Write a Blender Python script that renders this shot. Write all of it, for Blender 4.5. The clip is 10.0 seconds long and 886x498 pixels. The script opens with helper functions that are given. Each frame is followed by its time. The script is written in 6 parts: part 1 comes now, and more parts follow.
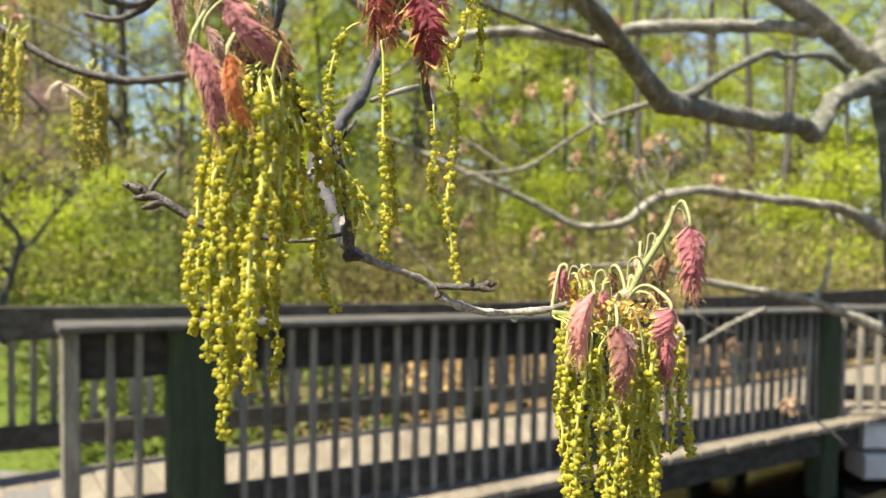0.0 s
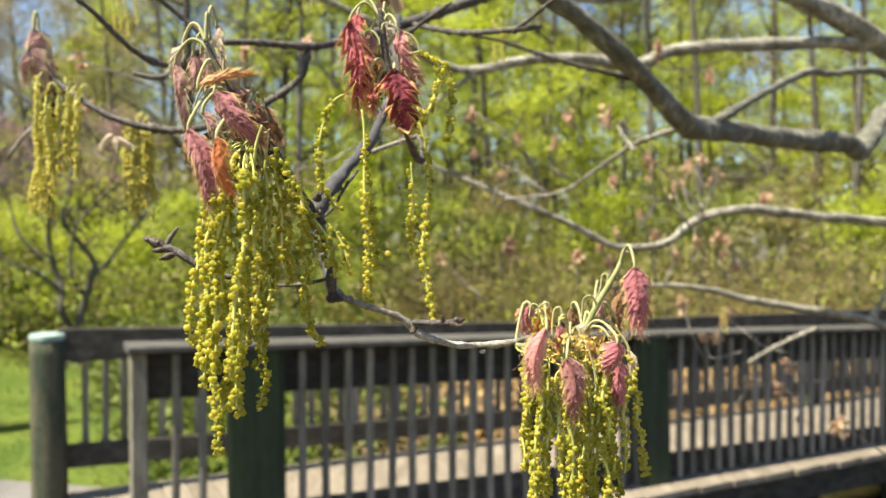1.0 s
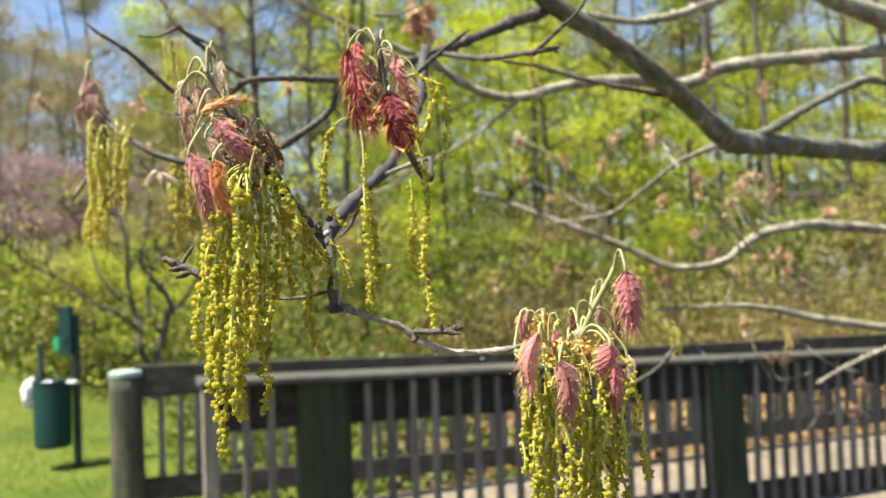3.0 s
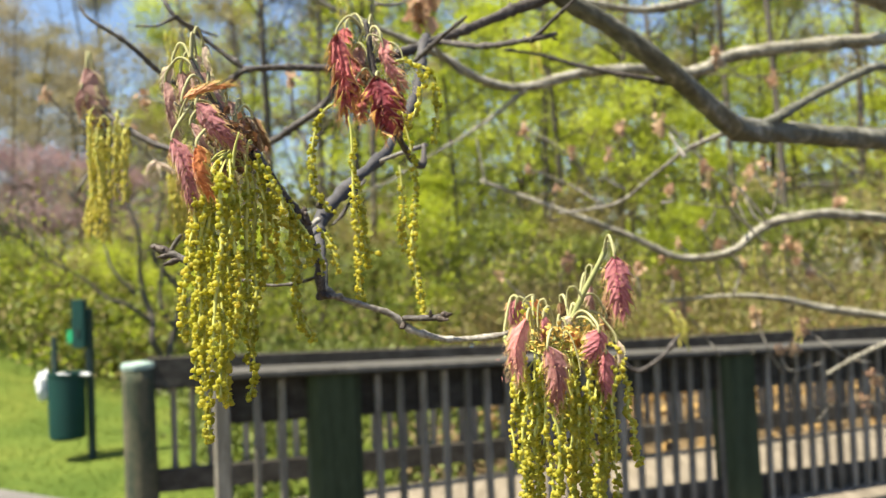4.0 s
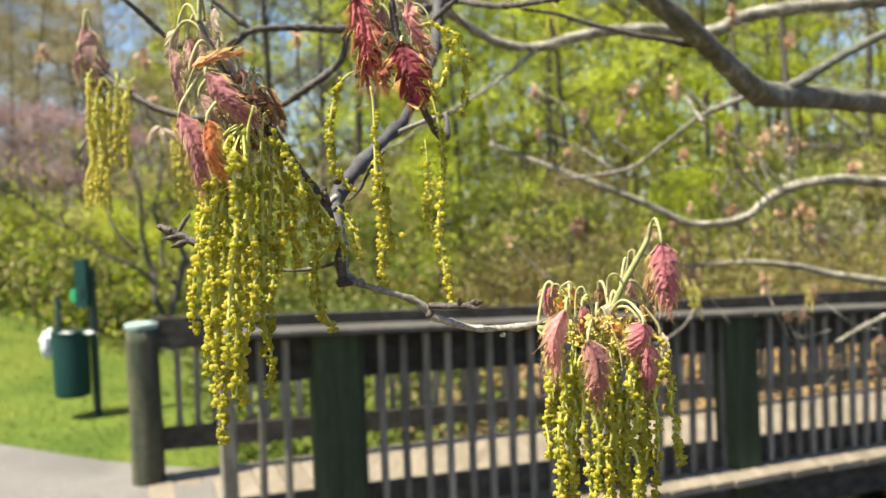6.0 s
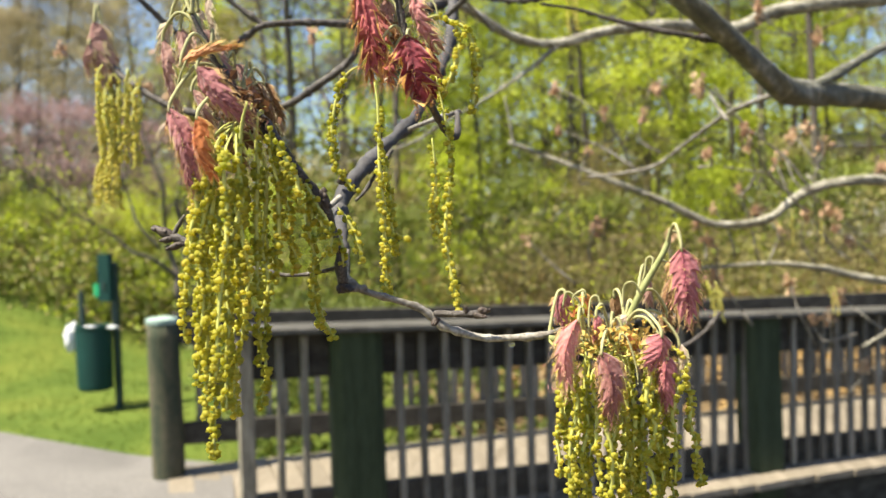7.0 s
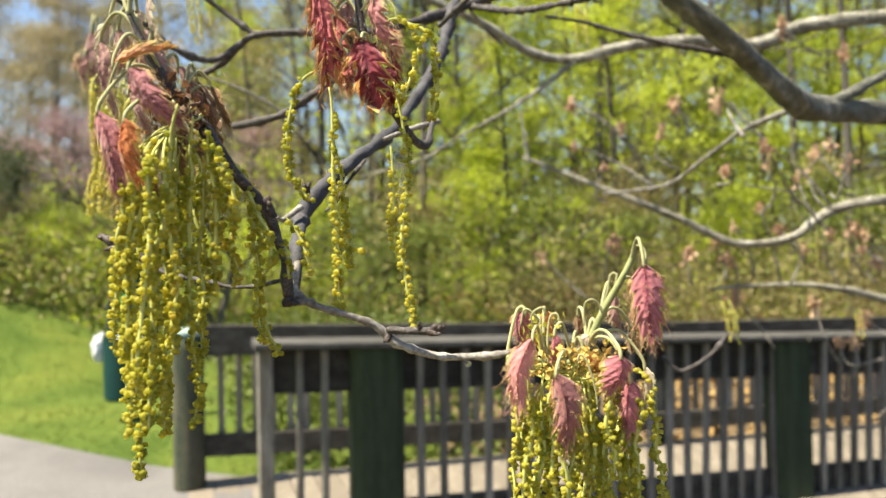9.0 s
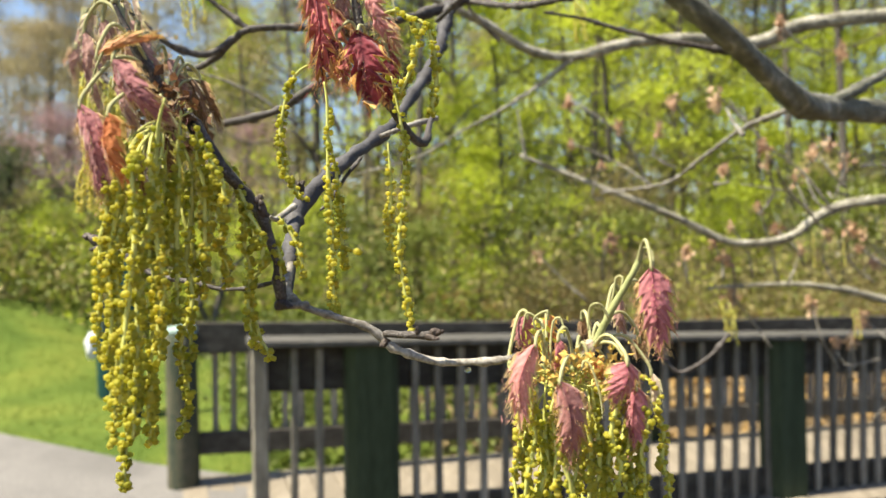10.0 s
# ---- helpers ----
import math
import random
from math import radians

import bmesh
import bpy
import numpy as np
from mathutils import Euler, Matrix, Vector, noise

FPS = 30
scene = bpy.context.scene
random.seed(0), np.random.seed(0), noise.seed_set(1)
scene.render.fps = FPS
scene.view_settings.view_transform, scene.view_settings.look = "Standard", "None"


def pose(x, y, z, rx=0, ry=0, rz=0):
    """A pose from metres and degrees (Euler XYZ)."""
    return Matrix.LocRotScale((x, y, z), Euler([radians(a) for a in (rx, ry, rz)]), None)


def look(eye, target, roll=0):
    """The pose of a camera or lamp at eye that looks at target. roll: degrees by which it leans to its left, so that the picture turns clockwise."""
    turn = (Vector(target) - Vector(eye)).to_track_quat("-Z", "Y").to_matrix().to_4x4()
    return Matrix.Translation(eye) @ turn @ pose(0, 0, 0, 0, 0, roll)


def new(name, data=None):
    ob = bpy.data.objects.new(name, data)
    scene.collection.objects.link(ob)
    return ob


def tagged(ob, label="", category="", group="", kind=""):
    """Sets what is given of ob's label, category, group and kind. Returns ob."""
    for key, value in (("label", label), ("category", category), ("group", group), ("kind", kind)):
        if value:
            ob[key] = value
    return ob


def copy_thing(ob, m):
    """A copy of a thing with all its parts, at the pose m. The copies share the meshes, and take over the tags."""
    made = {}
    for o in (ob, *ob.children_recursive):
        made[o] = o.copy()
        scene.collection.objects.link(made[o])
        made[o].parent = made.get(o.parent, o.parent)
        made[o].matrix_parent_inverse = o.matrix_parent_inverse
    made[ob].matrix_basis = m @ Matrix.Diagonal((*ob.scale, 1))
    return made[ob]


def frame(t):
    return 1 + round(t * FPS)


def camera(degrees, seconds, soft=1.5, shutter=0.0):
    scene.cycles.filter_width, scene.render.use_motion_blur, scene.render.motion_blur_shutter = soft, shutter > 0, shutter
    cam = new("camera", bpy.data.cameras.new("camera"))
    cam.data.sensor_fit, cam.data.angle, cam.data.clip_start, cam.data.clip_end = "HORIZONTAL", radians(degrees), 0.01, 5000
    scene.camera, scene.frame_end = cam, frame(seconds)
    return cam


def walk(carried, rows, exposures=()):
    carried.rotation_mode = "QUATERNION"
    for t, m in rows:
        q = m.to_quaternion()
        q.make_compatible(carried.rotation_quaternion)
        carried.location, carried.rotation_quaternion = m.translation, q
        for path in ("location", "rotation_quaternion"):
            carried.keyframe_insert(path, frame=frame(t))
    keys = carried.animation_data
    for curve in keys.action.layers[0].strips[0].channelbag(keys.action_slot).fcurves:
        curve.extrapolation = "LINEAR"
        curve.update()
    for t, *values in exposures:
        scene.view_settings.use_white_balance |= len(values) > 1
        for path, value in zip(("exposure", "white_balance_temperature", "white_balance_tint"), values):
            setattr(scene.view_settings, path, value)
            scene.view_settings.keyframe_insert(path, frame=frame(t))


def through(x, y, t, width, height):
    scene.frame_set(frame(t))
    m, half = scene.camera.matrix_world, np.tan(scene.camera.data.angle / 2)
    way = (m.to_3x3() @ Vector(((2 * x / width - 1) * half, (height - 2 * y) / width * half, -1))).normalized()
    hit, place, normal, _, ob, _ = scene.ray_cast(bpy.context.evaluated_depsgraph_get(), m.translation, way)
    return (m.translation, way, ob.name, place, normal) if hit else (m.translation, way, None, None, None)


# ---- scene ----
cam = camera(60.9, 10.0)
PATH = [
    (0, (-0.257, 0.211, 1.383), (-0.152, 2.207, 1.309), 0.6),
    (0.5, (-0.242, 0.19, 1.387), (-0.221, 2.189, 1.337), 0.2),
    (1, (-0.226, 0.175, 1.393), (-0.28, 2.174, 1.367), -0.2),
    (1.5, (-0.213, 0.17, 1.394), (-0.33, 2.166, 1.4), -0.7),
    (2, (-0.204, 0.166, 1.38), (-0.375, 2.157, 1.449), -1.7),
    (2.5, (-0.205, 0.165, 1.394), (-0.392, 2.156, 1.441), -1.2),
    (2.7, (-0.203, 0.165, 1.388), (-0.405, 2.154, 1.446), -1.5),
    (4, (-0.19, 0.168, 1.382), (-0.447, 2.152, 1.422), -2.2),
    (4.5, (-0.202, 0.178, 1.389), (-0.444, 2.164, 1.38), -2.0),
    (5, (-0.202, 0.174, 1.385), (-0.452, 2.159, 1.366), -2.6),
    (5.5, (-0.204, 0.18, 1.389), (-0.451, 2.164, 1.335), -2.1),
    (7, (-0.2, 0.204, 1.393), (-0.518, 2.177, 1.322), -1.5),
    (7.5, (-0.203, 0.207, 1.396), (-0.551, 2.175, 1.328), -1.1),
    (8, (-0.2, 0.207, 1.393), (-0.572, 2.171, 1.341), -1.0),
    (8.5, (-0.192, 0.219, 1.393), (-0.571, 2.182, 1.348), -0.7),
    (9, (-0.178, 0.221, 1.391), (-0.567, 2.182, 1.365), -0.8),
    (9.5, (-0.182, 0.228, 1.394), (-0.558, 2.192, 1.367), -0.7),
    (10, (-0.181, 0.23, 1.392), (-0.558, 2.194, 1.36), -0.6),
]
walk(cam, [(t, look(eye, target, roll)) for t, eye, target, roll in PATH])
cam.data.dof.use_dof = True
cam.data.dof.focus_distance = 0.26
cam.data.dof.aperture_fstop = 15.0

# ---- light ----
SUN_FROM = Vector((-0.47, -0.305, 1.0)).normalized()
world = bpy.data.worlds.new("sky")
scene.world = world
world.use_nodes = True
wn = world.node_tree
sky = wn.nodes.new("ShaderNodeTexSky")
sky.sky_type = "NISHITA"
sky.sun_disc = False
sky.sun_elevation = math.asin(SUN_FROM.z)
sky.sun_rotation = math.atan2(SUN_FROM.x, SUN_FROM.y)
sky.air_density, sky.dust_density, sky.ozone_density = 1.0, 1.0, 2.2
wn.nodes["Background"].inputs[1].default_value = 0.068
wn.links.new(sky.outputs[0], wn.nodes["Background"].inputs[0])
sun = new("sun", bpy.data.lights.new("sun", "SUN"))
sun.data.energy, sun.data.angle, sun.data.color = 5.0, radians(0.53), (1.0, 0.9, 0.7)
sun.matrix_world = look(SUN_FROM * 30, (0, 0, 0))
scene.view_settings.exposure = 1.62

# ---- materials ----


def ramp(nt, fac, stops):
    r = nt.nodes.new("ShaderNodeValToRGB")
    e = r.color_ramp.elements
    while len(e) < len(stops):
        e.new(0.5)
    for k, (pos, col) in enumerate(stops):
        e[k].position, e[k].color = pos, (*col, 1)
    nt.links.new(fac, r.inputs[0])
    return r.outputs[0]


def tex(nt, kind, scale, coord="Object", stretch=(1, 1, 1), detail=4.0, distortion=0.0):
    tc = nt.nodes.new("ShaderNodeTexCoord")
    mp = nt.nodes.new("ShaderNodeMapping")
    mp.inputs["Scale"].default_value = stretch
    nt.links.new(tc.outputs[coord], mp.inputs[0])
    n = nt.nodes.new(kind)
    n.inputs["Scale"].default_value = scale
    if kind == "ShaderNodeTexNoise":
        n.inputs["Detail"].default_value = detail
        n.inputs["Distortion"].default_value = distortion
    nt.links.new(mp.outputs[0], n.inputs["Vector"])
    return n.outputs[0]


def mix(nt, fac, a, b, mode="MIX"):
    m = nt.nodes.new("ShaderNodeMix")
    m.data_type, m.blend_type = "RGBA", mode
    for sock, v in ((m.inputs[0], fac), (m.inputs[6], a), (m.inputs[7], b)):
        if isinstance(v, (int, float)):
            sock.default_value = v
        elif isinstance(v, tuple):
            sock.default_value = (*v, 1)
        else:
            nt.links.new(v, sock)
    return m.outputs[2]


def base_mat(name, rough=0.8, metal=0.0, spec=0.5):
    m = bpy.data.materials.new(name)
    m.use_nodes = True
    b = m.node_tree.nodes["Principled BSDF"]
    b.inputs["Roughness"].default_value, b.inputs["Metallic"].default_value = rough, metal
    b.inputs["Specular IOR Level"].default_value = spec
    return m, m.node_tree, b


def bump(nt, b, height, strength=0.5, dist=0.01):
    n = nt.nodes.new("ShaderNodeBump")
    n.inputs["Strength"].default_value, n.inputs["Distance"].default_value = strength, dist
    nt.links.new(height, n.inputs["Height"])
    nt.links.new(n.outputs[0], b.inputs["Normal"])


def object_random(nt):
    return nt.nodes.new("ShaderNodeObjectInfo").outputs["Random"]


def island_random(nt):
    return nt.nodes.new("ShaderNodeNewGeometry").outputs["Random Per Island"]


def noisy(name, stops, scale, rough=0.85, stretch=(1, 1, 1), fine=None, bump_by=0.5, dist=0.01, vary=0.25, spec=0.4, metal=0.0, coord="Object"):
    """Two scales of noise in colour, relief from the finer one, and a shift from piece to piece."""
    m, nt, b = base_mat(name, rough, metal, spec)
    n1 = tex(nt, "ShaderNodeTexNoise", scale, coord, stretch, 5.0, 0.3)
    n2 = tex(nt, "ShaderNodeTexNoise", fine or scale * 9, coord, stretch, 6.0)
    both = nt.nodes.new("ShaderNodeMath")
    both.operation = "MULTIPLY_ADD"
    nt.links.new(n2, both.inputs[0])
    both.inputs[1].default_value = 0.5
    half = nt.nodes.new("ShaderNodeMath")
    half.operation = "MULTIPLY"
    nt.links.new(n1, half.inputs[0])
    half.inputs[1].default_value = 0.55
    nt.links.new(half.outputs[0], both.inputs[2])
    col = ramp(nt, both.outputs[0], stops)
    tone = ramp(nt, object_random(nt), [(0.0, (1 - vary,) * 3), (1.0, (1.0,) * 3)])
    nt.links.new(mix(nt, 1.0, col, tone, "MULTIPLY"), b.inputs["Base Color"])
    bump(nt, b, both.outputs[0], bump_by, dist)
    return m


def leafy(name, stops, through=0.45, rough=0.55, patch=0.0):
    """Thin leaves: part of the light goes through; the tone differs from plant to plant, from leaf to leaf and, with patch, from clump to clump."""
    m, nt, b = base_mat(name, rough, 0.0, 0.35)
    tone = None
    weights = [(object_random(nt), 0.4 if not patch else 0.25), (island_random(nt), 0.6 if not patch else 0.25)]
    if patch:
        weights.append((ramp(nt, tex(nt, "ShaderNodeTexNoise", patch, "Object", (1, 1, 1.5), 3.0), [(0.3, (0, 0, 0)), (0.7, (1, 1, 1))]), 0.5))
    for value, share in weights:
        node = nt.nodes.new("ShaderNodeMath")
        node.operation = "MULTIPLY_ADD"
        nt.links.new(value, node.inputs[0])
        node.inputs[1].default_value = share
        if tone is None:
            node.inputs[2].default_value = 0.0
        else:
            nt.links.new(tone, node.inputs[2])
        tone = node.outputs[0]
    col = ramp(nt, tone, stops)
    nt.links.new(col, b.inputs["Base Color"])
    tr = nt.nodes.new("ShaderNodeBsdfTranslucent")
    nt.links.new(col, tr.inputs[0])
    ms = nt.nodes.new("ShaderNodeMixShader")
    ms.inputs[0].default_value = through
    nt.links.new(b.outputs[0], ms.inputs[1])
    nt.links.new(tr.outputs[0], ms.inputs[2])
    nt.links.new(ms.outputs[0], nt.nodes["Material Output"].inputs[0])
    return m


def leaf_skin(name, inner, outer, edge, veins=0.12, mottle=0.4):
    """A young oak leaf: dark along the midrib, paler felt between the veins, yellow at the fringe (UV x runs outwards, y along)."""
    m, nt, b = base_mat(name, 0.75, 0.0, 0.25)
    uv = nt.nodes.new("ShaderNodeTexCoord").outputs["UV"]
    sx = nt.nodes.new("ShaderNodeSeparateXYZ")
    nt.links.new(uv, sx.inputs[0])
    wob = tex(nt, "ShaderNodeTexNoise", 700, "Object", (1, 1, 1), 4)
    add = nt.nodes.new("ShaderNodeMath")
    add.operation = "MULTIPLY_ADD"
    nt.links.new(wob, add.inputs[0])
    add.inputs[1].default_value = 0.36
    nt.links.new(sx.outputs[0], add.inputs[2])
    col = ramp(nt, add.outputs[0], [(0.12, inner), (0.45, outer), (1.0, outer), (1.16, edge)])
    wave = nt.nodes.new("ShaderNodeMath")
    wave.operation = "MULTIPLY_ADD"
    nt.links.new(sx.outputs[1], wave.inputs[0])
    wave.inputs[1].default_value = 34.0
    slant = nt.nodes.new("ShaderNodeMath")
    slant.operation = "MULTIPLY"
    nt.links.new(sx.outputs[0], slant.inputs[0])
    slant.inputs[1].default_value = -11.0
    nt.links.new(slant.outputs[0], wave.inputs[2])
    sine = nt.nodes.new("ShaderNodeMath")
    sine.operation = "SINE"
    nt.links.new(wave.outputs[0], sine.inputs[0])
    vein = ramp(nt, sine.outputs[0], [(0.0, (0.5, 0.38, 0.42)), (0.6, (1, 1, 1)), (1.0, (1.2, 1.14, 1.16))])
    col = mix(nt, veins, col, vein, "MULTIPLY")
    blotch = ramp(nt, tex(nt, "ShaderNodeTexNoise", 190, "Object", (1, 1, 1), 3, 0.5), [(0.32, (0.62, 0.58, 0.56)), (0.5, (1, 1, 1)), (0.7, (1.25, 1.25, 1.2))])
    col = mix(nt, mottle, col, blotch, "MULTIPLY")
    felt = ramp(nt, tex(nt, "ShaderNodeTexNoise", 2600, "Object", (1, 1, 1), 3), [(0.35, (0.78, 0.78, 0.78)), (0.7, (1.2, 1.18, 1.18))])
    col = mix(nt, 0.7, col, felt, "MULTIPLY")
    nt.links.new(col, b.inputs["Base Color"])
    b.inputs["Sheen Weight"].default_value = 0.45
    b.inputs["Sheen Roughness"].default_value = 0.4
    bump(nt, b, sine.outputs[0], 0.18, 0.0003)
    tr = nt.nodes.new("ShaderNodeBsdfTranslucent")
    nt.links.new(col, tr.inputs[0])
    ms = nt.nodes.new("ShaderNodeMixShader")
    ms.inputs[0].default_value = 0.3
    nt.links.new(b.outputs[0], ms.inputs[1])
    nt.links.new(tr.outputs[0], ms.inputs[2])
    nt.links.new(ms.outputs[0], nt.nodes["Material Output"].inputs[0])
    return m


M_BARK = noisy("oak_bark", [(0.34, (0.04, 0.04, 0.03)), (0.46, (0.078, 0.079, 0.06)), (0.56, (0.115, 0.115, 0.09)), (0.68, (0.26, 0.255, 0.215))], 2, 0.9, (1.0, 9, 1), 8, 0.6, 0.008, 0.1, coord="UV")
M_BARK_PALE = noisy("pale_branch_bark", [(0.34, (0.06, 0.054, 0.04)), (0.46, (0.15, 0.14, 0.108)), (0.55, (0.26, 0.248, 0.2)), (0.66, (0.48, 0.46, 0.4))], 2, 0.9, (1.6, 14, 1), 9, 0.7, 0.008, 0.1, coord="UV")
M_TWIG_DARK = noisy("dark_twig_bark", [(0.3, (0.016, 0.013, 0.012)), (0.52, (0.045, 0.038, 0.036)), (0.62, (0.11, 0.1, 0.095)), (0.75, (0.26, 0.245, 0.235))], 260, 0.7, (1, 1, 1), 1500, 1.0, 0.0008, 0.1)
M_TWIG_GREY = noisy("smooth_grey_twig_bark", [(0.3, (0.014, 0.013, 0.015)), (0.5, (0.042, 0.041, 0.046)), (0.62, (0.07, 0.069, 0.074)), (0.78, (0.13, 0.128, 0.128))], 90, 0.75, (1, 1, 1), 900, 0.8, 0.0006, 0.1)
M_TWIG = noisy("twig_bark", [(0.3, (0.045, 0.038, 0.033)), (0.48, (0.12, 0.108, 0.093)), (0.6, (0.25, 0.235, 0.212)), (0.78, (0.42, 0.4, 0.37))], 70, 0.75, (1, 1, 1), 700, 0.7, 0.0006, 0.1)
M_BUD = noisy("bud_scales", [(0.3, (0.018, 0.012, 0.01)), (0.7, (0.075, 0.055, 0.046))], 500, 0.6, (1, 1, 1), 2500, 0.6, 0.0004)
M_FAR_BARK = noisy("forest_bark", [(0.3, (0.03, 0.026, 0.02)), (0.5, (0.075, 0.066, 0.052)), (0.75, (0.17, 0.152, 0.125))], 3, 0.95, (1, 1, 0.3), 26, 0.8, 0.02, 0.5)
M_THIN_BARK = noisy("smooth_dark_bark", [(0.3, (0.035, 0.03, 0.024)), (0.5, (0.085, 0.075, 0.062)), (0.75, (0.17, 0.155, 0.13))], 4, 0.9, (1, 1, 0.4), 40, 0.6, 0.01)
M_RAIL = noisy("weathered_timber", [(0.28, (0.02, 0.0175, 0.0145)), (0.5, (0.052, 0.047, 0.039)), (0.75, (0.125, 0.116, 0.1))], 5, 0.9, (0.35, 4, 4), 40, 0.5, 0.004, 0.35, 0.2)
M_BALUSTER = noisy("grey_timber", [(0.28, (0.075, 0.068, 0.054)), (0.5, (0.2, 0.182, 0.15)), (0.75, (0.4, 0.37, 0.315))], 9, 0.85, (3, 3, 0.4), 60, 0.5, 0.003, 0.5, 0.25)
M_CAP = noisy("worn_cap_timber", [(0.28, (0.03, 0.028, 0.025)), (0.5, (0.066, 0.063, 0.057)), (0.75, (0.15, 0.146, 0.135))], 5, 0.75, (0.3, 4, 4), 50, 0.5, 0.003, 0.2, 0.3)
M_DECK = noisy("bleached_deck_boards", [(0.28, (0.095, 0.078, 0.058)), (0.5, (0.18, 0.155, 0.12)), (0.75, (0.27, 0.237, 0.193))], 5, 0.8, (4, 0.5, 4), 55, 0.5, 0.003, 0.25)
M_POST = noisy("treated_green_timber", [(0.28, (0.02, 0.028, 0.014)), (0.5, (0.037, 0.05, 0.026)), (0.75, (0.07, 0.085, 0.05))], 7, 0.9, (4, 4, 0.3), 50, 0.6, 0.005, 0.15, 0.2)
M_ROUND = noisy("round_treated_pole", [(0.32, (0.016, 0.027, 0.019)), (0.44, (0.036, 0.05, 0.035)), (0.53, (0.068, 0.068, 0.045)), (0.7, (0.125, 0.11, 0.077))], 4, 0.9, (3, 3, 0.7), 45, 0.6, 0.006, spec=0.2)
M_POLECAP = noisy("mossy_end_grain", [(0.3, (0.2, 0.3, 0.27)), (0.7, (0.42, 0.55, 0.5))], 20, 0.7)
M_BIN = noisy("green_enamelled_steel", [(0.3, (0.001, 0.026, 0.023)), (0.7, (0.003, 0.042, 0.036))], 4, 0.55, (1, 1, 1), 60, 0.1, 0.002, 0.1, 0.3)
M_BINPOST = noisy("dark_green_steel_post", [(0.3, (0.012, 0.03, 0.026)), (0.7, (0.03, 0.055, 0.047))], 6, 0.5)
M_SIGN = noisy("green_plastic_tag", [(0.3, (0.01, 0.25, 0.1)), (0.7, (0.02, 0.35, 0.15))], 6, 0.4)
M_BAG = noisy("white_plastic_bag", [(0.3, (0.62, 0.66, 0.72)), (0.7, (0.85, 0.86, 0.88))], 8, 0.35)
M_PATH = noisy("asphalt_path", [(0.3, (0.075, 0.072, 0.07)), (0.5, (0.12, 0.115, 0.112)), (0.75, (0.185, 0.178, 0.172))], 1.2, 0.9, (1, 1, 1), 60, 0.5, 0.004, 0.0)
M_CONCRETE = noisy("pale_concrete", [(0.3, (0.45, 0.44, 0.41)), (0.7, (0.72, 0.7, 0.66))], 4, 0.85)
M_SIDING = noisy("white_siding", [(0.3, (0.62, 0.62, 0.61)), (0.7, (0.78, 0.78, 0.77))], 2, 0.6)
M_ROOF = noisy("grey_shingles", [(0.3, (0.03, 0.03, 0.032)), (0.7, (0.07, 0.07, 0.072))], 3, 0.95, spec=0.1)
M_GLASS, gt, gb = base_mat("window_glass", 0.08, 0.0, 0.8)
gb.inputs["Base Color"].default_value = (0.03, 0.04, 0.05, 1)
M_GRASS = leafy("lawn_grass", [(0.0, (0.06, 0.095, 0.01)), (0.5, (0.085, 0.125, 0.016)), (1.0, (0.13, 0.15, 0.03))], 0.55, 0.9, patch=1.4)
M_LITTER = leafy("dry_leaf_litter", [(0.0, (0.16, 0.095, 0.032)), (0.5, (0.34, 0.22, 0.08)), (1.0, (0.5, 0.36, 0.15))], 0.15, 0.8)
M_LEAF = leafy("spring_foliage", [(0.0, (0.17, 0.23, 0.018)), (0.5, (0.38, 0.45, 0.032)), (1.0, (0.64, 0.68, 0.1))], 0.52, patch=0.9)
M_LEAF_DEEP = leafy("deep_green_foliage", [(0.0, (0.075, 0.098, 0.018)), (0.5, (0.135, 0.168, 0.029)), (1.0, (0.24, 0.28, 0.052))], 0.4, patch=0.9)
M_EVERGREEN = leafy("dark_evergreen_foliage", [(0.0, (0.03, 0.045, 0.014)), (0.5, (0.06, 0.085, 0.024)), (1.0, (0.11, 0.14, 0.036))], 0.3, patch=0.5)
M_LEAF_OLIVE = leafy("budding_olive_foliage", [(0.0, (0.16, 0.13, 0.055)), (0.5, (0.26, 0.225, 0.085)), (1.0, (0.42, 0.37, 0.16))], 0.38, patch=0.8)
M_BUD_HAZE = leafy("opening_bud_haze", [(0.0, (0.2, 0.155, 0.1)), (0.5, (0.3, 0.255, 0.155)), (1.0, (0.4, 0.37, 0.2))], 0.42, patch=0.6)
# leaf colour darkened so that gaps between nearer trees read as shade
M_FAR_WOODS = leafy("shade_toned_far_foliage", [(0.0, (0.05, 0.06, 0.02)), (0.5, (0.1, 0.115, 0.035)), (1.0, (0.18, 0.2, 0.05))], 0.3, 0.7, patch=0.25)
M_THICKET = leafy("brown_olive_thicket", [(0.0, (0.1, 0.085, 0.04)), (0.5, (0.18, 0.16, 0.065)), (1.0, (0.28, 0.26, 0.1))], 0.4, 0.7, patch=0.7)
M_REDBUD = leafy("pink_blossom", [(0.0, (0.22, 0.135, 0.145)), (0.5, (0.34, 0.225, 0.235)), (1.0, (0.45, 0.34, 0.33))], 0.42, patch=1.0)
M_TUFT = leafy("pink_leaf_tuft", [(0.0, (0.29, 0.16, 0.105)), (0.5, (0.44, 0.285, 0.185)), (1.0, (0.56, 0.43, 0.27))], 0.42)
M_FLOWER = leafy("catkin_flowers", [(0.0, (0.44, 0.44, 0.062)), (0.45, (0.58, 0.55, 0.09)), (0.85, (0.68, 0.62, 0.125)), (1.0, (0.68, 0.55, 0.11))], 0.7, 0.8)
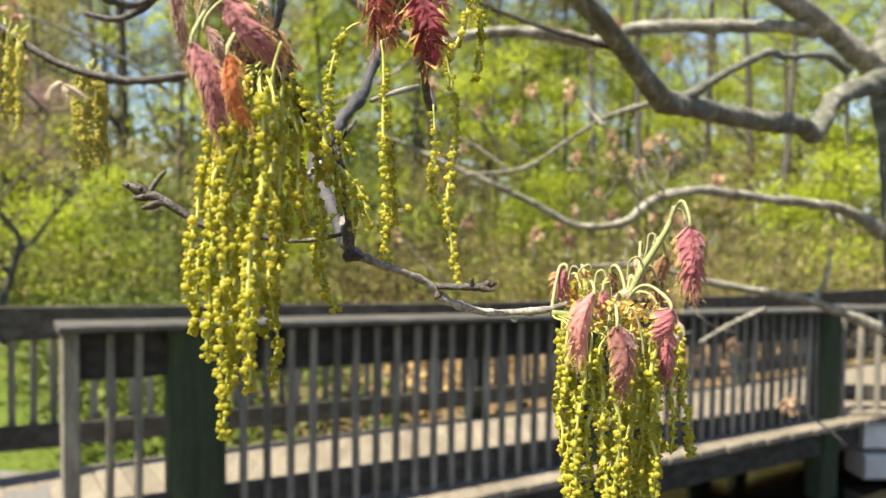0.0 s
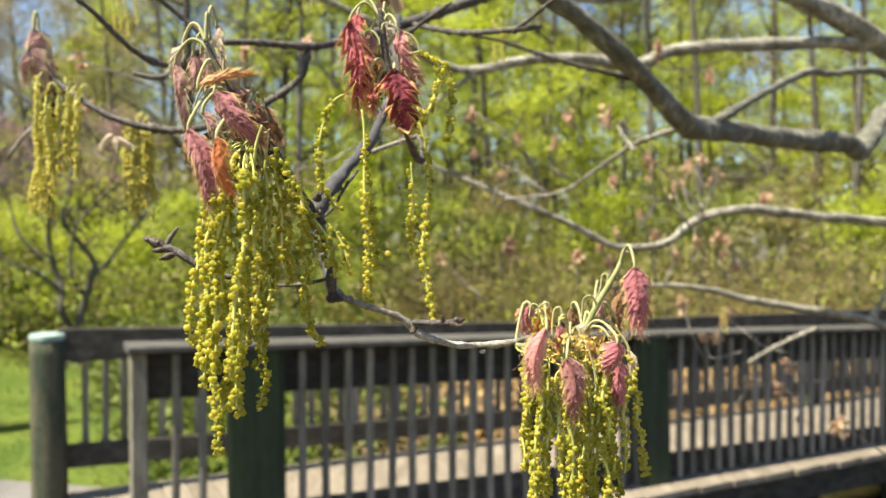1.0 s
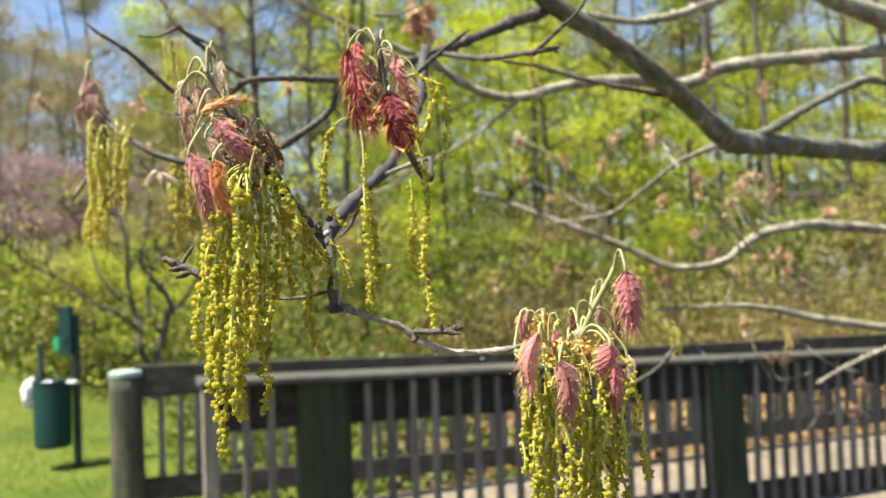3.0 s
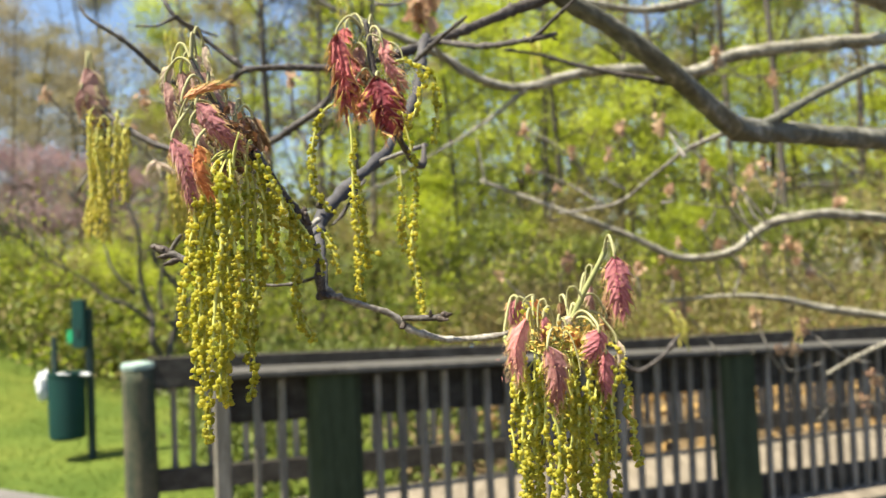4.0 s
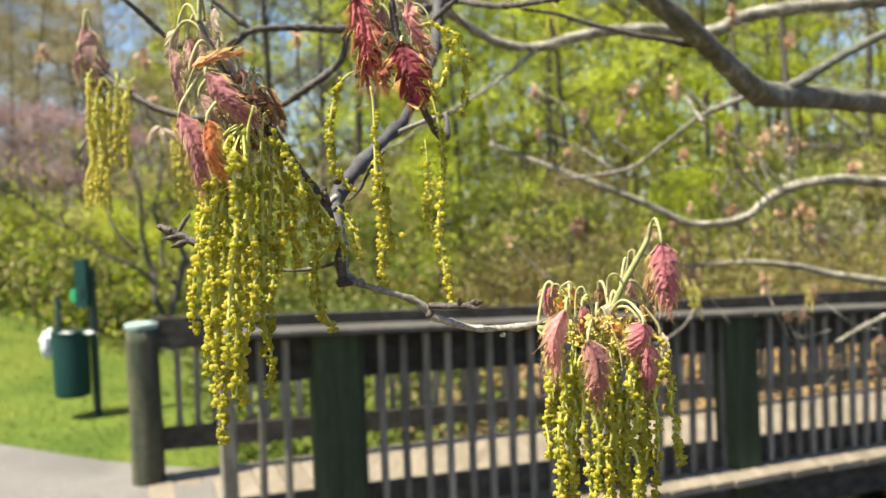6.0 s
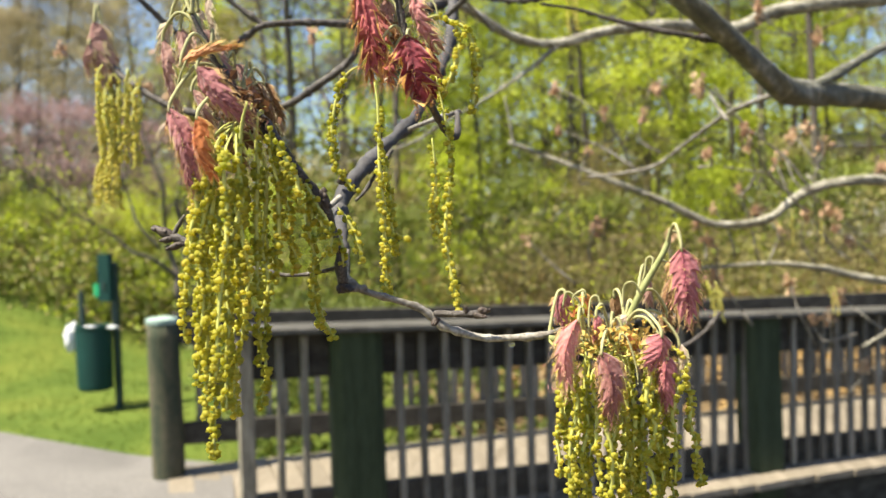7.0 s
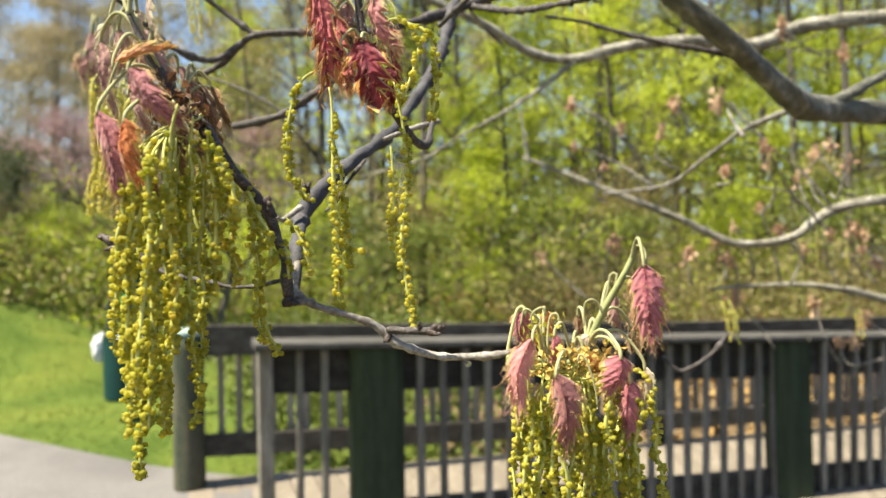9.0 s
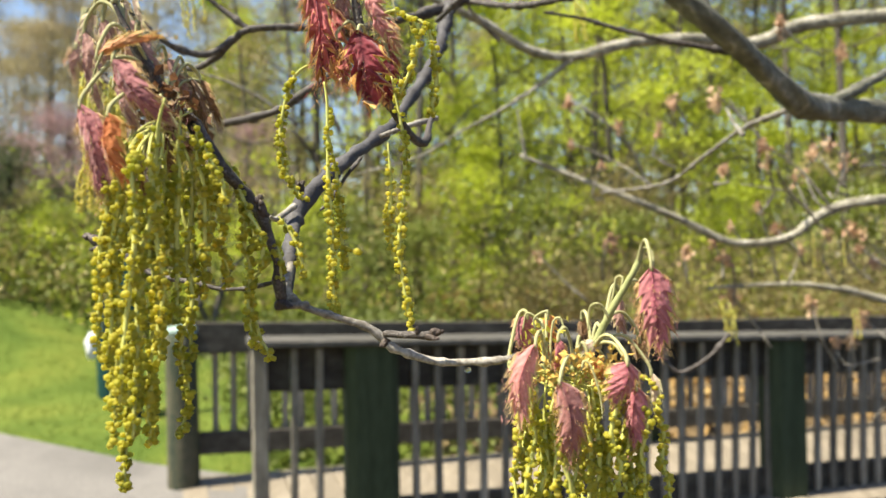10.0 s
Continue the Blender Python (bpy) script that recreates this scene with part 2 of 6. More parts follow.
# greener, darker copy of the flower colour: shade tinted into the upper catkins
M_FLOWER_GREEN = leafy("shade_tinted_catkin_flowers", [(0.0, (0.37, 0.39, 0.055)), (0.5, (0.49, 0.49, 0.075)), (1.0, (0.6, 0.57, 0.1))], 0.7, 0.8)
M_FLOWER_PALE = leafy("pale_catkin_flowers", [(0.0, (0.5, 0.47, 0.12)), (0.5, (0.64, 0.58, 0.16)), (1.0, (0.72, 0.65, 0.22))], 0.6, 0.75)
M_REMAINS = leafy("spent_flower_scales", [(0.0, (0.4, 0.22, 0.06)), (0.5, (0.55, 0.38, 0.1)), (1.0, (0.66, 0.55, 0.2))], 0.35, 0.6)
M_STALK = noisy("green_stalk", [(0.3, (0.38, 0.41, 0.085)), (0.7, (0.56, 0.55, 0.16))], 500, 0.7, (1, 1, 1), 3000, 0.4, 0.0003)
M_PETIOLE = noisy("downy_petiole", [(0.3, (0.23, 0.235, 0.09)), (0.7, (0.45, 0.43, 0.235))], 500, 0.8, (1, 1, 1), 3500, 0.5, 0.0003)
M_SHOOT = noisy("green_downy_shoot", [(0.3, (0.2, 0.235, 0.08)), (0.7, (0.38, 0.4, 0.18))], 400, 0.8, (1, 1, 1), 3000, 0.5, 0.0003)
M_YOUNG = {
    "pink": leaf_skin("pink_young_leaf", (0.2, 0.036, 0.068), (0.47, 0.175, 0.2), (0.54, 0.38, 0.16), 0.3),
    "rose": leaf_skin("rose_young_leaf", (0.35, 0.1, 0.11), (0.58, 0.26, 0.25), (0.58, 0.42, 0.22)),
    "maroon": leaf_skin("maroon_young_leaf", (0.13, 0.038, 0.048), (0.33, 0.145, 0.14), (0.5, 0.33, 0.15)),
    "rosewood": leaf_skin("rosewood_young_leaf", (0.155, 0.04, 0.058), (0.375, 0.155, 0.168), (0.5, 0.34, 0.16), 0.28),
    "crimson": leaf_skin("crimson_young_leaf", (0.09, 0.006, 0.02), (0.3, 0.055, 0.075), (0.62, 0.36, 0.11), 0.2, 0.9),
    "red": leaf_skin("red_young_leaf", (0.2, 0.016, 0.032), (0.5, 0.135, 0.14), (0.6, 0.34, 0.12), 0.16, 0.9),
    "orange": leaf_skin("orange_young_leaf", (0.36, 0.075, 0.028), (0.58, 0.205, 0.07), (0.66, 0.43, 0.12)),
    "apricot": leaf_skin("apricot_young_leaf", (0.5, 0.2, 0.12), (0.6, 0.31, 0.15), (0.66, 0.5, 0.2)),
    "dusky": leaf_skin("dusky_young_leaf", (0.22, 0.1, 0.1), (0.42, 0.25, 0.22), (0.54, 0.44, 0.25)),
    "brown": leaf_skin("brown_bract", (0.13, 0.06, 0.028), (0.27, 0.15, 0.07), (0.44, 0.32, 0.14)),
    "pale": leaf_skin("pale_downy_leaf", (0.38, 0.26, 0.2), (0.55, 0.45, 0.36), (0.58, 0.54, 0.32)),
}

# ---- building blocks ----


def mesh(name, verts, faces, smooth=False):
    me = bpy.data.meshes.new(name)
    me.from_pydata([tuple(v) for v in verts], [], faces)
    me.update()
    if smooth:
        me.shade_smooth()
    return me


def part(name, me, mat, parent=None, label=""):
    ob = new(name, me)
    if not me.materials:
        me.materials.append(mat)
    if parent is not None:
        ob.parent = parent
    if label:
        ob["label"] = label
    return ob


def thing(name, label, category, group="", kind="", at=(0, 0, 0)):
    ob = new(name)
    ob.location = at
    ob.empty_display_size = 0.1
    return tagged(ob, label, category, group, kind)


def spline(pts, step):
    """Smooth curve through points of any length of tuple, with samples about step apart."""
    p = [np.array(q, float) for q in pts]
    p = [2 * p[0] - p[1]] + p + [2 * p[-1] - p[-2]]
    out = []
    for k in range(1, len(p) - 2):
        n = max(2, int(np.linalg.norm(p[k + 1][:3] - p[k][:3]) / step))
        for s in np.arange(n) / n:
            out.append(0.5 * (2 * p[k] + (p[k + 1] - p[k - 1]) * s + (2 * p[k - 1] - 5 * p[k] + 4 * p[k + 1] - p[k + 2]) * s * s
                              + (3 * p[k] - p[k - 1] - 3 * p[k + 1] + p[k + 2]) * s ** 3))
    out.append(p[-2])
    return out


def tube(pts, sides=8, step=None, rough=0.0, seed=0, nodes=0.0):
    """Vertices and faces of a bark-like tube through (x, y, z, radius); nodes gives the spacing of swollen joints."""
    rmax = max(q[3] for q in pts)
    rows = spline(pts, step or rmax * 2.2)
    verts, faces = [], []
    side = np.array([0.31, 0.77, 0.55])
    run_on = 0.0
    for k, row in enumerate(rows):
        run_on += float(np.linalg.norm(row[:3] - rows[max(k - 1, 0)][:3]))
        swell = 1 + 0.55 * max(0.0, math.sin(run_on * 2 * math.pi / nodes + seed + 1.3 * math.sin(run_on * 9 / nodes))) ** 10 if nodes else 1.0
        a, b = rows[max(k - 1, 0)][:3], rows[min(k + 1, len(rows) - 1)][:3]
        t = (b - a) / (np.linalg.norm(b - a) + 1e-12)
        side = side - t * side.dot(t)
        side /= np.linalg.norm(side) + 1e-12
        up = np.cross(t, side)
        for s in range(sides):
            ang = 2 * math.pi * s / sides
            r = max(row[3], 1e-5) * swell
            if rough:
                q = Vector((row[0], row[1], row[2])) / (rmax * 3.0) + Vector((math.cos(ang), math.sin(ang), seed * 3.7))
                r *= 1 + rough * noise.noise(q) + 0.5 * rough * noise.noise(q * 3.1)
            verts.append(row[:3] + r * (math.cos(ang) * side + math.sin(ang) * up))
    n = len(rows)
    tube.last = (sides, np.concatenate([[0], np.cumsum([np.linalg.norm(rows[k + 1][:3] - rows[k][:3]) for k in range(n - 1)])]))
    for k in range(n - 1):
        for s in range(sides):
            s2 = (s + 1) % sides
            faces.append((k * sides + s, k * sides + s2, (k + 1) * sides + s2, (k + 1) * sides + s))
    faces.append(tuple(range(sides - 1, -1, -1)))
    faces.append(tuple((n - 1) * sides + s for s in range(sides)))
    return verts, faces


def barked(me):
    """UV for the tube just made: x round it, y along it in metres."""
    sides, run_along = tube.last
    layer = me.uv_layers.new(name="UVMap")
    for p in me.polygons:
        if len(p.vertices) > 4:
            continue
        wrap = max(v % sides for v in p.vertices) == sides - 1 and min(v % sides for v in p.vertices) == 0
        for li, v in zip(p.loop_indices, p.vertices):
            s = v % sides
            layer.data[li].uv = ((s + (sides if wrap and s == 0 else 0)) / sides, run_along[v // sides])
    return me


def joined(pieces):
    verts, faces = [], []
    for v, f in pieces:
        o = len(verts)
        verts += list(v)
        faces += [tuple(i + o for i in q) for q in f]
    return verts, faces


def beam(a, b, width, height, side, chamfer=0.006):
    """A timber from a to b: width along side, height across, long edges taken off."""
    a, b = Vector(a), Vector(b)
    t = (b - a).normalized()
    s = Vector(side)
    s = (s - t * s.dot(t)).normalized()
    u = s.cross(t).normalized()
    w, h, c = width / 2, height / 2, min(chamfer, width / 4, height / 4)
    ring = [(-w + c, -h), (w - c, -h), (w, -h + c), (w, h - c), (w - c, h), (-w + c, h), (-w, h - c), (-w, -h + c)]
    verts = [p + s * x + u * y for p in (a, b) for x, y in ring]
    faces = [(k, (k + 1) % 8, 8 + (k + 1) % 8, 8 + k) for k in range(8)]
    return verts, faces + [tuple(range(7, -1, -1)), tuple(range(8, 16))]


def ico(subdivisions=1):
    bm = bmesh.new()
    bmesh.ops.create_icosphere(bm, subdivisions=subdivisions, radius=1.0)
    v = np.array([tuple(x.co) for x in bm.verts])
    f = np.array([[w.index for w in q.verts] for q in bm.faces])
    bm.free()
    return v, f


# ---- the ground ----
G1 = np.array((-1.175, 3.6))
ALONG = np.array((0.8703, 0.4926))
ACROSS = np.array((-0.4926, 0.8703))


def at_bridge(u, c, z):
    p = G1 + u * ALONG + c * ACROSS
    return (float(p[0]), float(p[1]), z)


def smooth(a, b, x):
    k = np.clip((x - a) / (b - a), 0, 1)
    return k * k * (3 - 2 * k)


def ground_z(x, y):
    qx, qy = x - G1[0], y - G1[1]
    u, c = qx * ALONG[0] + qy * ALONG[1], qx * ACROSS[0] + qy * ACROSS[1]
    dip = smooth(-0.6, 0.9, u) * (1 - smooth(9, 14, u)) * (1 - smooth(0.9, 2.4, c)) * smooth(-9, -3.5, c)
    wood = smooth(14, 30, np.hypot(x, y)) * 0.5
    mound = 0.75 * smooth(4.5, 7.6, -x) * smooth(5.5, 8.2, y)
    return -0.06 - 1.15 * dip + mound + wood + 0.03 * np.sin(x * 0.7) * np.sin(y * 0.6)


def build_ground():
    xs = np.unique(np.concatenate([np.linspace(-14, 14, 113), np.linspace(-400, 400, 61)]))
    ys = np.unique(np.concatenate([np.linspace(-6, 22, 113), np.linspace(-400, 400, 61)]))
    verts = [(x, y, float(ground_z(x, y))) for y in ys for x in xs]
    w = len(xs)
    faces = [(j * w + i, j * w + i + 1, (j + 1) * w + i + 1, (j + 1) * w + i) for j in range(len(ys) - 1) for i in range(w - 1)]
    m, nt, b = base_mat("woodland_soil_and_turf", 0.95, 0, 0.2)
    n1 = tex(nt, "ShaderNodeTexNoise", 0.35, "Object", (1, 1, 1), 6, 0.6)
    n2 = tex(nt, "ShaderNodeTexNoise", 9, "Object", (1, 1, 1), 8)
    soil = ramp(nt, n2, [(0.3, (0.06, 0.043, 0.024)), (0.5, (0.13, 0.093, 0.05)), (0.7, (0.23, 0.165, 0.092))])
    n3 = tex(nt, "ShaderNodeTexNoise", 55, "Object", (1, 1, 1), 6)
    turf = ramp(nt, n3, [(0.3, (0.05, 0.082, 0.009)), (0.5, (0.074, 0.11, 0.014)), (0.7, (0.112, 0.136, 0.025))])
    tc = nt.nodes.new("ShaderNodeTexCoord")
    sp = nt.nodes.new("ShaderNodeSeparateXYZ")
    nt.links.new(tc.outputs["Object"], sp.inputs[0])
    line = nt.nodes.new("ShaderNodeMath")
    line.operation = "MULTIPLY_ADD"
    nt.links.new(sp.outputs[0], line.inputs[0])
    line.inputs[1].default_value = -0.3
    nt.links.new(n1, line.inputs[2])
    side = ramp(nt, line.outputs[0], [(0.95, (0, 0, 0)), (1.15, (1, 1, 1))])
    worn = ramp(nt, tex(nt, "ShaderNodeTexNoise", 1.1, "Object", (1, 1, 1), 4, 0.4), [(0.34, (0.62, 0.72, 0.6)), (0.5, (1, 1, 1)), (0.68, (1.4, 1.18, 1.25))])
    turf = mix(nt, 0.9, turf, worn, "MULTIPLY")
    nt.links.new(mix(nt, side, soil, turf), b.inputs["Base Color"])
    bump(nt, b, n3, 0.4, 0.008)
    tagged(part("ground", mesh("ground", verts, faces, True), m), "brown woodland soil turning to mown green turf", "ground", kind="structure")


def build_path():
    """The asphalt path that leads onto the bridge: a strip with a slightly crowned top."""
    far = [(-2.2, 4.42), (-2.95, 4.56), (-3.9, 4.88), (-4.6, 5.12), (-6.0, 5.5), (-9.0, 6.0), (-20.0, 7.0)]
    near = [(-1.65, 3.3), (-2.3, 2.9), (-3.3, 2.8), (-4.2, 2.9), (-6.0, 3.1), (-9.0, 3.4), (-20.0, 4.0)]
    verts, faces = [], []
    for (fx, fy), (nx, ny) in zip(far, near):
        for k in range(5):
            s = k / 4
            verts.append((fx + (nx - fx) * s, fy + (ny - fy) * s, -0.028 + 0.02 * math.sin(math.pi * s)))
        verts += [(fx, fy, -0.1), (nx, ny, -0.1)]
    for j in range(len(far) - 1):
        a, b = j * 7, j * 7 + 7
        faces += [(a + k, a + k + 1, b + k + 1, b + k) for k in range(4)]
        faces += [(a + 5, a, b, b + 5), (a + 4, a + 6, b + 6, b + 4)]
    tagged(part("path", mesh("path", verts, faces), M_PATH), "pale grey asphalt footpath leading onto the bridge", "path", kind="structure")


build_ground()
build_path()

# dark glossy sheet added to stand in for the shade under the bridge
M_UNDERDECK_SHADE, wt, wb = base_mat("underdeck_shade_sheet", 0.12, 0.0, 0.5)
wb.inputs["Base Color"].default_value = (0.012, 0.012, 0.008, 1)
bump(wt, wb, tex(wt, "ShaderNodeTexNoise", 6, "Object", (1, 1, 1), 3), 0.12, 0.02)
qs = [at_bridge(u, c, -0.8) for u, c in ((-0.2, -10), (14, -10), (14, 3), (-0.2, 3))]
tagged(part("water", mesh("water", qs, [(0, 1, 2, 3)]), M_UNDERDECK_SHADE), "dark glossy sheet standing in for shade under the bridge", "water", kind="structure")

# ---- the footbridge ----
BAL = 0.115


def top_near(u):
    return 0.93 - 0.042 * u


def top_far(u):
    return 0.885 - 0.042 * u if u < 4 else 0.717 - 0.012 * (u - 4)


def deck_z(u):
    return -0.03 - 0.026 * min(u, 6)


def run(name, parent, u0, u1, c, off, width, height, ztop, mat, label=""):
    """A board along the bridge, its top edge off below ztop(u)."""
    a, b = at_bridge(u0, c, ztop(u0) - off - height / 2), at_bridge(u1, c, ztop(u1) - off - height / 2)
    return part(name, mesh(name, *beam(a, b, width, height, (*ACROSS, 0))), mat, parent, label)


def stick(name, parent, u, c, z0, z1, w, mat, label="", lean=0.0):
    a, b = at_bridge(u, c, z0), at_bridge(u + lean, c, z1)
    return part(name, mesh(name, *beam(a, b, w, w, (*ALONG, 0), 0.008 if w > 0.06 else 0.004)), mat, parent, label)


near = thing("railing", "weathered timber bridge railing with thick green posts", "railing", "bridge railings", at=at_bridge(0, 0, -0.03))
near.location = (0, 0, 0)
for u0, u1 in ((-0.555, 2.43), (2.45, 5.0)):
    run("cap_rail", near, u0, u1, 0.0, 0.0, 0.2, 0.03, top_near, M_CAP, "worn silvery cap board")
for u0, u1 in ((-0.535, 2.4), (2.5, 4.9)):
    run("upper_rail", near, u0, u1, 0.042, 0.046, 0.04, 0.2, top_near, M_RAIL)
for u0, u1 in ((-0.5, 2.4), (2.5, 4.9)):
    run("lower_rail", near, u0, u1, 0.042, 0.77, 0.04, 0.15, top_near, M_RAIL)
for u in (0.0, 2.44, 4.95):
    lean = -0.05 if u == 2.44 else 0.0
    p, q = at_bridge(u + 0.012, 0.022, -1.5), at_bridge(u + lean, 0.022, top_near(u) - 0.033)
    part("post", mesh("post", *beam(p, q, 0.245, 0.18, (*ALONG, 0), 0.04)), M_POST, near, "thick dark green treated post with rounded corners")
stick("end_post", near, -0.505, 0.02, deck_z(-0.5) + 0.003, top_near(-0.5) - 0.044, 0.07, M_BALUSTER)
u = -0.36
while u < 4.9:
    if min(abs(u - q) for q in (0.0, 2.44, 4.95)) > 0.13:
        stick("baluster", near, u, 0.0, deck_z(u) + 0.003, top_near(u) - 0.05, 0.032, M_BALUSTER, "", random.uniform(-0.012, 0.012))
    u += BAL

far = thing("railing", "grey weathered timber railing along the far edge of the deck", "railing", "bridge railings")
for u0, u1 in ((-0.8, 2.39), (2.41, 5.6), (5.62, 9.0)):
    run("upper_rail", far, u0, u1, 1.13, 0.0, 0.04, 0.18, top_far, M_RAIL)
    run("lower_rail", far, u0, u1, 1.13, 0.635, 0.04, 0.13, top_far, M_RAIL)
for u in (2.4, 5.61, 8.9):
    stick("post", far, u, 1.26, -1.2, top_far(u) - 0.04, 0.13, M_POST)
u = -0.66
while u < 8.9:
    stick("baluster", far, u, 1.175, top_far(u) - 0.76, top_far(u) - 0.01, 0.034, M_BALUSTER, "", random.uniform(-0.01, 0.01))
    u += 0.1

# round pole at the end of the far railing
pole = thing("bollard", "round treated timber pole with a mossy green top", "post")
pp = at_bridge(-0.84, 1.12, 0)
v, f = tube([(pp[0], pp[1], -0.4, 0.09), (pp[0], pp[1], 0.2, 0.089), (pp[0] - 0.004, pp[1], 0.6, 0.087), (pp[0] - 0.006, pp[1], 0.865, 0.086)], 28, 0.08, 0.02)
part("pole", mesh("pole", v, f, True), M_ROUND, pole)
v, f = tube([(pp[0] - 0.006, pp[1], 0.862, 0.089), (pp[0] - 0.006, pp[1], 0.88, 0.09), (pp[0] - 0.006, pp[1], 0.892, 0.084), (pp[0] - 0.006, pp[1], 0.896, 0.05)], 28, 0.01)
part("top", mesh("top", v, f), M_POLECAP, pole, "pale mossy pole end")

# railing that turns off at the third post
side = thing("railing", "short timber railing turning off from the bridge corner", "railing", "bridge railings")
corner = np.array(at_bridge(4.95, 0.05, 0.0))
for name, dz0, dz1, w, mat in (("cap_rail", 0.69, 0.73, 0.15, M_CAP), ("upper_rail", 0.46, 0.68, 0.04, M_RAIL), ("lower_rail", -0.05, 0.08, 0.04, M_RAIL), ("rim_board", -0.17, -0.12, 0.12, M_DECK)):
    a, b = corner + (0.09, 0.08, (dz0 + dz1) / 2), corner + (3.2, -0.1, (dz0 + dz1) / 2)
    part(name, mesh(name, *beam(a, b, w, dz1 - dz0, (0.05, 1, 0))), mat, side)
for k in range(20):
    p = corner + np.array((0.2 + 0.15 * k, 0.03, 0))
    part("baluster", mesh("baluster", *beam(p + (0, 0, -0.12), p + (0, 0, 0.68), 0.04, 0.04, (1, 0, 0), 0.004)), M_BALUSTER, side)
part("post", mesh("post", *beam(corner + (2.6, 0, -1.6), corner + (2.6, 0, 0.68), 0.15, 0.15, (1, 0, 0), 0.008)), M_POST, side)

deck = thing("bridge_deck", "sun-bleached timber bridge deck on dark stringers", "deck", kind="structure")
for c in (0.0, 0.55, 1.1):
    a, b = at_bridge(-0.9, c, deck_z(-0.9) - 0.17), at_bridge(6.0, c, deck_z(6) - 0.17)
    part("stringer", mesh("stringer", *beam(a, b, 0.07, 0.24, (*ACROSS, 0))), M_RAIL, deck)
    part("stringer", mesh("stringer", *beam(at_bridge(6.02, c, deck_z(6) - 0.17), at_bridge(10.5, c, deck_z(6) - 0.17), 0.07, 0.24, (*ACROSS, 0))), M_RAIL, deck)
for u in (0.1, 2.44, 4.95, 7.4):
    part("bent", mesh("bent", *beam(at_bridge(u, -0.05, -0.45), at_bridge(u, 1.3, -0.45), 0.14, 0.2, (*ALONG, 0))), M_POST, deck)
    part("pile", mesh("pile", *beam(at_bridge(u, 1.2, -1.6), at_bridge(u, 1.2, -0.55), 0.16, 0.16, (*ALONG, 0))), M_POST, deck)

# pale concrete blocks at the foot of the corner
blocks = thing("block_steps", "stacked pale concrete blocks beside the bridge corner", "blocks")
for dx, dz, w in ((0.62, -0.36, 0.34), (0.62, -0.62, 0.3), (0.95, -0.3, 0.3), (0.8, -0.95, 0.5), (1.3, -0.75, 0.5)):
    a = corner + (dx - w / 2, 0.25, dz)
    part("block", mesh("block", *beam(a, a + np.array((w, 0, 0)), 0.3, 0.21, (0, 1, 0), 0.02)), M_CONCRETE, blocks)

# ---- pet waste station on the lawn ----
st = thing("waste_station", "dark green steel pet waste station with a lined bin", "waste bin", at=(-3.8, 5.8, -0.06))


def at_station(pieces, name, mat, label="", parent=st):
    return part(name, mesh(name, *pieces), mat, parent, label)


def box(x0, x1, y0, y1, z0, z1, ch=0.008):
    return beam(((x0 + x1) / 2, (y0 + y1) / 2, z0), ((x0 + x1) / 2, (y0 + y1) / 2, z1), x1 - x0, y1 - y0, (1, 0, 0), ch)


at_station(box(-0.025, 0.025, -0.03, 0.02, -0.3, 1.2), "post", M_BINPOST)
at_station(box(-0.345, -0.3, 0.0, 0.04, 0.24, 0.97), "back_post", M_BINPOST)
dispenser = at_station(box(-0.1, 0.015, -0.09, -0.032, 0.89, 1.27, 0.012), "bag_dispenser", M_BIN, "green bag dispenser box")
at_station(box(-0.05, -0.03, -0.1, -0.088, 0.98, 1.05, 0.003), "latch", M_BINPOST, "", dispenser)
at_station(box(-0.15, -0.1, -0.07, -0.05, 0.93, 1.03), "tag", M_SIGN, "bright green plastic tag")
rings = [(0.18, 0.12), (0.19, 0.138), (0.21, 0.142), (0.66, 0.146), (0.69, 0.153), (0.7, 0.153), (0.7, 0.14), (0.4, 0.135)]
v, f = [], []
for z, r in rings:
    v += [(-0.15 + r * math.cos(a * math.pi / 14), -0.09 + 0.8 * r * math.sin(a * math.pi / 14), z) for a in range(28)]
for k in range(len(rings) - 1):
    f += [(k * 28 + s, k * 28 + (s + 1) % 28, (k + 1) * 28 + (s + 1) % 28, (k + 1) * 28 + s) for s in range(28)]
f += [tuple(range(27, -1, -1)), tuple((len(rings) - 1) * 28 + s for s in range(28))]
can = at_station((v, f), "bin", M_BIN, "dark green steel bin")


def lump(centre, size, seed):
    v, f = ico(3)
    out = [Vector(centre) + Vector((q[0] * size[0], q[1] * size[1], q[2] * size[2])) * (1 + 0.35 * noise.noise(Vector(q) * 2.2 + Vector((seed, 0, 0))) + 0.15 * noise.noise(Vector(q) * 6)) for q in v]
    return out, [tuple(q) for q in f.tolist()]


at_station(lump((-0.335, -0.1, 0.6), (0.055, 0.06, 0.115), 1), "bag_liner", M_BAG, "crumpled white bag hanging over the rim", can)
at_station(lump((0.04, -0.13, 0.69), (0.045, 0.02, 0.011), 5), "bag_corner", M_BAG, "white bag corner sticking out", can)
at_station(lump((-0.2, -0.07, 0.665), (0.07, 0.07, 0.025), 7), "bag_rim", M_BAG, "white bag folded inside the bin", can)

# ---- the oak: trunk, limbs and twigs ----
oak = thing("oak_tree", "young oak in flower with grey bark, catkins and pink leaves", "tree")
import itertools

grown = itertools.count()


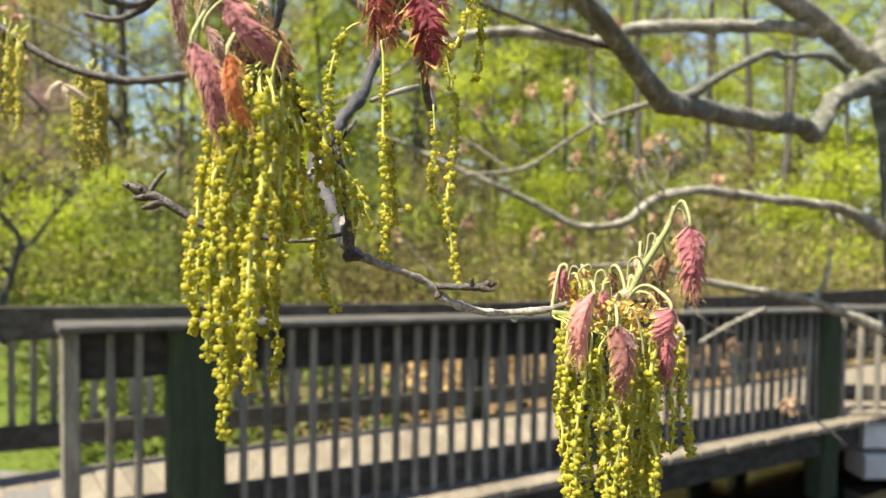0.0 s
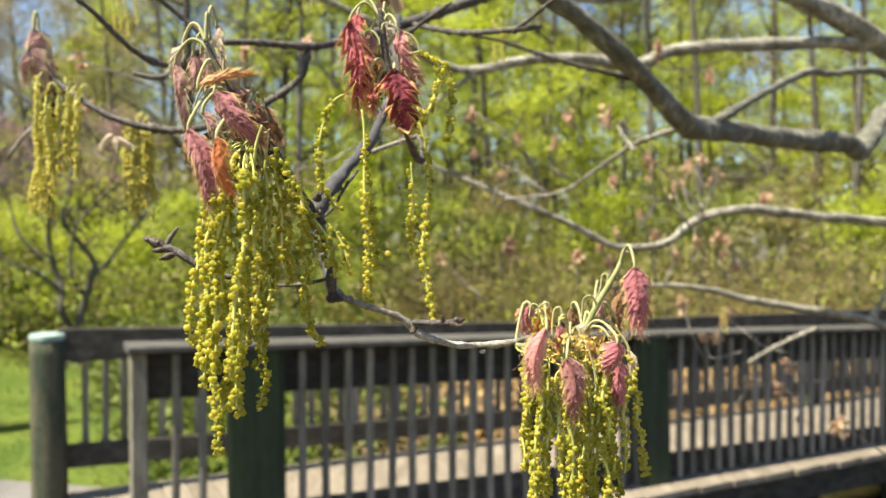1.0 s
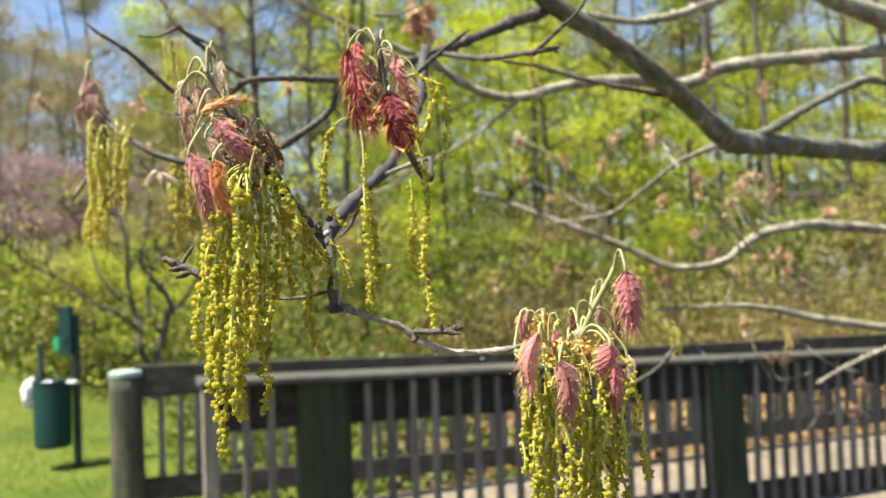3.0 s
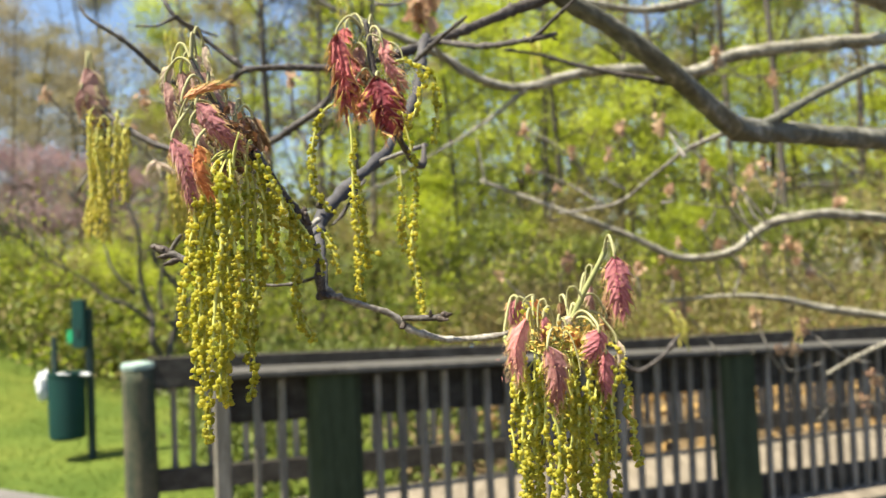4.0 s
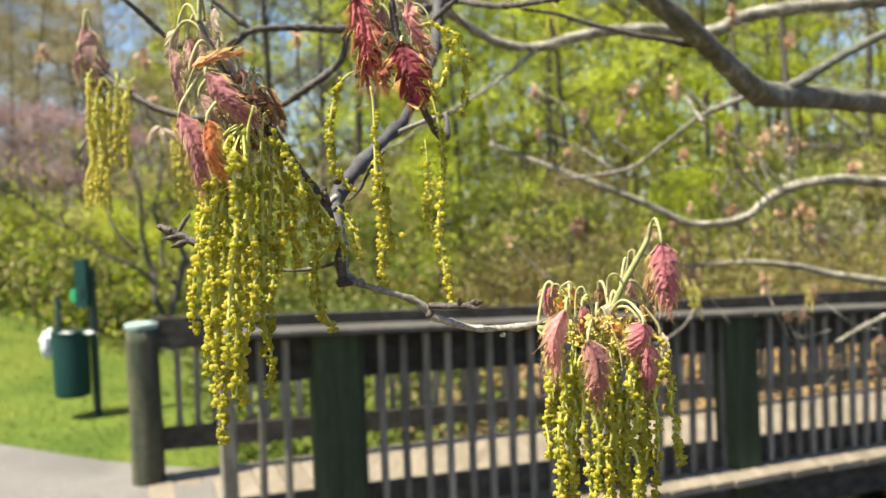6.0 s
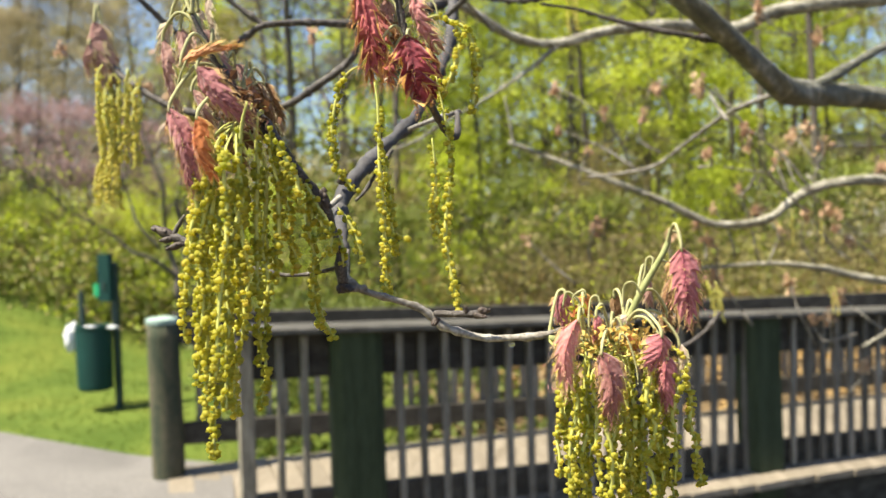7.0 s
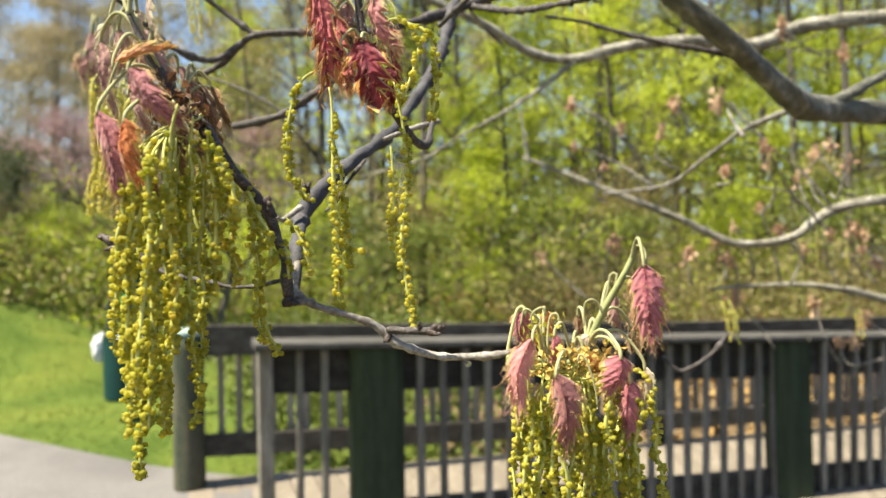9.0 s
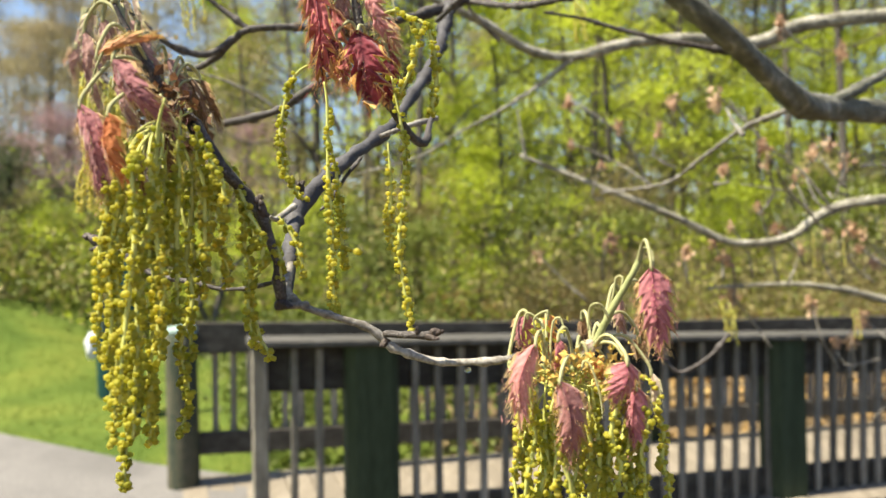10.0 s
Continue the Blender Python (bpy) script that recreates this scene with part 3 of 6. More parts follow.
def wood(name, pts):
    """One branch, twig or bud of the oak through (x, y, z, radius)."""
    k = next(grown)
    big = max(q[3] for q in pts)
    if name == "bud":
        a, b = np.array(pts[0]), np.array(pts[1])
        q = [(*a[:3], a[3] * 0.5)] + [(*(a[:3] + (b[:3] - a[:3]) * s), a[3] * w) for s, w in ((0.15, 0.85), (0.4, 1.0), (0.7, 0.7), (0.9, 0.35))] + [tuple(b)]
        scales = [tube(q, 8, a[3] * 0.4, 0.25, k)]
        axis = (b[:3] - a[:3])
        for n in range(9):
            s, ang = 0.1 + 0.085 * n, 2.4 * n
            d = np.array((math.cos(ang), math.sin(ang), 0.4 * math.sin(ang * 1.7)))
            c = a[:3] + axis * s + d * a[3] * 0.75 * (1 - 0.5 * s)
            scales.append(tube([(*c, a[3] * 0.45), (*(c + axis * 0.14), a[3] * 0.35), (*(c + axis * 0.26 - d * a[3] * 0.2), a[3] * 0.06)], 6, a[3] * 0.4))
        part("bud", mesh("bud", *joined(scales), True), M_BUD, oak, "dark pointed scaly bud")
        return
    near_twig = big < 0.012
    if near_twig:
        first, second, last, before = (np.array(pts[i]) for i in (0, 1, -1, -2))
        d0, d1 = first[:3] - second[:3], last[:3] - before[:3]
        d0, d1 = d0 / np.linalg.norm(d0), d1 / np.linalg.norm(d1)
        pts = [(*(first[:3] + d0 * first[3] * 0.6), first[3] * 0.4)] + list(pts) + [(*(last[:3] + d1 * last[3] * 0.6), last[3] * 0.4)]
    v, f = tube(pts, 20 if big > 0.02 else 10, 0.0022 if big < 0.004 else min(big * 0.55, 0.012), 0.3, k, 5 * big + 0.006 if near_twig else 0.0)
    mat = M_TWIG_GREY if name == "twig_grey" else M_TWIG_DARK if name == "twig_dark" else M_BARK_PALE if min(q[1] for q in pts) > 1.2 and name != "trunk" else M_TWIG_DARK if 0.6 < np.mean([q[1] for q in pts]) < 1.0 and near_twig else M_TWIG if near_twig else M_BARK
    name = name.split("_")[0]
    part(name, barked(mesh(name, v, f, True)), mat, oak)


wood("limb", [(-0.213, 0.8, 1.658, 0.00692), (-0.174, 0.86, 1.631, 0.00785), (-0.117, 0.897, 1.604, 0.00826), (-0.07, 0.929, 1.576, 0.00922), (-0.015, 0.998, 1.548, 0.01103), (0.022, 1.044, 1.531, 0.01268), (0.04, 1.075, 1.526, 0.01423), (0.061, 1.106, 1.527, 0.01434), (0.107, 1.171, 1.534, 0.01374), (0.195, 1.307, 1.549, 0.01514), (0.293, 1.416, 1.556, 0.01712), (0.466, 1.568, 1.566, 0.01975), (0.506, 1.6, 1.557, 0.02022), (0.525, 1.615, 1.562, 0.01931), (0.562, 1.658, 1.59, 0.0193), (0.667, 1.78, 1.66, 0.02029), (0.933, 2.05, 1.743, 0.02969)])
wood("trunk", [(1.158, 2.1, -0.282, 0.05808), (1.102, 2.1, 0.64, 0.05433), (1.056, 2.1, 1.237, 0.05058), (1.041, 2.1, 1.529, 0.05433), (1.011, 2.1, 1.746, 0.06182), (1.033, 2.12, 1.939, 0.04922), (1.139, 2.2, 2.294, 0.0434)])
wood("limb", [(0.996, 2.1, 1.746, 0.03466), (0.888, 2.05, 1.798, 0.02969), (0.73, 1.98, 1.866, 0.02596), (0.615, 1.92, 1.9, 0.02132), (0.429, 1.8, 1.931, 0.01749), (0.258, 1.7, 1.981, 0.01311)])
wood("branch", [(0.717, 1.98, 1.846, 0.01754), (0.595, 1.93, 1.84, 0.01449), (0.245, 1.8, 1.797, 0.01378), (0.14, 1.75, 1.753, 0.01336), (0.011, 1.65, 1.741, 0.01105), (-0.091, 1.6, 1.731, 0.00996), (-0.208, 1.55, 1.7, 0.00824), (-0.278, 1.5, 1.705, 0.00794), (-0.333, 1.45, 1.732, 0.00701), (-0.393, 1.4, 1.755, 0.00612), (-0.477, 1.35, 1.786, 0.0047), (-0.572, 1.3, 1.833, 0.00338)])
wood("branch", [(0.29, 1.82, 1.958, 0.01067), (0.226, 1.8, 1.942, 0.00973), (0.132, 1.75, 1.898, 0.00865), (0.033, 1.7, 1.872, 0.00761), (-0.062, 1.65, 1.875, 0.00589), (-0.172, 1.6, 1.899, 0.00427)])
wood("branch", [(0.064, 1.11, 1.527, 0.00718), (0.111, 1.162, 1.55, 0.00649), (0.233, 1.321, 1.615, 0.00622), (0.352, 1.451, 1.671, 0.00681), (0.486, 1.667, 1.713, 0.00676), (0.695, 1.888, 1.766, 0.0084), (0.815, 2.0, 1.758, 0.01242)])
wood("branch", [(-0.292, 1.5, 1.528, 0.00331), (-0.173, 1.52, 1.479, 0.0047), (-0.031, 1.55, 1.419, 0.00618), (0.043, 1.58, 1.383, 0.00702), (0.098, 1.6, 1.375, 0.00712), (0.164, 1.62, 1.386, 0.00721), (0.234, 1.68, 1.428, 0.00826), (0.355, 1.75, 1.453, 0.00943), (0.506, 1.85, 1.445, 0.01086), (0.811, 2, 1.423, 0.01242), (0.965, 2.08, 1.368, 0.02039)])
wood("branch", [(0.04, 1.7, 1.292, 0.00304), (0.184, 1.75, 1.296, 0.00472), (0.299, 1.8, 1.283, 0.00649), (0.43, 1.88, 1.251, 0.0085), (0.747, 2, 1.194, 0.00976), (0.974, 2.08, 1.114, 0.01668)])
wood("twig", [(0.222, 1.7, 1.424, 0.0032), (0.182, 1.64, 1.446, 0.0026), (0.141, 1.55, 1.462, 0.0022), (0.115, 1.5, 1.490, 0.0018), (0.090, 1.46, 1.515, 0.0013)])
wood("twig", [(0.143, 1.55, 1.461, 0.0020), (0.101, 1.52, 1.466, 0.0016), (0.062, 1.5, 1.471, 0.0011)])
wood("twig", [(0.146, 1.56, 1.460, 0.0020), (0.155, 1.54, 1.483, 0.0016), (0.172, 1.52, 1.505, 0.0014), (0.185, 1.5, 1.528, 0.0010)])
wood("twig", [(0.005, 1.2, 1.512, 0.0022), (0.004, 1.25, 1.534, 0.0018), (0.007, 1.32, 1.564, 0.0013)])
wood("twig", [(0.747, 2, 1.197, 0.0071), (0.777, 2, 1.25, 0.00532), (0.786, 2, 1.326, 0.00355)])
wood("twig", [(0.048, 1.098, 1.53, 0.00354), (0.012, 1.221, 1.524, 0.00276), (-0.021, 1.32, 1.5, 0.00236), (-0.065, 1.42, 1.47, 0.00249), (-0.156, 1.44, 1.459, 0.0019)])
wood("twig", [(0.02, 1.221, 1.525, 0.00166), (0.005, 1.221, 1.54, 0.00166), (-0.006, 1.221, 1.558, 0.0011)])
wood("twig", [(0.346, 1.7, 1.144, 0.00295), (0.426, 1.75, 1.172, 0.00382), (0.547, 1.85, 1.193, 0.00406)])
wood("twig", [(-0.282, 1.5, 1.521, 0.00265), (-0.289, 1.5, 1.566, 0.00199), (-0.295, 1.5, 1.602, 0.00199)])
wood("twig", [(-0.203, 1.55, 1.697, 0.00481), (-0.26, 1.52, 1.648, 0.00336), (-0.321, 1.5, 1.606, 0.00265), (-0.388, 1.47, 1.566, 0.0023), (-0.46, 1.46, 1.525, 0.002), (-0.56, 1.45, 1.5, 0.0014)])
wood("twig", [(-0.018, 0.998, 1.56, 0.00362), (-0.067, 0.967, 1.564, 0.00261), (-0.11, 0.957, 1.572, 0.00255), (-0.15, 0.952, 1.583, 0.00208), (-0.184, 0.944, 1.593, 0.00161), (-0.216, 0.914, 1.592, 0.00113)])
wood("branch", [(-0.176, 0.87, 1.625, 0.00559), (-0.205, 0.85, 1.61, 0.00535), (-0.225, 0.83, 1.596, 0.0044), (-0.268, 0.8, 1.573, 0.00382), (-0.296, 0.76, 1.552, 0.00286), (-0.32, 0.74, 1.541, 0.00276), (-0.338, 0.72, 1.533, 0.00267), (-0.371, 0.7, 1.531, 0.00225), (-0.397, 0.69, 1.528, 0.00221), (-0.408, 0.69, 1.521, 0.00189)])
wood("twig", [(-0.396, 0.69, 1.528, 0.00189), (-0.42, 0.685, 1.547, 0.00156), (-0.44, 0.67, 1.565, 0.00152), (-0.448, 0.67, 1.578, 0.00121), (-0.457, 0.67, 1.594, 0.00121)])
wood("twig", [(-0.44, 0.67, 1.564, 0.00121), (-0.453, 0.668, 1.558, 0.00091), (-0.465, 0.667, 1.559, 0.0006)])
wood("twig", [(-0.438, 0.67, 1.563, 0.00091), (-0.426, 0.675, 1.556, 0.00092), (-0.413, 0.68, 1.551, 0.00062)])
wood("twig", [(-0.407, 0.69, 1.523, 0.00221), (-0.418, 0.69, 1.513, 0.00252), (-0.435, 0.69, 1.505, 0.00189), (-0.452, 0.69, 1.508, 0.00158)])
wood("twig", [(-0.407, 0.69, 1.523, 0.00189), (-0.422, 0.68, 1.511, 0.00217), (-0.438, 0.66, 1.515, 0.00179), (-0.459, 0.64, 1.538, 0.00143), (-0.477, 0.63, 1.551, 0.00112), (-0.485, 0.63, 1.559, 0.00056)])
wood("twig_dark", [(-0.338, 0.72, 1.531, 0.002), (-0.344, 0.72, 1.51, 0.0026), (-0.371, 0.72, 1.491, 0.0026), (-0.395, 0.72, 1.479, 0.0026), (-0.435, 0.72, 1.473, 0.0026), (-0.467, 0.72, 1.478, 0.0026), (-0.494, 0.72, 1.489, 0.0026), (-0.531, 0.725, 1.514, 0.0022)])
wood("twig_grey", [(-0.28, 0.8, 1.575, 0.0039), (-0.278, 0.76, 1.549, 0.0036), (-0.271, 0.68, 1.501, 0.0031), (-0.277, 0.612, 1.455, 0.0028), (-0.279, 0.597, 1.446, 0.0029), (-0.283, 0.575, 1.436, 0.0029), (-0.286, 0.55, 1.426, 0.003), (-0.289, 0.527, 1.415, 0.003), (-0.2915, 0.512, 1.406, 0.0037), (-0.29, 0.5, 1.4, 0.0026), (-0.285, 0.484, 1.392, 0.0022), (-0.279, 0.468, 1.382, 0.002), (-0.276, 0.458, 1.375, 0.0018)])
wood("twig", [(-0.277, 0.464, 1.383, 0.00149), (-0.276, 0.459, 1.379, 0.00153), (-0.275, 0.456, 1.375, 0.00164), (-0.27, 0.454, 1.371, 0.00115), (-0.26, 0.458, 1.367, 0.00111), (-0.252, 0.462, 1.364, 0.00113), (-0.248, 0.464, 1.361, 0.00142), (-0.245, 0.465, 1.358, 0.00142), (-0.24, 0.466, 1.355, 0.00129), (-0.229, 0.467, 1.352, 0.00122), (-0.218, 0.467, 1.352, 0.00115), (-0.207, 0.467, 1.353, 0.00108), (-0.201, 0.467, 1.355, 0.00086)])
wood("twig", [(-0.274, 0.449, 1.372, 0.00133), (-0.272, 0.452, 1.371, 0.00121), (-0.268, 0.455, 1.371, 0.00109)])
wood("twig", [(-0.288, 0.495, 1.404, 0.00128), (-0.29, 0.49, 1.401, 0.0011), (-0.292, 0.487, 1.399, 0.00093), (-0.293, 0.485, 1.4, 0.00062)])
wood("twig_dark", [(-0.279, 0.55, 1.427, 0.00077), (-0.284, 0.545, 1.419, 0.00076), (-0.289, 0.54, 1.409, 0.00075), (-0.293, 0.537, 1.404, 0.00056)])
wood("twig_dark", [(-0.274, 0.449, 1.373, 0.00159), (-0.274, 0.447, 1.378, 0.00132), (-0.274, 0.446, 1.385, 0.00131), (-0.276, 0.445, 1.392, 0.00143), (-0.277, 0.443, 1.398, 0.00168), (-0.281, 0.44, 1.405, 0.00166), (-0.285, 0.433, 1.413, 0.0016), (-0.288, 0.43, 1.419, 0.00194), (-0.292, 0.43, 1.425, 0.00206), (-0.295, 0.43, 1.429, 0.00121)])
wood("twig_dark", [(-0.275, 0.448, 1.379, 0.00066), (-0.2799, 0.449, 1.3776, 0.00066), (-0.2871, 0.45, 1.3765, 0.00067), (-0.2962, 0.451, 1.3764, 0.00067), (-0.3066, 0.452, 1.3786, 0.00081), (-0.3197, 0.453, 1.3805, 0.00095), (-0.3292, 0.453, 1.3867, 0.0014), (-0.3375, 0.453, 1.3908, 0.0013)])
wood("twig_dark", [(-0.25, 0.478, 1.447, 0.0012), (-0.25, 0.49, 1.44, 0.00142), (-0.249, 0.503, 1.435, 0.00149), (-0.247, 0.52, 1.43, 0.00176), (-0.245, 0.53, 1.431, 0.00163), (-0.246, 0.54, 1.438, 0.00131), (-0.248, 0.555, 1.444, 0.00098)])
wood("twig", [(-0.272, 0.56, 1.438, 0.0012), (-0.263, 0.565, 1.442, 0.00122), (-0.256, 0.57, 1.445, 0.00123), (-0.251, 0.58, 1.448, 0.00106)])
wood("twig_dark", [(-0.245, 0.464, 1.361, 0.00113), (-0.238, 0.463, 1.361, 0.00113), (-0.232, 0.462, 1.361, 0.00127), (-0.228, 0.462, 1.362, 0.00098)])
wood("twig", [(-0.268, 0.8, 1.571, 0.00229), (-0.228, 0.75, 1.55, 0.00211), (-0.19, 0.7, 1.538, 0.00193), (-0.174, 0.69, 1.537, 0.00158)])
wood("twig", [(-0.19, 0.7, 1.537, 0.00161), (-0.173, 0.68, 1.546, 0.00124), (-0.16, 0.67, 1.555, 0.00106), (-0.15, 0.67, 1.57, 0.00091)])
wood("twig", [(-0.273, 0.7, 1.529, 0.00161), (-0.261, 0.69, 1.535, 0.00158), (-0.244, 0.68, 1.544, 0.00124), (-0.234, 0.675, 1.549, 0.00092)])
wood("twig", [(-0.065, 0.9, 1.306, 0.00167), (-0.081, 0.9, 1.287, 0.00167), (-0.104, 0.9, 1.274, 0.00167), (-0.118, 0.9, 1.286, 0.00133)])
wood("bud", [(-0.3366, 0.453, 1.3904, 0.0019), (-0.3453, 0.453, 1.394, 0.0001)])
wood("bud", [(-0.3365, 0.452, 1.3895, 0.0013), (-0.3415, 0.451, 1.389, 0.0001)])
wood("twig", [(-0.3368, 0.453, 1.391, 0.0009), (-0.3352, 0.453, 1.3938, 0.0008), (-0.332, 0.452, 1.3975, 0.0006)])
wood("bud", [(-0.333, 0.452, 1.3878, 0.0014), (-0.3385, 0.45, 1.3858, 0.0001)])
wood("bud", [(-0.23, 0.462, 1.362, 0.00162), (-0.226, 0.462, 1.362, 0.0001)])
wood("bud", [(-0.234, 0.462, 1.361, 0.00081), (-0.234, 0.461, 1.364, 0.0001)])
wood("bud", [(-0.232, 0.462, 1.361, 0.00122), (-0.227, 0.46, 1.36, 0.0001)])
wood("bud", [(-0.274, 0.449, 1.373, 0.00203), (-0.274, 0.447, 1.37, 0.0001)])
wood("bud", [(-0.273, 0.449, 1.372, 0.00142), (-0.27, 0.446, 1.371, 0.0001)])
wood("bud", [(-0.277, 0.443, 1.398, 0.00203), (-0.278, 0.441, 1.405, 0.0001)])
wood("bud", [(-0.291, 0.507, 1.41, 0.00203), (-0.289, 0.505, 1.414, 0.0001)])
wood("bud", [(-0.245, 0.465, 1.359, 0.00142), (-0.246, 0.462, 1.357, 0.0001)])
wood("bud", [(-0.176, 0.69, 1.535, 0.00101), (-0.173, 0.69, 1.533, 0.0001)])
wood("bud", [(-0.483, 0.63, 1.557, 0.00081), (-0.487, 0.63, 1.563, 0.0001)])
wood("bud", [(-0.464, 0.668, 1.559, 0.00081), (-0.468, 0.667, 1.559, 0.0001)])

# a drop of water hanging under the twig
M_DROP, dt, db = base_mat("clear_water", 0.02, 0.0, 0.5)
db.inputs["Transmission Weight"].default_value = 1.0
db.inputs["IOR"].default_value = 1.33
dv, df = ico(3)
dv = dv * 0.0011 * np.where(dv[:, 2:] > 0, np.array((1 - 0.35 * dv[:, 2:])) * np.ones((1, 3)), 1.0) + (-0.2188, 0.4668, 1.3497)
tagged(part("water_drop", mesh("water_drop", dv.tolist(), [tuple(q) for q in df.tolist()], True), M_DROP), "clear drop of water hanging under the twig", "water drop")

# ---- young leaves ----


def downy(pts, sides, step, wob, seed, hairs=2600, reach=0.0011):
    """A thin stalk with short fine hairs standing off it."""
    v, f = tube(pts, sides, step, wob, seed)
    v, f = list(v), list(f)
    line = spline(pts, step)
    rnd = np.random.default_rng(seed + 40)
    total = sum(float(np.linalg.norm(line[k + 1][:3] - line[k][:3])) for k in range(len(line) - 1))
    for _ in range(int(total * hairs)):
        p = line[rnd.integers(len(line))]
        d = rnd.normal(size=3)
        d /= np.linalg.norm(d)
        w = np.cross(d, rnd.normal(size=3))
        w *= 0.00006 / np.linalg.norm(w)
        o = len(v)
        root = p[:3] + d * p[3] * 0.8
        v += [root - w, root + w, root + d * reach * rnd.uniform(0.4, 1.2)]
        f.append((o, o + 1, o + 2))
    return v, f



def young_leaf(a, b, width, roll, seed, ridge=0.007, ragged=0.0):
    """A drooping, folded young oak leaf from base a to tip b, with swept bristle-tipped lobes. UV: x outwards, y along."""
    rnd = random.Random(seed)
    a, b = Vector(a), Vector(b)
    axis = b - a
    length = axis.length
    t = axis.normalized()
    out = Vector((0, -1, 0))
    out = (out - t * out.dot(t)).normalized()
    out = Matrix.Rotation(radians(roll * 0.6), 3, t) @ out
    acr = t.cross(out)
    fold = radians(rnd.uniform(18, 40) * (1 - 0.5 * ragged))
    wrinkle = rnd.uniform(0.05, 0.1) * (1 + 1.6 * ragged)
    twist, bow, hook = rnd.uniform(-0.7, 0.7), rnd.uniform(-0.12, 0.12), rnd.uniform(0.0, 0.2)
    curl = rnd.uniform(0.1, 0.6)
    n, m = 52, 8
    verts, uvs, faces = [], [], []
    for sgn in (-1, 1):
        base = len(verts)
        shift = rnd.uniform(0, 0.5)
        for i in range(n + 1):
            s = i / n
            env = (min(1.0, s / 0.16) ** 0.6 if s < 0.16 else 1.0) * (1 - 0.25 * s) * (1.0 if s < 0.72 else max(0.02, 1 - ((s - 0.72) / 0.28) ** 1.6))
            for j in range(m + 1):
                x = j / m
                sw = s + 0.05 * noise.noise(Vector((s * 5 + seed, x * 2, sgn * 1.7))) + 0.02 * noise.noise(Vector((s * 14 + seed, x * 5, sgn)))
                phase = 34.0 * sw - 11.0 * x
                tooth = ((34.0 * s - 11.0) / (2 * math.pi) + (0.15 + 0.45 * ragged) * noise.noise(Vector((s * 5, seed * 2.1, sgn)))) % 1.0
                cut = 0.12 + 0.2 * ragged + (0.36 + 0.24 * ragged) * min(1.0, s * 1.3)
                w = width * 0.72 * env * (1 - cut + cut * tooth)
                along = s + 0.12 * x * x * (0.4 + tooth) * (0.5 + s)
                sag = 0.10 * length * math.sin(math.pi * s) + 0.02 * length * noise.noise(Vector((s * 5, x * 3, seed * 1.3 + sgn)))
                h = w * x * math.sin(fold) + curl * w * x ** 2.2 - ridge * length * math.sin(phase) * min(1.0, 3 * x) + wrinkle * length * x * noise.noise(Vector((s * 6, x * 3 + seed, sgn * 3.0))) + 0.02 * length * noise.noise(Vector((s * 18, x * 6 + seed, sgn)))
                ct, sn = math.cos(twist * (s - 0.3)), math.sin(twist * (s - 0.3))
                ax, oy = sgn * w * x * math.cos(fold), -h
                ax, oy = ax * ct - oy * sn, ax * sn + oy * ct
                side_bow = bow * length * math.sin(math.pi * s)
                verts.append(a + t * (length * (along - 0.12 * max(0, s - 0.7))) + acr * (ax + side_bow) + out * (oy + sag - hook * length * s * s * s))
                uvs.append((x, sw))
        for i in range(n):
            for j in range(m):
                q = (base + i * (m + 1) + j, base + i * (m + 1) + j + 1, base + (i + 1) * (m + 1) + j + 1, base + (i + 1) * (m + 1) + j)
                faces.append(q if sgn > 0 else q[::-1])
        # fine yellow hairs along the rim
        for i in range(2, n + 1):
            for _h in range(rnd.choice((1, 2, 2, 3))):
                p = verts[base + i * (m + 1) + m]
                d = (t * rnd.uniform(0.5, 1.2) + acr * sgn * rnd.uniform(0.1, 0.9) + out * rnd.uniform(-0.4, 0.5)).normalized()
                hair = d * length * rnd.uniform(0.05, 0.16) * (1 + 0.5 * ragged)
                wid = t.cross(d).normalized() * length * 0.0045
                o = len(verts)
                verts += [p - wid, p + wid, p + hair]
                uvs += [(1, i / n)] * 3
                faces.append((o, o + 1, o + 2))
    # short down all over the blade, longer at the tip
    skin = len(uvs)
    for _h in range(260):
        i = rnd.randrange(skin)
        x, s = uvs[i]
        p = verts[i]
        d = (t * rnd.uniform(0.2, 1.0) + acr * rnd.uniform(-0.8, 0.8) + out * rnd.uniform(-0.2, 1.0)).normalized()
        hair = d * length * rnd.uniform(0.03, 0.08) * (1.8 if s > 0.8 else 1.0)
        wid = d.cross(out + acr * 0.3).normalized() * length * 0.0035
        o = len(verts)
        verts += [p - wid, p + wid, p + hair]
        uvs += [(rnd.choice((0.6, 0.6, 1.0)), s)] * 3
        faces.append((o, o + 1, o + 2))
    me = mesh("leaf", verts, faces, True)
    layer = me.uv_layers.new(name="UVMap")
    for lp in me.loops:
        layer.data[lp.index].uv = uvs[lp.vertex_index]
    return me


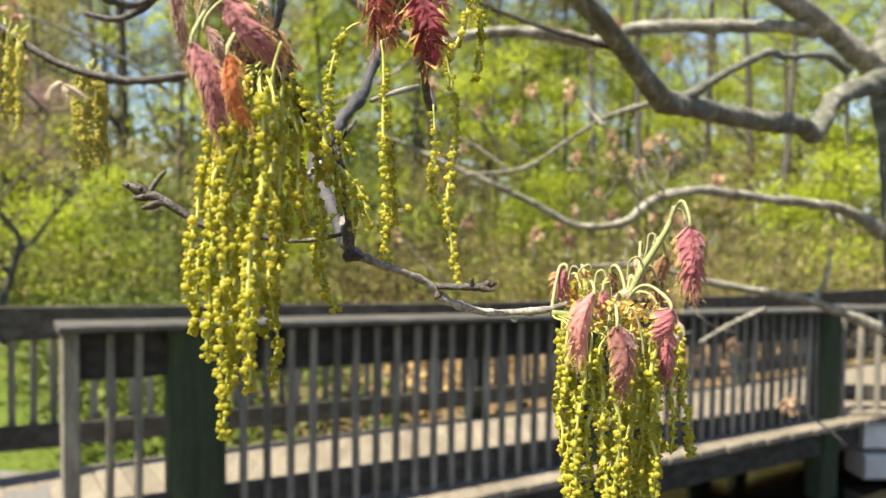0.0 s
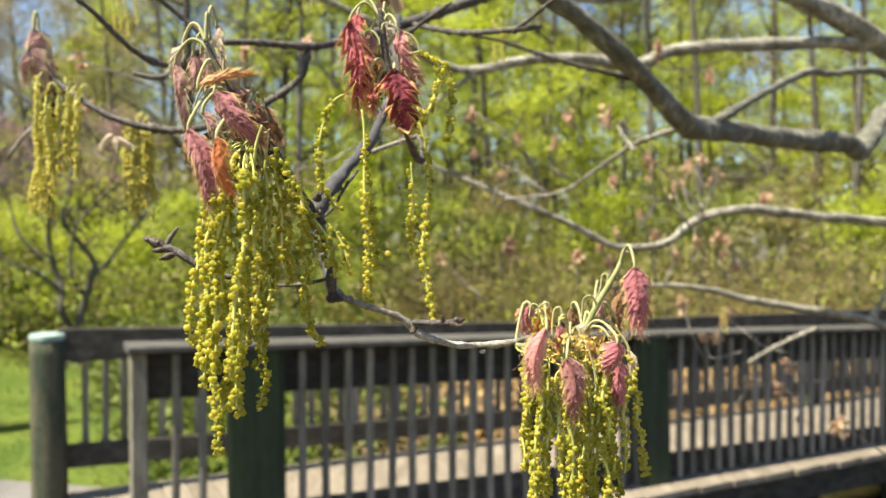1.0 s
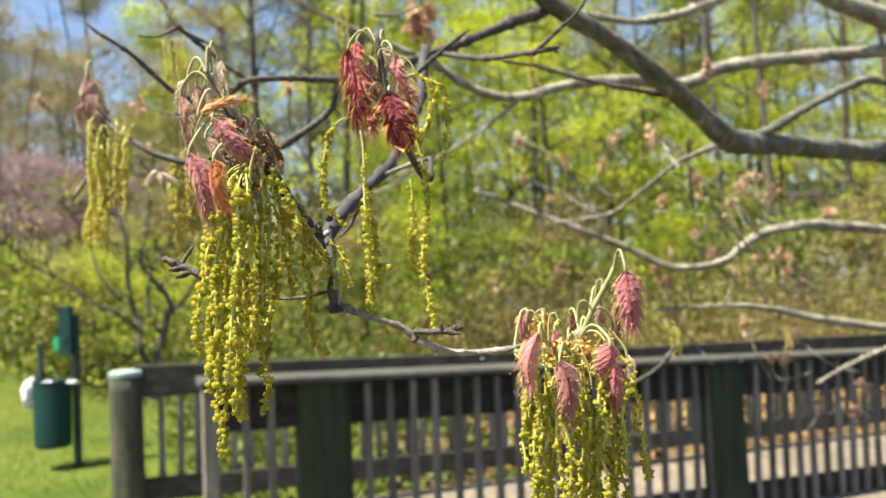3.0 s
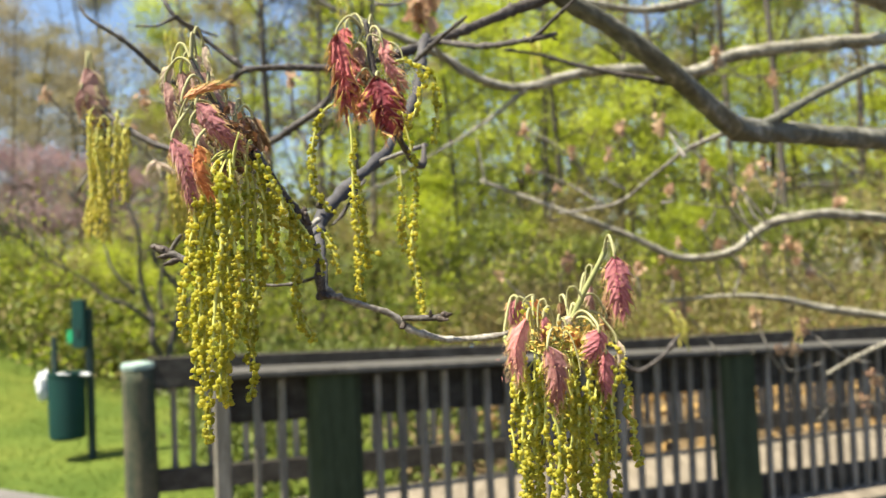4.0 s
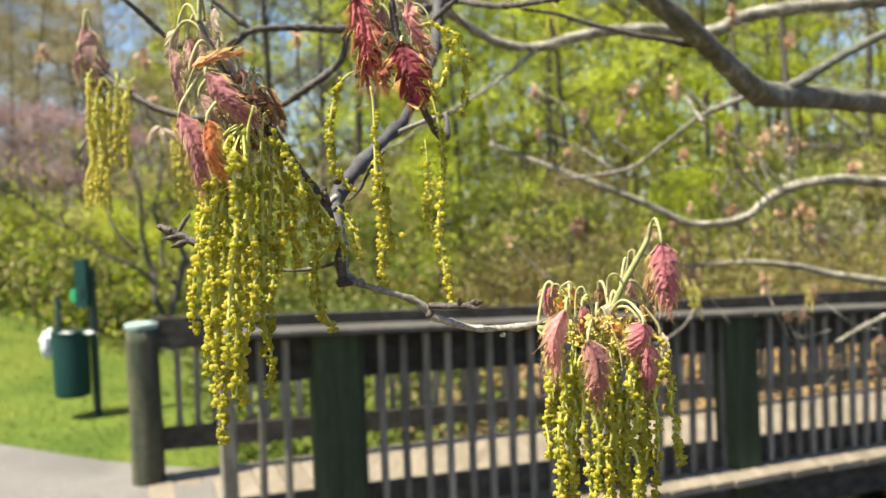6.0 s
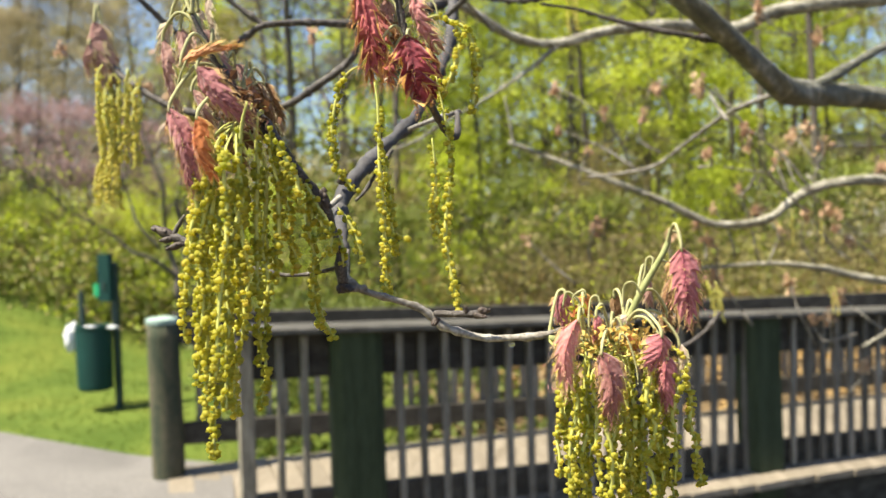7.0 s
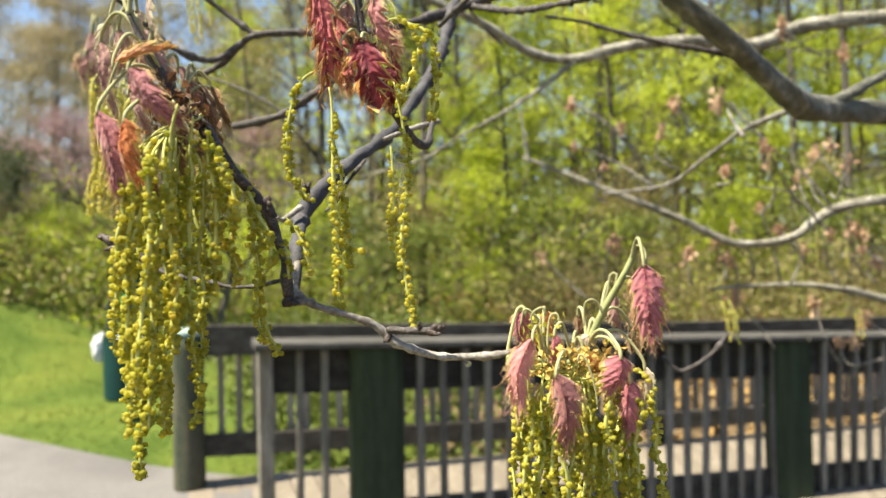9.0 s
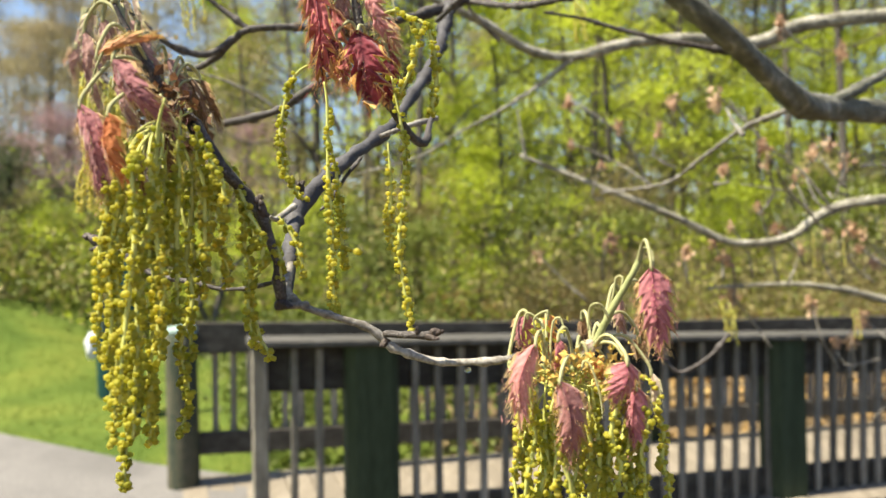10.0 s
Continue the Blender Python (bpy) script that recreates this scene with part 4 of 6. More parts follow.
SHOOTS = {'a': [(-0.299, 0.428, 1.432, 0.00149), (-0.302, 0.424, 1.44, 0.00165), (-0.305, 0.422, 1.446, 0.00145), (-0.308, 0.421, 1.453, 0.00091), (-0.31, 0.42, 1.458, 0.00054)], 'b': [(-0.206, 0.467, 1.352, 0.00153), (-0.194, 0.467, 1.35, 0.00153), (-0.185, 0.467, 1.351, 0.00129), (-0.18, 0.466, 1.357, 0.00116), (-0.176, 0.466, 1.365, 0.00116), (-0.173, 0.465, 1.371, 0.00114), (-0.169, 0.464, 1.378, 0.00101), (-0.166, 0.464, 1.384, 0.00089), (-0.165, 0.464, 1.389, 0.00051)], 'c': [(-0.254, 0.478, 1.454, 0.00157), (-0.257, 0.477, 1.467, 0.00156), (-0.258, 0.476, 1.478, 0.00133), (-0.259, 0.476, 1.485, 0.00089)], 'd': [(-0.535, 0.727, 1.503, 0.00247), (-0.539, 0.727, 1.514, 0.00247), (-0.542, 0.727, 1.532, 0.00164), (-0.544, 0.727, 1.549, 0.00082)]}
shoot = {}
for key, pts in SHOOTS.items():
    shoot[key] = part("shoot", mesh("shoot", *downy(pts, 10, 0.0012, 0.15, 3, 9000, 0.0009), True), M_SHOOT if key == "b" else M_TWIG_DARK, oak, "new shoot carrying pink leaves and hanging catkins")
LEAF_LABEL = {"apricot": "apricot young leaf with a yellow fringe", "crimson": "dark crimson young leaf with golden fringe", "pink": "pink downy young leaf", "rose": "rose pink downy young leaf", "maroon": "maroon young leaf", "rosewood": "rosewood-red young leaf with downy veins", "red": "bright red young leaf", "orange": "orange-red young leaf", "dusky": "dusky pink young leaf", "brown": "brown papery bract", "pale": "pale downy leaf"}
unfolded = itertools.count()


def hang_leaf(key, a, b, width, tone, roll):
    """A young leaf from base a to tip b on its stalk."""
    k = next(unfolded)
    part("leaf", young_leaf(a, b, width, roll, k, {"pink": 0.013, "crimson": 0.006, "red": 0.005}.get(tone, 0.0035), 1.0 if key == "c" else 0.0), M_YOUNG[tone], shoot[key], LEAF_LABEL[tone])
    pts = SHOOTS[key]
    rnd = random.Random(100 + k)
    root = min((np.array(q[:3]) + (0, 0, 0.0) for q in pts), key=lambda q: np.linalg.norm(q - np.array(a) + (0, 0, 0.004)))
    A = np.array(a)
    size = 1.0 if key != "d" else 1.6
    mid = (A * 0.6 + root * 0.4) + (0, rnd.uniform(-0.001, 0.002), rnd.uniform(0.0045, 0.0085) * size)
    r = 0.00055 * size
    if np.linalg.norm(root - A) > 0.06:
        return
    part("petiole", mesh("petiole", *downy([(*root, r * 1.2), (*((root + mid) / 2 + (0, 0, 0.002)), r), (*mid, r), (*(A * 0.85 + mid * 0.15 + (0, 0, 0.001)), r), (*(A - (0, 0, 0.0015)), r)], 6, 0.0008, 0.15, k), True), M_PETIOLE, shoot[key])


hang_leaf("a", (-0.321, 0.422, 1.452), (-0.319, 0.422, 1.43), 0.0055, "dusky", 40)
hang_leaf("a", (-0.315, 0.43, 1.457), (-0.309, 0.43, 1.443), 0.0094, "dusky", -20)
hang_leaf("a", (-0.31, 0.412, 1.442), (-0.293, 0.412, 1.444), 0.0036, "apricot", 60)
hang_leaf("a", (-0.304, 0.41, 1.44), (-0.29, 0.41, 1.424), 0.0076, "rosewood", 10)
hang_leaf("a", (-0.311, 0.406, 1.428), (-0.3045, 0.404, 1.4055), 0.0073, "rosewood", -15)
hang_leaf("a", (-0.3015, 0.404, 1.425), (-0.2965, 0.402, 1.4075), 0.0062, "orange", 15)
hang_leaf("a", (-0.299, 0.438, 1.442), (-0.293, 0.438, 1.426), 0.0047, "brown", -40)
hang_leaf("a", (-0.297, 0.443, 1.441), (-0.292, 0.443, 1.428), 0.0036, "brown", 50)
hang_leaf("a", (-0.309, 0.428, 1.466), (-0.306, 0.428, 1.453), 0.0037, "pale", 60)
hang_leaf("a", (-0.319, 0.424, 1.458), (-0.322, 0.424, 1.447), 0.004, "pale", -60)
hang_leaf("a", (-0.307, 0.43, 1.424), (-0.3, 0.43, 1.412), 0.0049, "brown", -30)
hang_leaf("a", (-0.304, 0.436, 1.446), (-0.297, 0.436, 1.434), 0.0046, "dusky", 40)
hang_leaf("a", (-0.315, 0.422, 1.455), (-0.315, 0.422, 1.443), 0.0047, "dusky", -30)
hang_leaf("a", (-0.31, 0.424, 1.461), (-0.309, 0.424, 1.45), 0.0044, "pale", 25)
hang_leaf("a", (-0.306, 0.426, 1.451), (-0.3, 0.426, 1.44), 0.0052, "dusky", -45)
hang_leaf("a", (-0.312, 0.422, 1.436), (-0.307, 0.422, 1.423), 0.0047, "dusky", 20)
hang_leaf("a", (-0.306, 0.428, 1.437), (-0.3, 0.428, 1.426), 0.0048, "maroon", -25)
hang_leaf("a", (-0.312, 0.43, 1.422), (-0.31, 0.43, 1.406), 0.0041, "brown", 35)
hang_leaf("a", (-0.303, 0.442, 1.438), (-0.298, 0.442, 1.423), 0.0051, "brown", 10)
hang_leaf("a", (-0.296, 0.446, 1.437), (-0.292, 0.446, 1.425), 0.0032, "pale", -40)
hang_leaf("a", (-0.306, 0.438, 1.429), (-0.298, 0.438, 1.418), 0.0043, "brown", 60)
hang_leaf("b", (-0.163, 0.454, 1.383), (-0.161, 0.454, 1.36), 0.0096, "pink", 10)
hang_leaf("b", (-0.196, 0.448, 1.361), (-0.2, 0.448, 1.339), 0.0083, "rose", -10)
hang_leaf("b", (-0.189, 0.446, 1.351), (-0.187, 0.446, 1.329), 0.0095, "maroon", 10)
hang_leaf("b", (-0.2, 0.47, 1.367), (-0.201, 0.47, 1.356), 0.0078, "pink", 0)
hang_leaf("b", (-0.17, 0.450, 1.356), (-0.173, 0.450, 1.344), 0.0088, "pink", -20)
hang_leaf("b", (-0.167, 0.46, 1.347), (-0.168, 0.46, 1.33), 0.0076, "pink", 25)
hang_leaf("b", (-0.19, 0.46, 1.361), (-0.191, 0.46, 1.352), 0.0038, "pink", 40)
hang_leaf("b", (-0.177, 0.466, 1.361), (-0.184, 0.466, 1.357), 0.0047, "pale", 60)
hang_leaf("b", (-0.162, 0.468, 1.35), (-0.161, 0.468, 1.338), 0.0035, "pale", 60)
hang_leaf("b", (-0.165, 0.476, 1.359), (-0.166, 0.476, 1.353), 0.0058, "brown", 30)
hang_leaf("b", (-0.183, 0.478, 1.353), (-0.178, 0.478, 1.344), 0.0067, "brown", -30)
hang_leaf("b", (-0.194, 0.474, 1.367), (-0.192, 0.474, 1.358), 0.0044, "orange", 40)
hang_leaf("b", (-0.174, 0.481, 1.348), (-0.172, 0.481, 1.334), 0.0059, "dusky", 20)
hang_leaf("b", (-0.183, 0.476, 1.366), (-0.18, 0.476, 1.356), 0.0044, "brown", 30)
hang_leaf("b", (-0.171, 0.478, 1.372), (-0.169, 0.478, 1.361), 0.0045, "dusky", -30)
hang_leaf("b", (-0.197, 0.478, 1.363), (-0.194, 0.478, 1.353), 0.0049, "orange", 20)
hang_leaf("b", (-0.162, 0.48, 1.372), (-0.164, 0.48, 1.356), 0.0059, "brown", 40)
hang_leaf("b", (-0.181, 0.464, 1.354), (-0.177, 0.464, 1.348), 0.0043, "orange", 10)
hang_leaf("c", (-0.27, 0.469, 1.479), (-0.267, 0.469, 1.446), 0.0096, "red", -20)
hang_leaf("c", (-0.252, 0.461, 1.458), (-0.25, 0.461, 1.435), 0.0135, "crimson", 0)
hang_leaf("c", (-0.252, 0.473, 1.477), (-0.243, 0.473, 1.457), 0.007, "rose", 30)
hang_leaf("c", (-0.26, 0.481, 1.469), (-0.26, 0.481, 1.455), 0.0068, "brown", 20)
hang_leaf("c", (-0.247, 0.479, 1.453), (-0.247, 0.479, 1.438), 0.0076, "crimson", -40)
hang_leaf("c", (-0.267, 0.479, 1.473), (-0.265, 0.479, 1.448), 0.0076, "red", 40)
hang_leaf("c", (-0.268, 0.477, 1.484), (-0.27, 0.477, 1.472), 0.0067, "red", 20)
hang_leaf("c", (-0.257, 0.483, 1.484), (-0.255, 0.483, 1.475), 0.0041, "pale", 40)
hang_leaf("c", (-0.263, 0.481, 1.477), (-0.265, 0.481, 1.462), 0.0063, "dusky", -30)
hang_leaf("c", (-0.25, 0.485, 1.469), (-0.248, 0.485, 1.452), 0.0064, "red", 20)
hang_leaf("c", (-0.26, 0.477, 1.456), (-0.262, 0.477, 1.444), 0.0067, "red", 35)
hang_leaf("c", (-0.263, 0.471, 1.459), (-0.268, 0.471, 1.448), 0.0057, "crimson", 15)
hang_leaf("d", (-0.54, 0.72, 1.549), (-0.535, 0.72, 1.508), 0.017, "dusky", 10)
hang_leaf("d", (-0.54, 0.73, 1.532), (-0.532, 0.73, 1.506), 0.014, "dusky", -30)
hang_leaf("d", (-0.542, 0.715, 1.531), (-0.547, 0.715, 1.508), 0.0105, "dusky", 40)
hang_leaf("d", (-0.544, 0.735, 1.551), (-0.54, 0.735, 1.529), 0.0108, "pale", 30)
hang_leaf("d", (-0.467, 0.69, 1.466), (-0.478, 0.69, 1.458), 0.0061, "pale", 20)
hang_leaf("d", (-0.467, 0.69, 1.465), (-0.455, 0.69, 1.458), 0.0061, "pale", -30)
hang_leaf("d", (-0.467, 0.69, 1.465), (-0.467, 0.69, 1.455), 0.0054, "pale", 50)


def leaf_quads(rnd, centres, size, spread, droop=0.3, flat=0.0):
    """Small bent leaves (two triangles each side of a rib) scattered round centres; flat turns their faces to the sky."""
    c = np.array(centres)
    n = len(c)
    d = rnd.normal(size=(n, 3))
    d[:, 2] -= droop
    d /= np.linalg.norm(d, axis=1)[:, None]
    s = np.cross(d, rnd.normal(size=(n, 3)))
    s /= np.linalg.norm(s, axis=1)[:, None] + 1e-9
    if flat:
        up = rnd.normal(size=(n, 3)) + (0, 0, flat)
        s = np.cross(up, d)
        s /= np.linalg.norm(s, axis=1)[:, None] + 1e-9
    nrm = np.cross(d, s)
    c = c + rnd.normal(size=(n, 3)) * spread
    z = size * rnd.uniform(0.6, 1.25, size=(n, 1))
    p = np.stack([c, c + d * z * 0.5 + s * z * 0.34 + nrm * z * 0.1, c + d * z, c + d * z * 0.5 - s * z * 0.34 + nrm * z * 0.1], axis=1)
    verts = p.reshape(-1, 3)
    k = np.arange(n)[:, None] * 4
    tri = np.concatenate([k + np.array([[0, 1, 2]]), k + np.array([[0, 2, 3]])]).tolist()
    return verts, tri


# crumpled bracts and flower remains round the bases
def bits(key, centre, spread, count, size, mat, seed):
    rnd = np.random.default_rng(seed)
    c = np.array([centre] * count) + rnd.normal(size=(count, 3)) * np.array(spread)
    v, f = leaf_quads(rnd, c, size, 0.0004, 0.2)
    part("bract_tuft", mesh("bract_tuft", v.tolist(), f), mat, shoot[key], "tuft of crumpled papery bracts")


def hoop(key, a, b, rise, seed):
    a, b = np.array(a), np.array(b)
    m = (a + b) / 2 + (0, 0, rise)
    rnd = random.Random(seed)
    m = m + np.array((rnd.uniform(-0.002, 0.002), rnd.uniform(-0.003, 0.002), rnd.uniform(-0.003, 0.002)))
    q = [(*a, 0.00045), (*(a * 0.7 + m * 0.3 + (rnd.uniform(-0.001, 0.001), 0, rise * rnd.uniform(0.3, 0.55))), 0.0004), (*m, 0.00036), (*(b * 0.7 + m * 0.3 + (rnd.uniform(-0.001, 0.001), 0, rise * rnd.uniform(0.3, 0.55))), 0.00034), (*b, 0.00026)]
    part("petiole", mesh("petiole", *downy(q, 6, 0.0008, 0.2, seed), True), M_PETIOLE, shoot[key])


# ---- catkins ----
bits("a", (-0.298, 0.426, 1.429), (0.004, 0.003, 0.005), 130, 0.0038, M_YOUNG["brown"], 0)
bits("a", (-0.296, 0.44, 1.429), (0.003, 0.003, 0.005), 40, 0.0032, M_YOUNG["brown"], 89)
bits("b", (-0.183, 0.466, 1.351), (0.007, 0.003, 0.003), 60, 0.0026, M_REMAINS, 179)
bits("b", (-0.194, 0.46, 1.352), (0.004, 0.003, 0.003), 70, 0.0026, M_REMAINS, 180)
bits("b", (-0.178, 0.458, 1.353), (0.005, 0.002, 0.003), 70, 0.0026, M_REMAINS, 181)
bits("b", (-0.196, 0.466, 1.36), (0.003, 0.003, 0.003), 40, 0.0028, M_FLOWER, 270)
bits("b", (-0.177, 0.464, 1.348), (0.005, 0.003, 0.004), 50, 0.0028, M_FLOWER, 353)
bits("c", (-0.258, 0.482, 1.457), (0.003, 0.003, 0.005), 50, 0.003, M_YOUNG["brown"], 437)
bits("d", (-0.532, 0.727, 1.505), (0.008, 0.006, 0.008), 50, 0.006, M_YOUNG["brown"], 528)
hoop("b", (-0.193, 0.464, 1.351), (-0.201, 0.464, 1.363), 0.009, 0)
hoop("b", (-0.192, 0.462, 1.351), (-0.188, 0.462, 1.361), 0.009, 1)
hoop("b", (-0.193, 0.464, 1.366), (-0.197, 0.464, 1.363), 0.0045, 3)
hoop("b", (-0.175, 0.463, 1.367), (-0.181, 0.463, 1.363), 0.0075, 4)
hoop("b", (-0.171, 0.466, 1.375), (-0.175, 0.466, 1.369), 0.006, 5)
hoop("b", (-0.165, 0.462, 1.387), (-0.162, 0.462, 1.381), 0.00375, 6)
hoop("b", (-0.187, 0.458, 1.352), (-0.191, 0.458, 1.339), 0.0045, 10)
hoop("b", (-0.183, 0.456, 1.352), (-0.177, 0.456, 1.339), 0.006, 11)
hoop("a", (-0.3, 0.411, 1.444), (-0.311, 0.411, 1.431), 0.006, 13)
hoop("a", (-0.297, 0.42, 1.431), (-0.29, 0.42, 1.418), 0.0045, 16)
hoop("a", (-0.297, 0.436, 1.43), (-0.286, 0.436, 1.412), 0.003, 18)
hoop("a", (-0.295, 0.425, 1.429), (-0.294, 0.425, 1.411), 0.003, 19)
hoop("c", (-0.256, 0.474, 1.471), (-0.243, 0.474, 1.465), 0.006, 20)
hoop("c", (-0.258, 0.472, 1.475), (-0.251, 0.472, 1.472), 0.0045, 21)

BEAD_V, BEAD_F = ico(2)
BEAD_LV, BEAD_LF = ico(1)


def catkin(way, density, seed, far_off=False, root=None):
    """A thread of small round flowers along a few points; the first stretch is bare stalk."""
    rnd = random.Random(seed)
    if len(way) > 2:
        n = len(way)
        pts = [(*q, 0.00028 + 0.00045 * math.sin(math.pi * min(1.0, 0.02 + 0.9 * k / n))) for k, q in enumerate(way)]
    else:
        a, b = np.array(way[0]), np.array(way[1])
        length = np.linalg.norm(b - a)
        lift = np.array((rnd.uniform(-0.004, 0.004), rnd.uniform(0.0, 0.006), rnd.uniform(0.004, 0.009)))
        pts = [(*(a + lift), 0.0005), (*a, 0.00055)]
        if root is not None:
            root = np.array(root[:3])
            top = root * 0.5 + a * 0.5 + (rnd.uniform(-0.0015, 0.0015), rnd.uniform(-0.002, 0.001), rnd.uniform(0.0, 0.0015))
            root = root + (rnd.uniform(-0.004, 0.008), rnd.uniform(0.0, 0.004), rnd.uniform(-0.012, 0.0)) if root[2] > 1.4 else root
            pts = [(*root, 0.00026), (*top, 0.0003), (*(a + (0, 0, 0.002)), 0.0004)]
        for s in np.arange(1, 7) / 6:
            sway = 0.028 * length * np.array((rnd.uniform(-1, 1), rnd.uniform(-1, 1), 0))
            pts.append((*(a + (b - a) * s + (sway if s < 1 else 0)), 0.00085 - 0.0004 * s))
    stalk = tube(pts, 7, 0.0015, 0.35, seed)
    line = spline(pts, 0.0006)
    pieces_v, pieces_f, count = [np.array(stalk[0])], [], len(stalk[0])
    bv, bf = (BEAD_LV, BEAD_LF) if far_off else (BEAD_V, BEAD_F)
    total = sum(float(np.linalg.norm(line[k][:3] - line[k - 1][:3])) for k in range(1, len(line)))
    pos = rnd.uniform(0.0, min(0.01, total * 0.2)) + (0.0 if root is None else 0.8 * float(np.linalg.norm(root - np.array(way[0]))))
    gone = 0.0
    tint = [1] * len(stalk[1])
    for k in range(1, len(line)):
        gone += float(np.linalg.norm(line[k][:3] - line[k - 1][:3]))
        if gone < pos:
            continue
        s = gone / total
        pos = gone + rnd.uniform(0.0005, 0.0014) / density * (1.35 - 0.5 * s) * (1.3 if far_off else 1)
        for _ in range(rnd.choice((1, 2, 2, 3)) if s > 0.2 and not far_off else 1):
            ang = rnd.uniform(0, 2 * math.pi)
            r = rnd.choice((0.0006, 0.0008, 0.0009, 0.00105)) * rnd.uniform(0.9, 1.12) * (1.3 if far_off else 1.0)
            off = np.array((math.cos(ang), math.sin(ang), rnd.uniform(-0.6, 0.5))) * (r * 0.7 + 0.0005)
            sq = np.array((rnd.uniform(0.85, 1.12), rnd.uniform(0.85, 1.12), rnd.uniform(0.75, 1.0)))
            lump = 1 + 0.2 * np.sin(bv[:, 0] * 4 + ang * 5) * np.sin(bv[:, 1] * 5 + ang) + 0.11 * np.sin(bv[:, 2] * 7 + ang * 3)
            pieces_v.append(line[k][:3] + off + bv * lump[:, None] * sq * r)
            pieces_f.append(bf + count)
            # beads near the top mostly take the shade-tinted green
            tint += [(3 if rnd.random() < 0.85 else 0) if far_off else 2 if rnd.random() < 1.1 - 2.0 * s else 0] * len(bf)
            count += len(bv)
            # opened flowers lower down: crumbs of anthers beside the bead
            for _c in range(2 if s > 0.55 and not far_off and rnd.random() < 0.6 else 0):
                d = np.array((rnd.uniform(-1, 1), rnd.uniform(-1, 1), rnd.uniform(-1, 0.6)))
                d /= np.linalg.norm(d)
                pieces_v.append(line[k][:3] + off + d * r * 1.05 + BEAD_LV * np.array((1.0, 1.0, 0.7)) * r * rnd.uniform(0.32, 0.5))
                pieces_f.append(BEAD_LF + count)
                tint += [0] * len(BEAD_LF)
                count += len(BEAD_LV)
    verts = np.concatenate(pieces_v)
    faces = list(stalk[1]) + [tuple(q) for p in pieces_f for q in p.tolist()]
    me = mesh("catkin", verts.tolist(), faces, True)
    me.materials.append(M_FLOWER)
    me.materials.append(M_STALK)
    me.materials.append(M_FLOWER_GREEN)
    me.materials.append(M_FLOWER_PALE)
    me.polygons.foreach_set("material_index", np.array(tint, dtype=np.int32))
    return me


hung = itertools.count()


def hang_catkin(key, way, density):
    k = next(hung)
    part("catkin", catkin(way, density, 500 + k, key in "de", random.Random(k).choice(SHOOTS[key][:1 if key == "a" else 4]) if key in "ab" and len(way) == 2 else None), M_FLOWER, shoot.get(key, oak))


hang_catkin("a", [(-0.309, 0.418, 1.411), (-0.3152, 0.418, 1.359)], 1)
hang_catkin("a", [(-0.299, 0.406, 1.41), (-0.3051, 0.406, 1.359)], 1)
hang_catkin("a", [(-0.299, 0.408, 1.412), (-0.304, 0.408, 1.338)], 1)
hang_catkin("a", [(-0.297, 0.412, 1.414), (-0.3042, 0.412, 1.325)], 1)
hang_catkin("a", [(-0.29, 0.404, 1.412), (-0.2958, 0.404, 1.341)], 1)
hang_catkin("a", [(-0.297, 0.422, 1.411), (-0.3012, 0.422, 1.347)], 1)
hang_catkin("a", [(-0.29, 0.424, 1.411), (-0.294, 0.424, 1.337)], 1)
hang_catkin("a", [(-0.306, 0.424, 1.41), (-0.3104, 0.424, 1.343)], 1)
hang_catkin("a", [(-0.292, 0.41, 1.408), (-0.2917, 0.41, 1.363)], 1)
hang_catkin("a", [(-0.303, 0.406, 1.407), (-0.3062, 0.406, 1.38)], 1)
hang_catkin("a", [(-0.289, 0.433, 1.415), (-0.2912, 0.433, 1.376)], 1)
hang_catkin("a", [(-0.289, 0.438, 1.414), (-0.2869, 0.438, 1.378)], 1)
hang_catkin("a", [(-0.285, 0.444, 1.408), (-0.281, 0.444, 1.359)], 1)
hang_catkin("a", [(-0.292, 0.4, 1.409), (-0.2967, 0.4, 1.351)], 1)
hang_catkin("a", [(-0.311, 0.434, 1.413), (-0.3182, 0.434, 1.349)], 1)
hang_catkin("a", [(-0.294, 0.416, 1.413), (-0.2985, 0.416, 1.336)], 1.1)
hang_catkin("a", [(-0.3, 0.428, 1.412), (-0.3055, 0.428, 1.335)], 1.1)
hang_catkin("a", [(-0.293, 0.43, 1.411), (-0.2965, 0.43, 1.349)], 1.1)
hang_catkin("a", [(-0.303, 0.414, 1.412), (-0.3095, 0.414, 1.346)], 1.1)
hang_catkin("b", [(-0.202, 0.46, 1.347), (-0.203, 0.46, 1.305)], 1)
hang_catkin("b", [(-0.201, 0.462, 1.344), (-0.199, 0.462, 1.282)], 1)
hang_catkin("b", [(-0.198, 0.454, 1.348), (-0.199, 0.454, 1.294)], 1)
hang_catkin("b", [(-0.194, 0.458, 1.343), (-0.195, 0.458, 1.284)], 1)
hang_catkin("b", [(-0.192, 0.456, 1.339), (-0.189, 0.456, 1.279)], 1)
hang_catkin("b", [(-0.187, 0.452, 1.338), (-0.188, 0.452, 1.279)], 1)
hang_catkin("b", [(-0.185, 0.458, 1.347), (-0.183, 0.458, 1.28)], 1)
hang_catkin("b", [(-0.18, 0.466, 1.346), (-0.181, 0.466, 1.282)], 1)
hang_catkin("b", [(-0.18, 0.46, 1.344), (-0.177, 0.46, 1.278)], 1)
hang_catkin("b", [(-0.174, 0.462, 1.344), (-0.176, 0.462, 1.277)], 1)
hang_catkin("b", [(-0.174, 0.456, 1.343), (-0.172, 0.456, 1.285)], 1)
